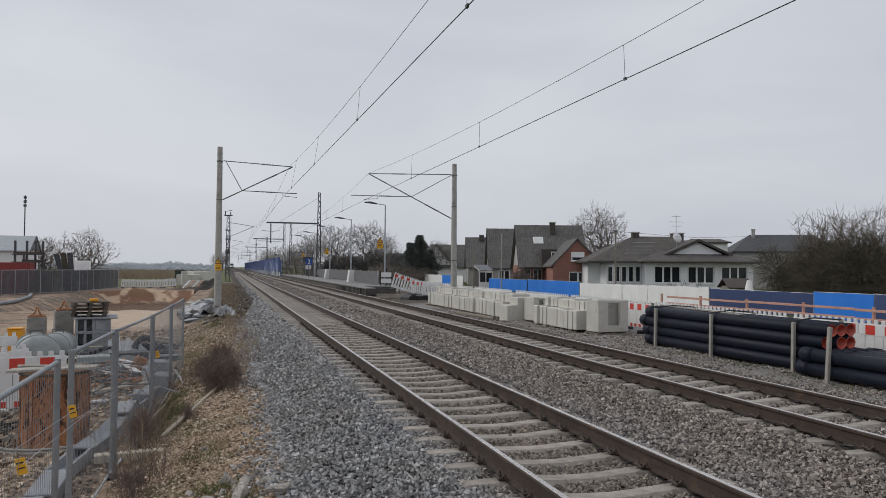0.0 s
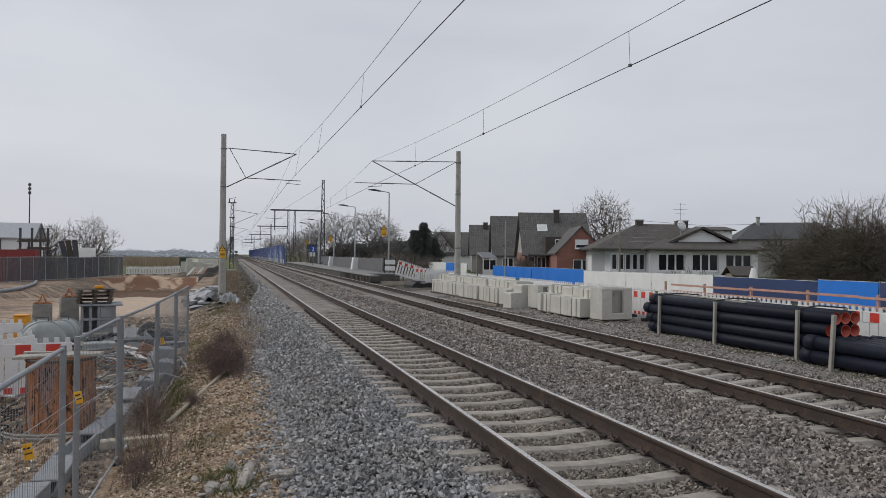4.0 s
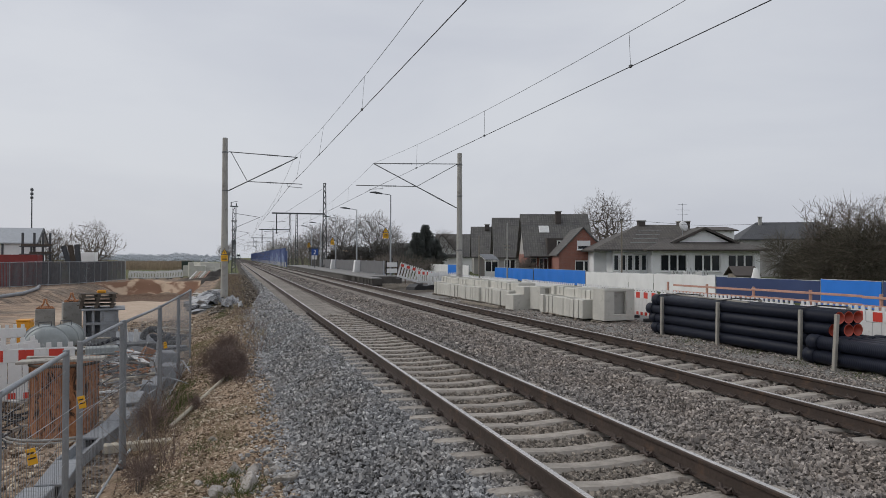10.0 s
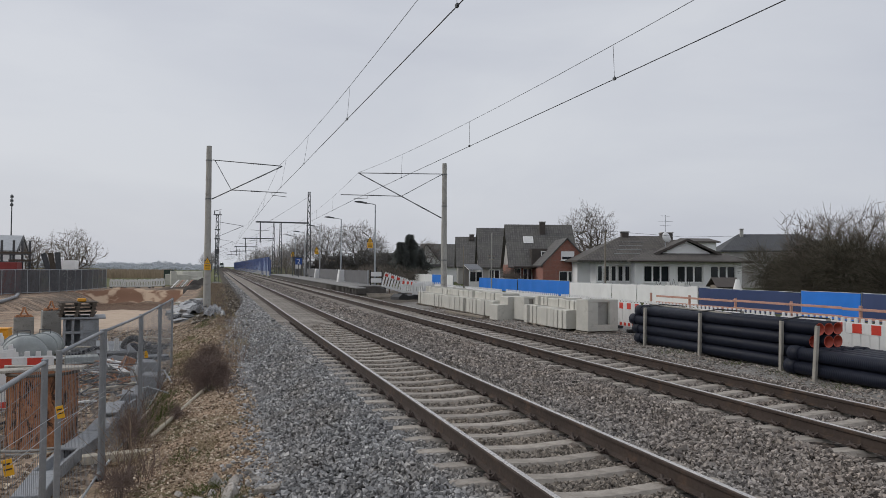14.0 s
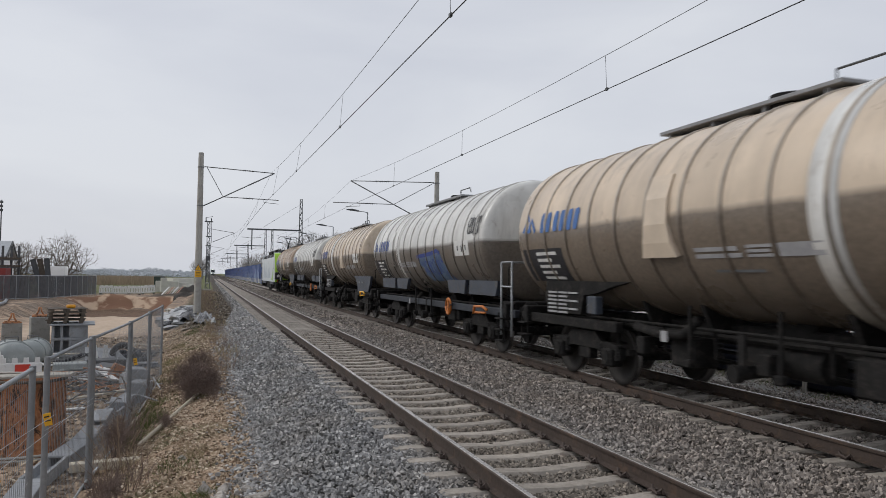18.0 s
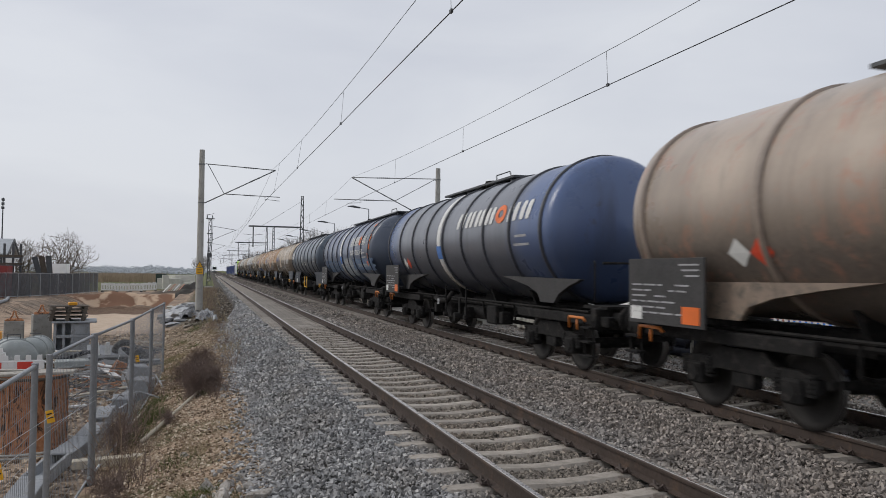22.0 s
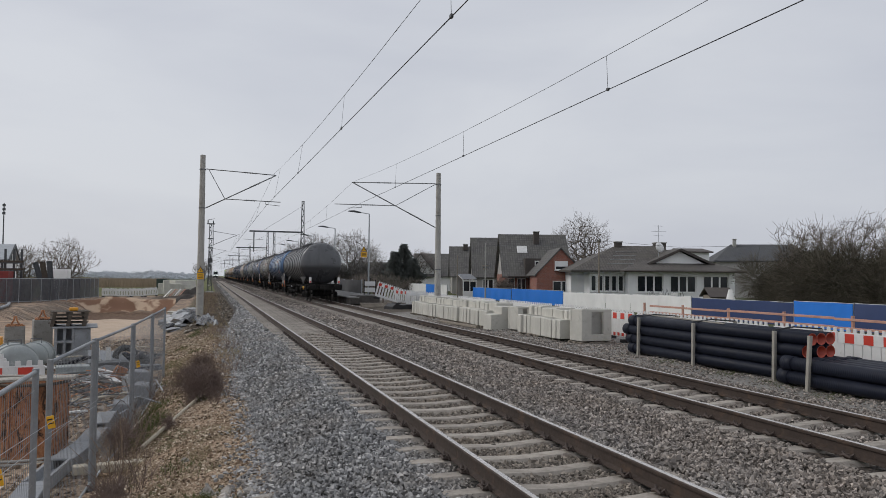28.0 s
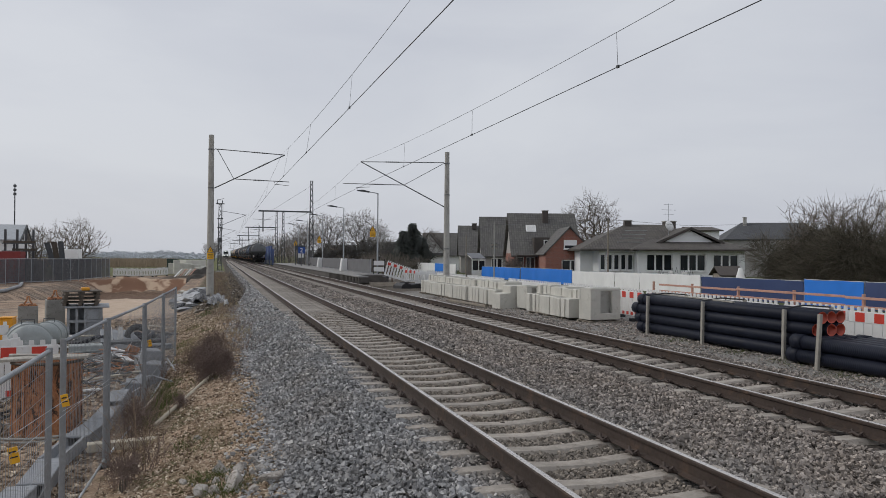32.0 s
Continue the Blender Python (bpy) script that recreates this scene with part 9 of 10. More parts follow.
NEEDLE = plain("dark_conifer_green", (0.115, 0.125, 0.115), 0.9, var=0.4, scale=1.2, bump=0.0)
TWIG_H = plain("brown_hedge_twigs", (0.155, 0.134, 0.104), 0.9, var=0.35, scale=1, bump=0.0)
IVY = plain("dull_hedge_leaves", (0.08, 0.074, 0.048), 0.85, var=0.4, scale=1.0, bump=0.0)


def tree_segments(seed, h, wide, low, n, trunk_r, thick):
    """A bare tree grown towards points spread through its crown: (start, end, radius0, radius1, level)."""
    q = np.random.RandomState(seed)
    way = q.normal(0, 1, (n, 3))
    way /= np.linalg.norm(way, axis=1)[:, None]
    rad = q.uniform(0.02, 1, n) ** 0.42
    rad *= 0.84 + 0.16 * np.sin(3 * np.arctan2(way[:, 1], way[:, 0]) + seed) * np.cos(4 * way[:, 2] + seed)
    aim = way * rad[:, None] * np.array([wide / 2, wide / 2, h * (1 - low) / 2]) + np.array([0, 0, h * (1 + low) / 2])
    fork = np.array([0, 0, h * low])
    aim = aim[np.argsort(np.linalg.norm((aim - fork) * np.array([1, 1, 0.8]), axis=1))]
    node = np.zeros((n * 5 + 80, 3))
    up = np.full(len(node), -1)
    m_ = 0
    for k in range(4):
        node[m_] = (0.03 * k * math.sin(seed), 0.03 * k * math.cos(seed), -0.1 + (h * low + 0.1) * k / 3)
        up[m_] = m_ - 1
        m_ += 1
    for k in range(4):
        node[m_] = node[m_ - 1] + np.array([q.normal(0, 0.12), q.normal(0, 0.12), h * (0.62 - low) / 4])
        up[m_] = m_ - 1
        m_ += 1
    # long limbs that fan out from the fork
    for k in range(9):
        a, tilt = 6.283 * (k * 0.382 + 0.1 * q.uniform()), (0.25, 0.55, 0.9)[k % 3]
        end = np.array([math.cos(a) * tilt * wide * 0.42, math.sin(a) * tilt * wide * 0.42, h * (0.92 - 0.4 * tilt * tilt)])
        start = 3 + k % 3
        i, p0 = start, node[start].copy()
        for j in range(1, 7):
            f = j / 6
            node[m_] = p0 + (end - p0) * f + np.array([math.cos(a), math.sin(a), 0]) * 0.07 * wide * math.sin(math.pi * f) + q.normal(0, 0.012 * h, 3)
            up[m_] = i
            i = m_
            m_ += 1
    lead = np.zeros_like(node)
    lead[1:m_] = node[1:m_] - node[up[1:m_]]
    lead[1:m_] /= np.linalg.norm(lead[1:m_], axis=1)[:, None]
    tips = []
    for p in aim:
        o = p - node[2:m_]
        d = np.linalg.norm(o, axis=1) + 1e-6
        i = int(np.argmin(d * (1 + 1.6 * (1 - (o * lead[2:m_]).sum(1) / d)))) + 2
        a, ln, l0 = node[i].copy(), d[i - 2], lead[i].copy()
        steps = max(1, min(4, int(ln / 0.4)))
        for k in range(1, steps + 1):
            f = k / steps
            node[m_] = a + (p - a) * f + (l0 - o[i - 2] / ln if k < 2 else 0) * 0.18 * ln * math.sin(math.pi * f) + (q.normal(0, 0.02 * ln, 3) if k < steps else 0)
            lead[m_] = (node[m_] - node[i]) / (np.linalg.norm(node[m_] - node[i]) + 1e-9)
            up[m_] = i
            i = m_
            m_ += 1
        tips.append(i)
    load = np.zeros(m_)
    load[tips] += 1
    for i in range(m_ - 1, 0, -1):
        load[up[i]] += load[i]
    radius = np.maximum(0.011 * thick, trunk_r * (load / load[0]) ** 0.56)
    segs = []
    for i in range(1, m_):
        lvl = 0 if i < 4 else 1 if load[i] > load[0] * 0.012 else 3
        segs.append((Vector(node[up[i]]), Vector(node[i]), radius[up[i]] if lvl < 3 else min(radius[up[i]], radius[i] * 1.4), radius[i], lvl))
    for i in tips:
        d = node[i] - node[up[i]]
        d /= np.linalg.norm(d) + 1e-9
        for _ in range(3):
            e = d + q.normal(0, 0.55, 3) + np.array([0, 0, 0.2])
            segs.append((Vector(node[i]), Vector(node[i] + e * q.uniform(0.2, 0.5)), 0.010 * thick, 0.006 * thick, 3))
    return segs


def segs_mesh(name, segs, mat_, sides=4, fatten=1.0):
    n = len(segs)
    a = np.array([s[0] for s in segs])
    b = np.array([s[1] for s in segs])
    r0 = np.array([s[2] for s in segs]) * fatten
    r1 = np.array([s[3] for s in segs]) * fatten
    d = b - a
    d /= np.linalg.norm(d, axis=1)[:, None] + 1e-9
    u = np.cross(d, np.where(np.abs(d[:, 2:3]) > 0.9, [[1.0, 0, 0]], [[0, 0, 1.0]]))
    u /= np.linalg.norm(u, axis=1)[:, None] + 1e-9
    w = np.cross(d, u)
    vs = []
    for p, r in ((a, r0), (b, r1)):
        for k in range(sides):
            t = 2 * math.pi * k / sides
            vs.append(p + (u * math.cos(t) + w * math.sin(t)) * r[:, None])
    v = np.stack(vs, 1).reshape(-1, 3)
    base = np.arange(n)[:, None, None] * (2 * sides)
    f = np.array([(k, (k + 1) % sides, sides + (k + 1) % sides, sides + k) for k in range(sides)])[None] + base
    return fast_mesh(name, v, f.reshape(-1, 4), mat_, True)


def bare_tree(x, y, z, h, wide, seed, label, tr=0.2, low=0.22, thick=1.0, n=700, hazy=False):
    segs = tree_segments(seed, h, wide, low, n, tr, thick)
    t = thing("tree", label, "tree", pose(x, y, z, 0, 0, seed * 37 % 360), group="bare trees")
    bark, twig = (BARK_F, TWIG_F) if hazy else (BARK, TWIG)
    part("trunk", segs_mesh("trunk", [s for s in segs if s[4] == 0], bark, 8), None, t, "grey-brown trunk")
    part("branchwork", segs_mesh("branchwork", [s for s in segs if s[4] == 1], bark, 5), None, t)
    part("crown", segs_mesh("crown", [s for s in segs if s[4] == 3], twig, 3), None, t, "bare twiggy crown")
    return t


def twig_cloud(name, x, y, z, rx, ry, h, n, seed, mats, label, ln=(0.5, 1.4), r=0.012, category="shrub", group="", droop=0.0, lumps=7):
    """A thicket: lumps of many thin arching twigs."""
    q = np.random.RandomState(seed)
    t = thing(name, label, category, pose(x, y, z), group=group)
    cs = np.stack([q.uniform(-0.75, 0.75, lumps) * rx, q.uniform(-0.75, 0.75, lumps) * ry, q.uniform(0.25, 0.72, lumps) * h], 1)
    for mi, (mt, frac) in enumerate(mats):
        k = int(n * frac)
        c = cs[q.randint(0, lumps, k)]
        o = q.normal(0, 1, (k, 3))
        o /= np.linalg.norm(o, axis=1)[:, None]
        p = c + o * q.uniform(0.05, 1, (k, 1)) ** 0.5 * np.array([rx * 0.45, ry * 0.45, h * 0.34])
        p[:, 2] = np.abs(p[:, 2])
        d = o + q.normal(0, 0.5, (k, 3)) + np.array([0, 0, 0.5 - droop])
        d /= np.linalg.norm(d, axis=1)[:, None]
        l1 = q.uniform(*ln, (k, 1))
        mid = p + d * l1 * 0.5
        end = mid + (d + np.array([0, 0, -0.35 - droop]) + q.normal(0, 0.25, (k, 3))) * l1 * 0.5
        segs = [(p[i], mid[i], r, r * 0.8) for i in range(k)] + [(mid[i], end[i], r * 0.8, r * 0.4) for i in range(k)]
        tagged(part("thicket" if mi == 0 else "foliage", segs_mesh("thicket", segs, mt, 3), None, t), kind="stuff")
    g = Geo()
    for i in range(max(3, lumps // 2)):
        g.tube([(cs[i][0] * 0.5, cs[i][1] * 0.5, -0.2), (cs[i][0] * 0.8, cs[i][1] * 0.8, cs[i][2] * 0.6), tuple(cs[i])], r * 4, 5, taper=0.4)
    part("stem", g, BARK, t)
    return t


# hedge and orchard trees behind the blue fence
for k, (hx, hy, hh, rx_) in enumerate(((32.9, 38.9, 3.9, 1.7), (33.0, 36.6, 4.2, 2.4), (33.6, 33.4, 4.3, 2.8), (34.2, 29.6, 4.6, 3.0), (34.4, 24.6, 4.7, 3.0), (35.0, 19.0, 4.7, 3.2))):
    twig_cloud("hedge", hx, hy, -0.5, rx_, 2.7, hh, 9500, 40 + k, ((TWIG_H, 0.65), (IVY, 0.35)), "tall dense leafless brown hedge behind the fence", (0.4, 1.2), 0.013, "hedge", "tall hedge", lumps=14)
for k, (hx, hy, hh, ww) in enumerate(((32.6, 36.4, 6.3, 5.4), (33.4, 33.0, 6.5, 5.6), (34.4, 29.0, 6.2, 6.0), (34.6, 24.0, 6.2, 6.0))):
    bare_tree(hx, hy, -0.5, hh, ww, 70 + k, "gnarled bare fruit tree above the hedge", 0.14, 0.3, n=420)
bare_tree(43.1, 85.2, -0.5, 11.0, 9.2, 3, "large bare tree behind the houses", 0.34, 0.30, 1.2, n=900)
bare_tree(18.7, 118.5, -0.5, 10.4, 9.0, 5, "bare roadside tree behind the platform", 0.3, 0.22, 1.5, n=800, hazy=True)
bare_tree(13.4, 120.0, -0.5, 9.8, 8.6, 7, "bare roadside tree behind the platform", 0.3, 0.22, 1.5, n=800, hazy=True)
bare_tree(23.2, 126.0, -0.5, 8.6, 7.0, 9, "bare tree behind the platform", 0.24, 0.24, 1.4, n=600, hazy=True)
bare_tree(10.6, 128.0, -0.5, 8.6, 6.2, 10, "bare tree behind the platform", 0.24, 0.24, 1.4, n=600, hazy=True)
bare_tree(29.0, 112.0, -0.5, 6.9, 5.4, 11, "small bare tree beside the conifer", 0.2, 0.25, 1.3, n=500)
bare_tree(40.5, 83.0, -0.5, 6.4, 6.0, 13, "bare shrub-like tree behind the houses", 0.2, 0.15, 1.1, n=500)
bare_tree(-22.2, 109.8, -1.2, 8.2, 9.0, 15, "wide bare tree beside the yard", 0.34, 0.06, 1.5, n=700)
bare_tree(-27.4, 112.0, -1.2, 7.4, 6.2, 17, "bare tree behind the shed", 0.28, 0.1, 1.5, n=520)
for k, (tx, ty, th_) in enumerate(((12.2, 172, 8.5), (15.5, 180, 9.0), (12.6, 205, 9.0), (11.8, 240, 9.5), (12.4, 285, 10.0), (13.0, 340, 11.0), (-5.4, 330, 9.0), (-7.0, 300, 8.0), (-5.8, 390, 11.0))):
    bare_tree(tx, ty, -0.8, th_, th_ * 0.85, 120 + k, "far bare tree beside the line", 0.25, 0.2, 2.6, n=260, hazy=True)


def conifer(x, y, h, w, seed, label):
    q = np.random.RandomState(seed)
    t = thing("conifer", label, "tree", pose(x, y, -0.5), group="conifers")
    part("trunk", Geo().cyl((0, 0, 0), (0, 0, h * 0.9), 0.2, 0.04, 8), BARK, t)
    n = 3600
    f = q.uniform(0.05, 1, n)
    a = q.uniform(0, 6.28, n)
    rad = w * (1 - f ** 3.4) * (0.75 + 0.25 * np.sin(f * 23 + 3 * np.cos(a))) * (0.72 + 0.34 * np.sin(a * 2 + f * 11 + seed)) * q.uniform(0.3, 1.05, n)
    p = np.stack([rad * np.cos(a), rad * np.sin(a), h * f], 1)
    d = np.stack([np.cos(a), np.sin(a), q.uniform(-0.6, 0.2, n)], 1) * q.uniform(0.25, 0.7, n)[:, None]
    segs = [(p[i], p[i] + d[i], 0.07, 0.015) for i in range(n)]
    part("crown", segs_mesh("crown", segs, NEEDLE, 3), None, t, "dense dark green needles")
    return t


conifer(24.4, 106.0, 7.2, 2.3, 1, "dark green conifer beside the road")
conifer(22.9, 105.5, 6.0, 2.0, 2, "dark green conifer beside the road")
conifer(25.6, 104.8, 5.0, 2.0, 3, "dark green conifer beside the road")
for k, (sx_, sy_, hh, rr) in enumerate(((14.5, 100, 2.2, 3), (17, 96, 2.4, 3), (20, 92, 2.2, 3), (18, 104, 3.0, 4), (26.6, 71.5, 2.0, 1.2), (36, 66, 3.2, 2.5), (14, 134, 4.0, 4), (20, 131, 4.0, 4), (27, 126, 4.0, 4), (33, 118, 3.4, 3), (12.5, 150, 4.5, 4), (13.5, 165, 5, 5), (13, 185, 5.5, 6), (13.5, 210, 6, 7), (14, 240, 6.5, 8), (14.5, 275, 7, 9), (15, 320, 8, 10), (16, 370, 9, 12), (17, 430, 9, 14))):
    twig_cloud("shrub", sx_, sy_, -0.5, rr, rr, hh, 900, 90 + k, ((TWIG, 0.8), (IVY, 0.2)), "bare brown garden shrub", (0.4, 1.0), 0.02, "shrub", "garden shrubs")

for k, (sx_, sy_, hh) in enumerate(((11.6, 116, 3.6), (14.0, 113, 4.2), (16.5, 115, 4.4), (19.0, 113, 4.6), (21.4, 111, 4.8))):
    twig_cloud("shrub", sx_, sy_, -0.5, 2.0, 2.2, hh, 2600, 190 + k, ((TWIG_N, 0.8), (IVY, 0.2)), "dense dark leafless bushes behind the platform", (0.4, 1.0), 0.022, "shrub", "bushes behind the platform", lumps=10)

# far tree belt on the horizon, distance haze painted into its pale blue-grey
m = Mat("hazed_far_wood")
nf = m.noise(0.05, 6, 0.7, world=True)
FARWOOD_HAZED = m.done(m.ramp(nf, [(0.3, (0.45, 0.482, 0.53)), (0.7, (0.52, 0.55, 0.592))]), 1.0, spec=0.0)
q = np.random.RandomState(77)
wv, wf, nw = [], [], 0
for (xa, xb, yy, hh, n) in ((-560, -8, 1000, 9.5, 20000), (-420, -4, 700, 6.0, 7000), (-70, -6, 480, 4.5, 1200)):
    xs = q.uniform(xa, xb, n)
    top = hh * (0.5 + 0.16 * np.sin(xs * 0.021) ** 2 + 0.14 * np.sin(xs * 0.09 + 1) + 0.16 * np.sin(xs * 0.31) * np.sin(xs * 0.17 + 2) + 0.1 * np.sin(xs * 0.83))
    f = q.uniform(0, 1, n) ** 0.7
    r = q.uniform(0.22, 0.6, n) * (1.5 - 0.8 * f)
    c = np.stack([xs, yy + q.uniform(-20, 20, n), -1.4 + top * f], 1)
    v = OCT_V[None] * (1 + q.uniform(-0.4, 0.4, (n, 6, 1))) * r[:, None, None] * np.array([1.1, 1.0, 1.2]) + c[:, None]
    wv.append(v.reshape(-1, 3))
    wf.append((OCT_F[None] + nw + (np.arange(n) * 6)[:, None, None]).reshape(-1, 3))
    nw += n * 6
tagged(new("far_woods", fast_mesh("far_woods", np.concatenate(wv), np.concatenate(wf), FARWOOD_HAZED, True)), "belt of bare woods on the horizon, haze painted into the colour", "woods", kind="stuff")

# ---------------- weeds and verge ----------------
for k, (x_, y_, z_, rx_, ry_, h_, n_, ln_, label) in enumerate((
        (-3.52, 14.9, -0.68, 0.2, 0.36, 0.68, 1500, (0.08, 0.26), "dense dark dry bramble bush on the slope"),
        (-3.3, 15.3, -0.62, 0.16, 0.3, 0.56, 1300, (0.08, 0.24), "dense dark dry bramble bush on the slope"),
        (-3.72, 16.6, -0.7, 0.28, 0.4, 0.52, 1100, (0.08, 0.3), "dry bramble tuft on the slope"),
        (-3.55, 19.4, -0.7, 0.3, 0.5, 0.5, 1000, (0.1, 0.3), "dry bramble tuft on the slope"),
        (-4.45, 9.2, -0.82, 0.14, 0.24, 0.26, 340, (0.06, 0.22), "low dry thorn bush beside the fence"),
        (-4.62, 12.3, -0.88, 0.18, 0.5, 0.36, 480, (0.1, 0.34), "low dry thorn bush beside the fence"),
        (-3.95, 13.0, -0.75, 0.12, 0.16, 0.2, 260, (0.05, 0.16), "small dry tuft on the gritty slope"))):
    twig_cloud("bramble", x_, y_, z_, rx_, ry_, h_, n_, 201 + k, ((BRAMBLE, 1.0),), label, ln_, 0.0034, "shrub", "verge weeds", lumps=9)
for k, (x_, y_, n_, r_, h_) in enumerate(((-4.35, 9.7, 60, 0.16, 0.7), (-4.55, 10.9, 24, 0.12, 1.1), (-4.42, 12.4, 34, 0.13, 1.0), (-4.5, 13.6, 26, 0.2, 0.7), (-4.3, 17.0, 40, 0.25, 0.8), (-4.15, 19.0, 50, 0.3, 0.7), (-3.2, 14.2, 30, 0.12, 0.55), (-3.0, 17.5, 30, 0.12, 0.5))):
    stalks("dry_weeds", x_, y_, n_, r_, h_, (BRAMBLE, DRY)[k % 2], "clump of tall dry brown weeds", 300 + k)
for k in range(40):
    y_ = 18 + k * 1.9 + rb2.uniform(-0.5, 0.5)
    x_ = -2.75 - 0.25 * rb2.random() - 0.6 * float(smooth(24, 42, np.array(y_)))
    stalks("dry_weeds", x_, y_, 26 + int(y_ * 0.8), 0.22 + 0.004 * y_, 0.42, (BRAMBLE, DRY, STRAW)[k % 3], "low dry weeds at the edge of the ballast", 340 + k, 0.006)
for k in range(22):
    x_, y_ = rb2.uniform(-4.5, -3.4), rb2.uniform(9, 34)
    x_ -= 0.5 * float(smooth(24, 42, np.array(y_)))
    stalks("grass_tuft", x_, y_, 90, 0.16, 0.16, (STRAW, GREENG, GREENG)[k % 3], "small tuft of short grass on the slope", 400 + k, 0.003, 0.6, "grass", "grass tufts")
for x_, y_ in ((-3.25, 7.7), (-3.45, 8.4), (-4.3, 14.3), (-4.55, 13.2), (-4.5, 14.0), (-4.4, 13.6), (-4.35, 14.8), (-4.45, 12.6), (-4.3, 15.6), (-4.5, 15.2), (-4.6, 14.6), (-4.2, 13.9)):
    stalks("grass_tuft", x_, y_, 160, 0.12, 0.14, GREENG, "green grass tuft between the rocks", int(y_ * 70), 0.003, 0.6, "grass", "grass tufts")
q = np.random.RandomState(21)
n_ = 52000
vy = 5.5 + 30 * q.uniform(0, 1, n_) ** 1.9
vx = q.uniform(-4.75, -2.5, n_) - 0.9 * smooth(24, 42, vy) * (q.uniform(0, 1, n_) > 0.1)
m = Mat("verge_pebble")
isl = m.pos.outputs["Random Per Island"]
PEBBLE = m.done(m.ramp(isl, [(0.0, (0.08, 0.055, 0.037)), (0.35, (0.285, 0.205, 0.14)), (0.8, (0.50, 0.405, 0.30)), (1.0, (0.70, 0.61, 0.49))]), 0.92, spec=0.2)
scatter_stones("verge_pebbles", vx, vy, ground_z(vx, vy) + 0.004, 0.008, 0.028, PEBBLE, "brown and pale pebbles on the gritty verge", seed=8, small=True)
# clods and dead leaves over the grown-in shoulder farther along
n_ = 9000
cy_ = 33 + 55 * q.uniform(0, 1, n_) ** 1.5
cx_ = q.uniform(-4.3, -1.9, n_)
far_in = (cx_ < -2.0 - 0.75 * (1 - smooth(28, 46, cy_)))
cx_, cy_ = cx_[far_in], cy_[far_in]
m = Mat("soil_clod")
CLOD = m.done(m.ramp(m.pos.outputs["Random Per Island"], [(0.0, (0.04, 0.034, 0.028)), (0.5, (0.125, 0.103, 0.08)), (0.85, (0.22, 0.19, 0.155)), (1.0, (0.42, 0.39, 0.34))]), 0.95, spec=0.15)
scatter_stones("soil_clods", cx_, cy_, np.maximum(ground_z(cx_, cy_), np.interp(cx_, bed_x, bed_z)) + 0.01, 0.02, 0.07, CLOD, "dark clods and litter on the overgrown shoulder", seed=44, small=True)
n_ = 17000
ry = 8 + 30 * q.uniform(0, 1, n_) ** 1.5
rx = q.uniform(SP + 2.2, 10.2, n_)
scatter_stones("gravel_stones", rx, ry, ground_z(rx, ry) + 0.01, 0.014, 0.036, STONE, "grey gravel beside the track", seed=12, small=True)
n_ = 11000
ry = 9 + 26 * q.uniform(0, 1, n_) ** 1.5
rx = q.uniform(-9.5, -4.9, n_)
scatter_stones("site_rubble", rx, ry, ground_z(rx, ry) + 0.01, 0.016, 0.065, PEBBLE, "brown rubble on the site ground", seed=13, small=True)
for k, (x_, y_) in enumerate(((8.05, 14.2), (8.0, 12.5), (8.1, 16.4), (7.9, 11.0))):
    stalks("grass_tuft", x_, y_, 140, 0.22, 0.1, GREENG, "thin green grass in the gravel", 500 + k, 0.003, 0.7, "grass", "grass tufts")

# ---------------- far part of the site ----------------
# sheets, sandbags and stones at the foot of the mast
for k, (x_, y_, sx_, sy_, mt) in enumerate(((-3.5, 37.4, 0.42, 2.6, PLASTIC_K), (-3.4, 35.2, 0.2, 1.4, PLASTIC_K), (-3.05, 34.0, 0.1, 0.8, PLASTIC_W), (-4.3, 39.2, 0.5, 1.0, PLASTIC_K), (-4.7, 43.5, 0.6, 1.2, PLASTIC_W), (-5.0, 47.0, 0.8, 1.4, PLASTIC_K), (-5.3, 50.0, 0.7, 1.2, PLASTIC_W), (-4.3, 42.0, 0.6, 0.9, PLASTIC_K), (-5.2, 44.5, 0.7, 0.9, PLASTIC_W))):
    n = 12
    u = np.linspace(-1, 1, n)
    U, V = np.meshgrid(u, u)
    qq = np.random.RandomState(k)
    Z = 0.28 * np.exp(-(U ** 2 + V ** 2) * 1.2) + 0.10 * np.sin(U * 5 + k) * np.sin(V * 4 + 2 * k) + qq.uniform(0, 0.06, (n, n))
    vs = np.stack([x_ + U * sx_, y_ + V * sy_, ground_z(x_ + U * sx_, y_ + V * sy_) + 0.05 + Z], -1).reshape(-1, 3)
    ii = (np.arange(n - 1)[:, None] * n + np.arange(n - 1)[None]).ravel()
    tagged(new("plastic_sheet", fast_mesh("plastic_sheet", vs, np.stack([ii, ii + 1, ii + n + 1, ii + n], 1), mt, True)), "crumpled plastic sheet over rubble by the mast", "sheet", "plastic sheets")
for k in range(40):
    x_, y_ = -4.6 - rb2.random() * 1.3, 40 + rb2.random() * 16
    s_ = rb2.uniform(0.15, 0.36)
    v = ICO_V * s_ * np.array([1.3, 1.0, 0.55]) * (1 + np.random.RandomState(60 + k).uniform(-0.2, 0.2, (12, 1)))
    rk = tagged(new("rubble", fast_mesh("rubble", v, ICO_F, (BLOCK, ROCK, SHEET_G)[k % 3])), "pale rubble lump beside the pit", "rubble", "pit rubble")
    rk.matrix_basis = pose(x_, y_, gz_at(x_, y_) + s_ * 0.3, 0, 0, k * 40)
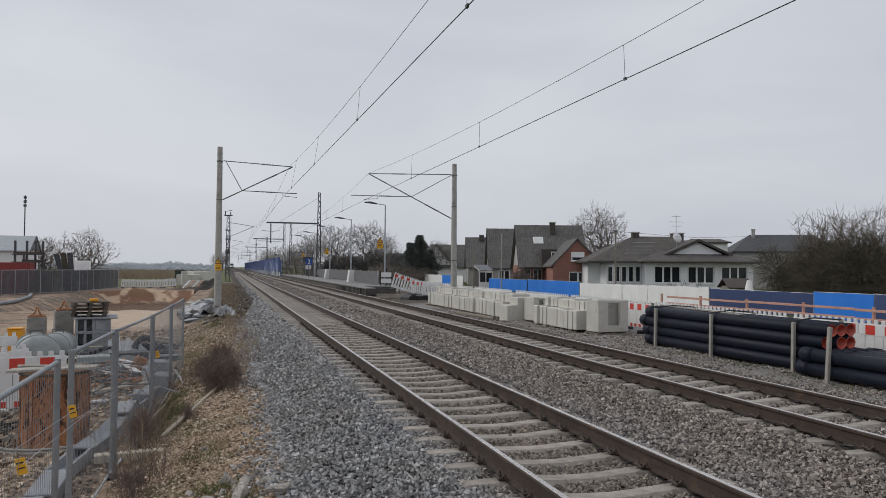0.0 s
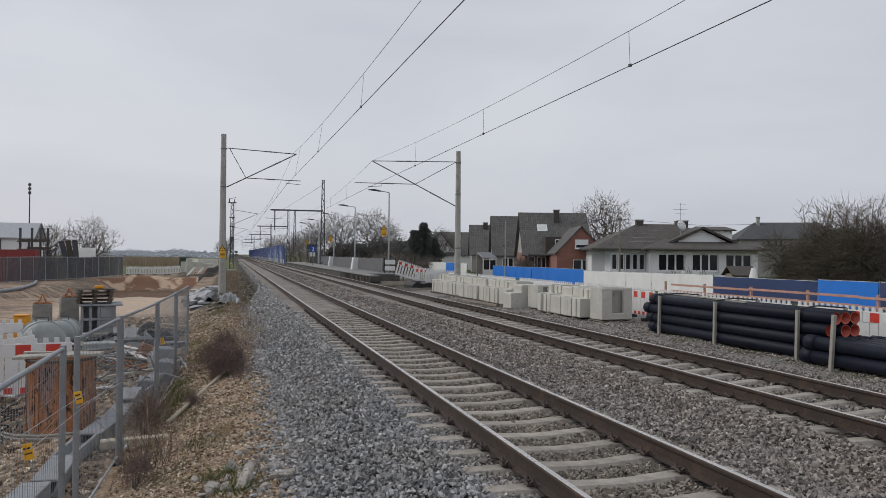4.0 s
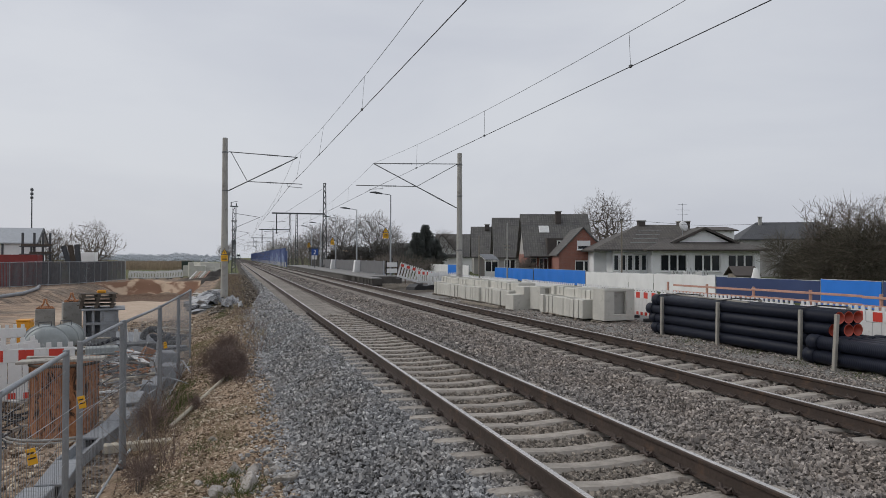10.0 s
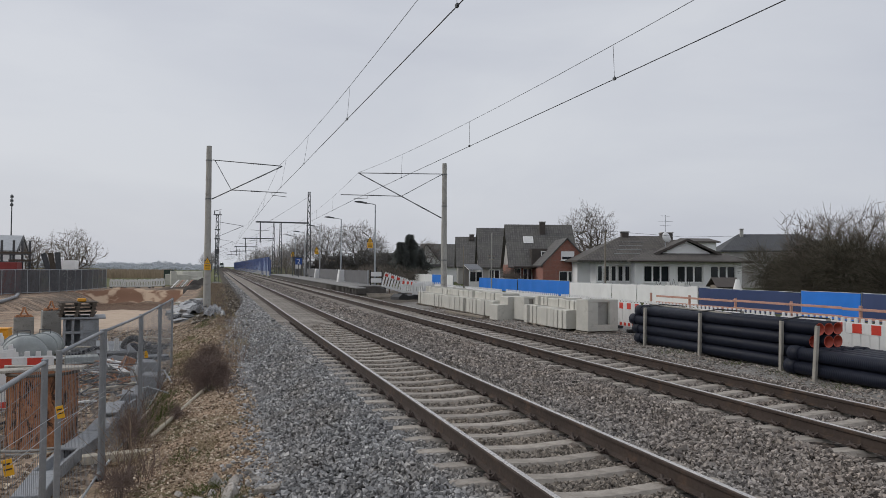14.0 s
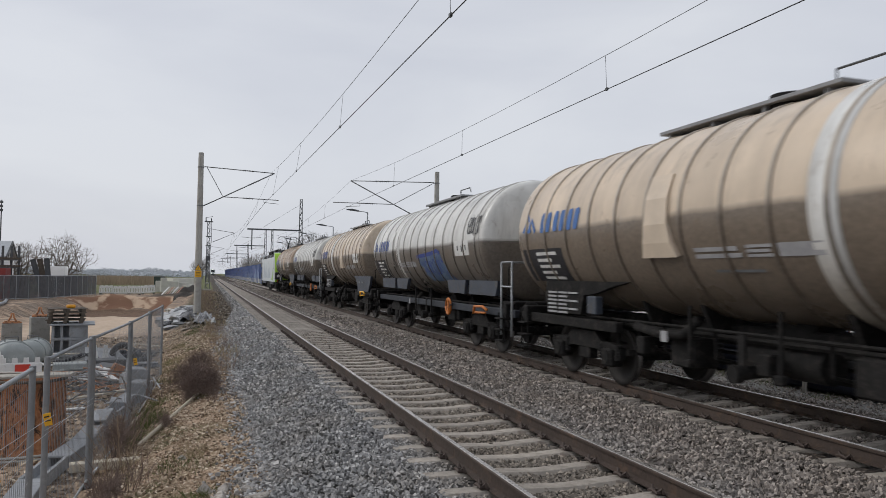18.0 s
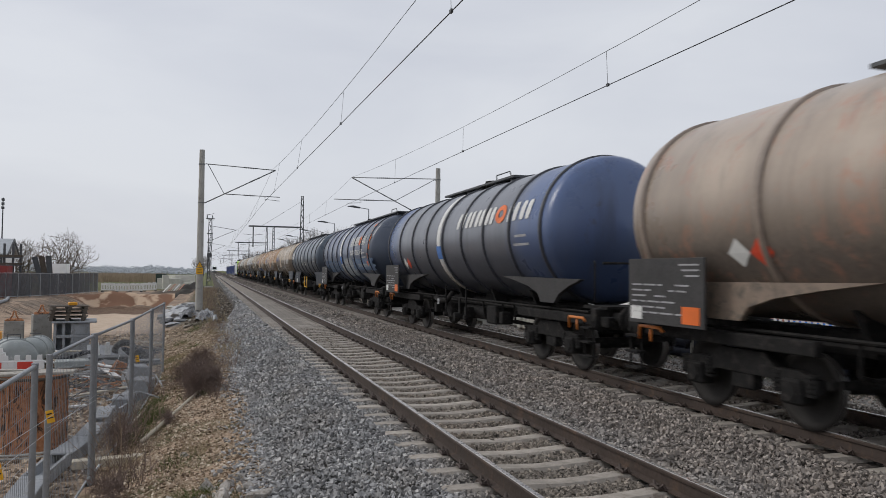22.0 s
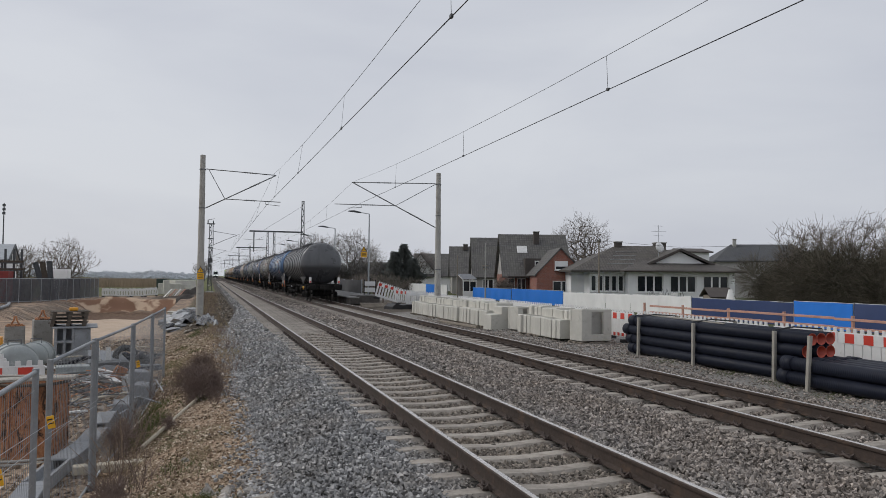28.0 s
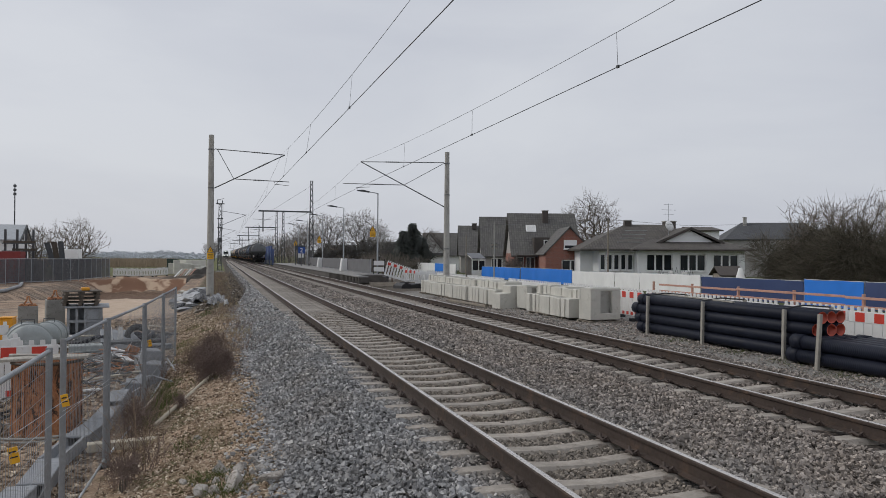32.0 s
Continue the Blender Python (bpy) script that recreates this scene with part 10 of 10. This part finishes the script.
for k in range(34):
    x_, y_ = -4.25 - rb2.random() * 1.1, 36.5 + rb2.random() * 19
    s_ = rb2.uniform(0.12, 0.42)
    v = ICO_V * s_ * np.array([1.2, 1.5, 0.35]) * (1 + np.random.RandomState(160 + k).uniform(-0.35, 0.35, (12, 1)))
    rk = tagged(new("sheet_scrap", fast_mesh("sheet_scrap", v, ICO_F, (PLASTIC_K, PLASTIC_W, SHEET_G, PLASTIC_W)[k % 4])), "crumpled scrap of plastic sheet on the bank", "sheet", "sheet scraps")
    rk.matrix_basis = pose(x_, y_, gz_at(x_, y_) + s_ * 0.2, 8, 10, k * 40)
# white slatted barriers beyond the pit
for k in range(4):
    beacon_barrier(-15.7 + 1.72 * k, 103.0 - 0.4 * k, 176 - (4 if k < 3 else -18), gz_at(-15.7 + 2.05 * k, 103) - 0.02, False, "white slatted barrier beyond the pit", h=1.05, L=1.68, tilt=0 if k < 3 else 4)
for k, (x_, y_, w_, d_, h_) in enumerate(((-9.0, 117, 1.6, 1.2, 1.6), (-7.6, 118, 1.5, 1.2, 1.3), (-9.3, 113, 0.4, 0.4, 2.1), (-6.3, 119, 1.2, 1.0, 1.0), (-7.3, 121, 1.6, 1.5, 2.0), (-5.9, 116, 0.8, 0.8, 0.9))):
    tagged(part("concrete_block", Geo().box((-w_, -d_, 0), (w_, d_, h_), 0.03), BLOCK, None, at=pose(x_, y_, gz_at(x_, y_), 0, 0, 5 * k)), "pale concrete block stored on the site", "concrete block", "stored blocks")
for k in range(7):
    part_ob = part("striped_board", Geo().box((-0.08, -1.1, 0), (0.08, 1.1, 0.05), 0.005), (WHITE, WOOD_L, PLANK, WOOD_L)[k % 4], None, at=pose(-8.3 + 0.27 * k, 98.2 + 0.15 * k, gz_at(-7.5, 98.5) + 0.3, 26, 0, -24))
    tagged(part_ob, "striped red and white board on a pile", "board", "pile of striped boards")
for k, (x_, y_, r_, h_) in enumerate(((-5.6, 104, 1.8, 1.0), (-6.0, 92, 1.2, 0.6), (-10.5, 88, 2.2, 0.5), (-13.5, 92, 2.6, 0.5))):
    n = 14
    u = np.linspace(-1, 1, n)
    U, V = np.meshgrid(u, u)
    Z = h_ * np.clip(1 - U ** 2 - V ** 2, 0, 1) ** 0.8 * (0.8 + 0.3 * np.sin(U * 4 + k) * np.cos(V * 5)) - 0.1
    vs = np.stack([x_ + U * r_, y_ + V * r_ * 1.4, ground_z(x_ + U * r_, y_ + V * r_ * 1.4) + Z], -1).reshape(-1, 3)
    ii = (np.arange(n - 1)[:, None] * n + np.arange(n - 1)[None]).ravel()
    tagged(new("earth_mound", fast_mesh("earth_mound", vs, np.stack([ii, ii + 1, ii + n + 1, ii + n], 1), GROUND if k > 1 else SOIL, True)), "dark earth heap on the building site" if k < 2 else "brown earth heap on the building site", "earth heap", "earth heaps")
# kerb-like hose across the site
g = Geo().tube([(-21.5, 79, gz_at(-21.5, 79) + 0.15), (-19.6, 70, gz_at(-19.6, 70) + 0.12), (-18.7, 62, gz_at(-18.7, 62) + 0.1), (-19.2, 56, gz_at(-19.2, 56) + 0.1), (-22.5, 48, gz_at(-22.5, 48) + 0.1)], 0.14, 8)
tagged(part("drain_hose", g, SHEET_G), "thick grey hose lying across the site", "hose")

# dark mesh fence in the background
def mesh_fence(xa, ya, xb, yb, label):
    t = thing("mesh_fence_panel", label, "fence", group="dark mesh fence")
    za, zb = gz_at(xa, ya), gz_at(xb, yb)
    d = Vector((xb - xa, yb - ya, 0)).normalized()
    nrm = Vector((-d.y, d.x, 0)) * 0.012
    vs = []
    for s in (-1, 1):
        for (x_, y_, z_) in ((xa, ya, za + 0.1), (xb, yb, zb + 0.1), (xb, yb, zb + 2.4), (xa, ya, za + 2.4)):
            vs.append((x_ + nrm.x * s, y_ + nrm.y * s, z_))
    g = Geo()
    n = 30
    for k in range(n):
        f0, f1 = (k + 0.15) / n, (k + 0.72) / n
        quad = []
        for s in (-1, 1):
            for f, h in ((f0, 0.1), (f1, 0.1), (f1, 2.4), (f0, 2.4)):
                quad.append((xa + (xb - xa) * f + nrm.x * s, ya + (yb - ya) * f + nrm.y * s, za + (zb - za) * f + h))
        g.add(quad, [(0, 1, 2, 3), (7, 6, 5, 4)])
    tagged(part("privacy_mesh", g, MESH_D, t, "dark grey privacy mesh"), kind="stuff")
    for f in (0.5,):
        x_, y_, z_ = xa + (xb - xa) * f, ya + (yb - ya) * f, za + (zb - za) * f
        part("post", Geo().cyl((x_, y_ - 0.05, z_ - 0.1), (x_, y_ - 0.05, z_ + 2.48), 0.04, seg=8), GALV, t)
    part("bottom_tube", Geo().tube([(xa, ya, za + 0.12), (xb, yb, zb + 0.12)], 0.035, 6), GALV, t)
    for x_, y_, z_ in ((xa, ya, za), (xb, yb, zb)):
        part("post", Geo().cyl((x_, y_, z_ - 0.1), (x_, y_, z_ + 2.5), 0.055, seg=8), GALV, t)
    part("top_tube", Geo().tube([(xa, ya, za + 2.45), (xb, yb, zb + 2.45)], 0.04, 6), GALV, t)


line = [(-34.0, 74.0), (-30.6, 75.3), (-27.2, 76.6), (-23.8, 78.0), (-22.3, 81.2), (-20.8, 84.4), (-19.6, 87.7), (-18.6, 91.0), (-17.8, 94.4), (-17.2, 97.8), (-16.7, 101.2)]
for a_, b_ in zip(line, line[1:]):
    mesh_fence(*a_, *b_, "site fence panel with dark grey mesh")

# shed, rack and container behind the fence
sh = thing("shed", "white shed with pale grey sheet roof and dark framed gable", "shed", pose(-38.6, 89.5, -1.3, 0, 0, 4))
part("wall", Geo().box((0, 0, 0), (14.0, 7.0, 4.6)), RENDER_W, sh, "white wall")
part("gable", Geo().prism([(0, 4.6), (7.0, 4.6), (3.5, 6.2)], "x", 13.7, 13.95), RENDER_W, sh)
part("roof", Geo().prism([(-0.3, 4.52), (3.5, 6.3), (3.5, 6.4), (-0.3, 4.64)], "x", -0.3, 14.3), GALV, sh, "pale sheet roof")
part("roof", Geo().prism([(7.3, 4.52), (3.5, 6.3), (3.5, 6.4), (7.3, 4.64)], "x", -0.3, 14.3), GALV, sh, "pale sheet roof")
part("gable_trim", Geo().prism([(-0.35, 4.35), (-0.35, 4.6), (3.5, 6.42), (7.35, 4.6), (7.35, 4.35), (3.5, 6.15)], "x", 14.31, 14.42), STEEL_D, sh, "dark gable trim")
for xx in (10.8, 13.6):
    part("corner_post", Geo().box((xx, -0.12, 0), (xx + 0.2, -0.01, 4.6)), STEEL_D, sh)
part("gable_window", Geo().box((14.0, 3.2, 4.6), (14.04, 3.8, 5.6)), GLASS_D, sh)
rk = thing("steel_rack", "dark steel cantilever rack with stored beams", "rack", pose(-23.7, 85.6, -1.3))
for xx in (-0.9, 0.2, 1.0, 1.7):
    part("upright", Geo().box((xx - 0.1, -0.1, 0), (xx + 0.1, 0.1, 5.6)), STEEL_D, rk)
for zz, xl in ((2.3, -1.1), (3.3, -0.2), (4.1, -1.0)):
    part("arm", Geo().box((-1.1, -0.5, zz), (1.9, 0.5, zz + 0.1)), STEEL_D, rk)
    part("stored_beam", Geo().box((xl, -0.3, zz + 0.105), (1.9, 0.1, zz + 0.32)), WOOD_D, rk)
tagged(part("container", Geo().box((0, 0, 0), (6.0, 2.4, 3.25), 0.03), plain("dark_red_container", (0.25, 0.035, 0.03), 0.6, var=0.2, scale=2), None, at=pose(-28.4, 82.0, -1.25, 0, 0, 2)), "dark red steel container behind the fence", "container")
for k in range(3):
    tagged(part("leaning_panel", Geo().box((-0.28, -0.05, 0), (0.28, 0.05, 4.4), 0.01), (STEEL_D, WOOD_D, STEEL_D)[k], None, at=pose(-20.4 + 0.3 * k, 90.0, -1.2, 0, -16 + 5 * k, 12)), "dark panel leaning behind the fence", "panel", "leaning panels")
tagged(part("small_hut", Geo().box((0, 0, 0), (2.6, 2.0, 3.6), 0.03), RENDER_W, None, at=pose(-22.8, 101.0, -1.25)), "small white hut behind the fence", "hut")
tagged(part("site_hut", Geo().box((0, 0, 0), (3.2, 2.4, 2.2), 0.03), WOOD_D, None, at=pose(-25.0, 88.0, -1.25)), "dark low hut behind the fence", "hut")
fl = thing("floodlight_mast", "tall thin floodlight mast behind the shed", "mast", pose(-27.4, 100.8, -1.25))
part("pole", Geo().cyl((0, 0, 0), (0, 0, 11.6), 0.1, 0.06, 8), STEEL_D, fl)
for k in range(3):
    part("lamp_head", Geo().box((-0.16, -0.1, 10.2 + k * 0.5), (0.16, 0.1, 10.5 + k * 0.5), 0.02), STEEL_D, fl)
tagged(part("switch_cabinet", Geo().box((0, 0, 0), (1.6, 0.8, 1.5), 0.02), plain("dark_green_cabinet", (0.03, 0.05, 0.04), 0.6), None, at=pose(-11.4, 125.0, -0.4)), "dark green switch cabinet on a post", "cabinet")

# reed field
q = np.random.RandomState(5)
n_ = 9000
fx, fy = q.uniform(-80, -15, n_), q.uniform(175, 235, n_)
fh = q.uniform(1.3, 2.2, n_)
segs = [(np.array([fx[i], fy[i], -1.4]), np.array([fx[i] + q.normal(0, 0.25), fy[i], -1.4 + fh[i]]), 0.11, 0.03) for i in range(n_)]
REED = plain("dry_reed", (0.38, 0.30, 0.21), 0.95, var=0.3, scale=0.3, bump=0.0)
tagged(new("reed_field", segs_mesh("reed_field", segs, REED, 3)), "field of dry brown reeds beyond the site", "reeds", kind="stuff")

# ---------------- blue noise barrier and the far oncoming train ----------------
# barrier blues are lifted paler, with distance haze mixed into the colour
B_DARK = plain("dark_blue_panel", (0.085, 0.125, 0.29), 0.6, var=0.2, scale=0.8, fine=10)
B_LIGHT = plain("pale_blue_panel", (0.20, 0.27, 0.44), 0.6, var=0.25, scale=0.8, fine=10)
PLINTH = plain("pale_barrier_plinth", (0.42, 0.42, 0.41), 0.85, var=0.15, scale=1, fine=15)
for k in range(66):
    y0 = 160.0 + 5.0 * k
    t = thing("noise_barrier_bay", "blue noise barrier bay with steel posts beside the track", "noise barrier", pose(7.7, y0, 0), group="blue noise barrier")
    top = 3.75 if k > 0 else 3.1
    part("post", Geo().box((-0.16, -0.12, -0.4), (0.16, 0.12, top + 0.1)), B_DARK, t, "dark blue steel post")
    part("plinth", Geo().box((-0.06, 0.125, -0.35), (0.1, 4.875, 0.62)), PLINTH, t, "pale concrete plinth")
    if k == 0:
        part("panel", Geo().box((-0.04, 0.125, 0.622), (0.08, 2.2, top)), B_DARK, t)
        continue
    split = 1.7 + 1.2 * ((k * 5) % 4) / 3
    part("panel", Geo().box((-0.05, 0.125, 0.622), (0.08, 4.875, split)), B_LIGHT if k < 14 and k % 5 else B_DARK, t, "pale blue panel" if k < 14 and k % 5 else "dark blue panel")
    part("panel", Geo().box((-0.04, 0.125, split + 0.004), (0.08, 4.875, top)), B_DARK, t, "dark blue panel")


LAMP = bpy.data.materials.new("headlamp_glow")
LAMP.use_nodes = True
LAMP.node_tree.nodes["Principled BSDF"].inputs["Emission Color"].default_value = (1, 0.96, 0.88, 1)
LAMP.node_tree.nodes["Principled BSDF"].inputs["Emission Strength"].default_value = 3.0
far_train = thing("oncoming_train", "distant pale train front with lit headlamps", "train")
sect = [(-1.45, 0.6), (1.45, 0.6), (1.48, 2.4), (1.2, 3.6), (0.7, 4.0), (-0.7, 4.0), (-1.2, 3.6), (-1.48, 2.4)]
part("body", Geo().prism(sect, "y", 0.8, 34.0), L_SILVER, far_train, "pale grey body")
part("nose", Geo().prism([(x * 0.93, 0.6 + (z - 0.6) * 0.96) for x, z in sect], "y", 0.0, 0.8), L_SILVER, far_train)
part("windscreen", Geo().box((-1.0, -0.03, 2.3), (1.0, -0.002, 3.4)), GLASS_D, far_train)
part("lower_band", Geo().box((-1.3, -0.03, 0.7), (1.3, -0.002, 1.25)), UNDER, far_train)
for x in (-0.9, 0.9):
    part("headlamp", Geo().cyl((x, -0.06, 1.55), (x, -0.005, 1.55), 0.17, seg=12), LAMP, far_train, "lit headlamp")
part("top_lamp", Geo().cyl((0, -0.06, 3.7), (0, -0.005, 3.7), 0.14, seg=12), LAMP, far_train, "lit headlamp")
for yy in (4.0, 29.0):
    bogie_at(far_train, yy)


# ---------------- what moves ----------------
def motions():
    for ob, y21 in train:
        walk(ob, [(t, pose(SP, y21 + TRAIN_V * (t - 21.0), 0.0)) for t in range(0, 33)])
    walk(far_train, [(t, pose(0.0, 560.0 - 5.0 * t, 0.0)) for t in range(0, 33, 4)])


motions()
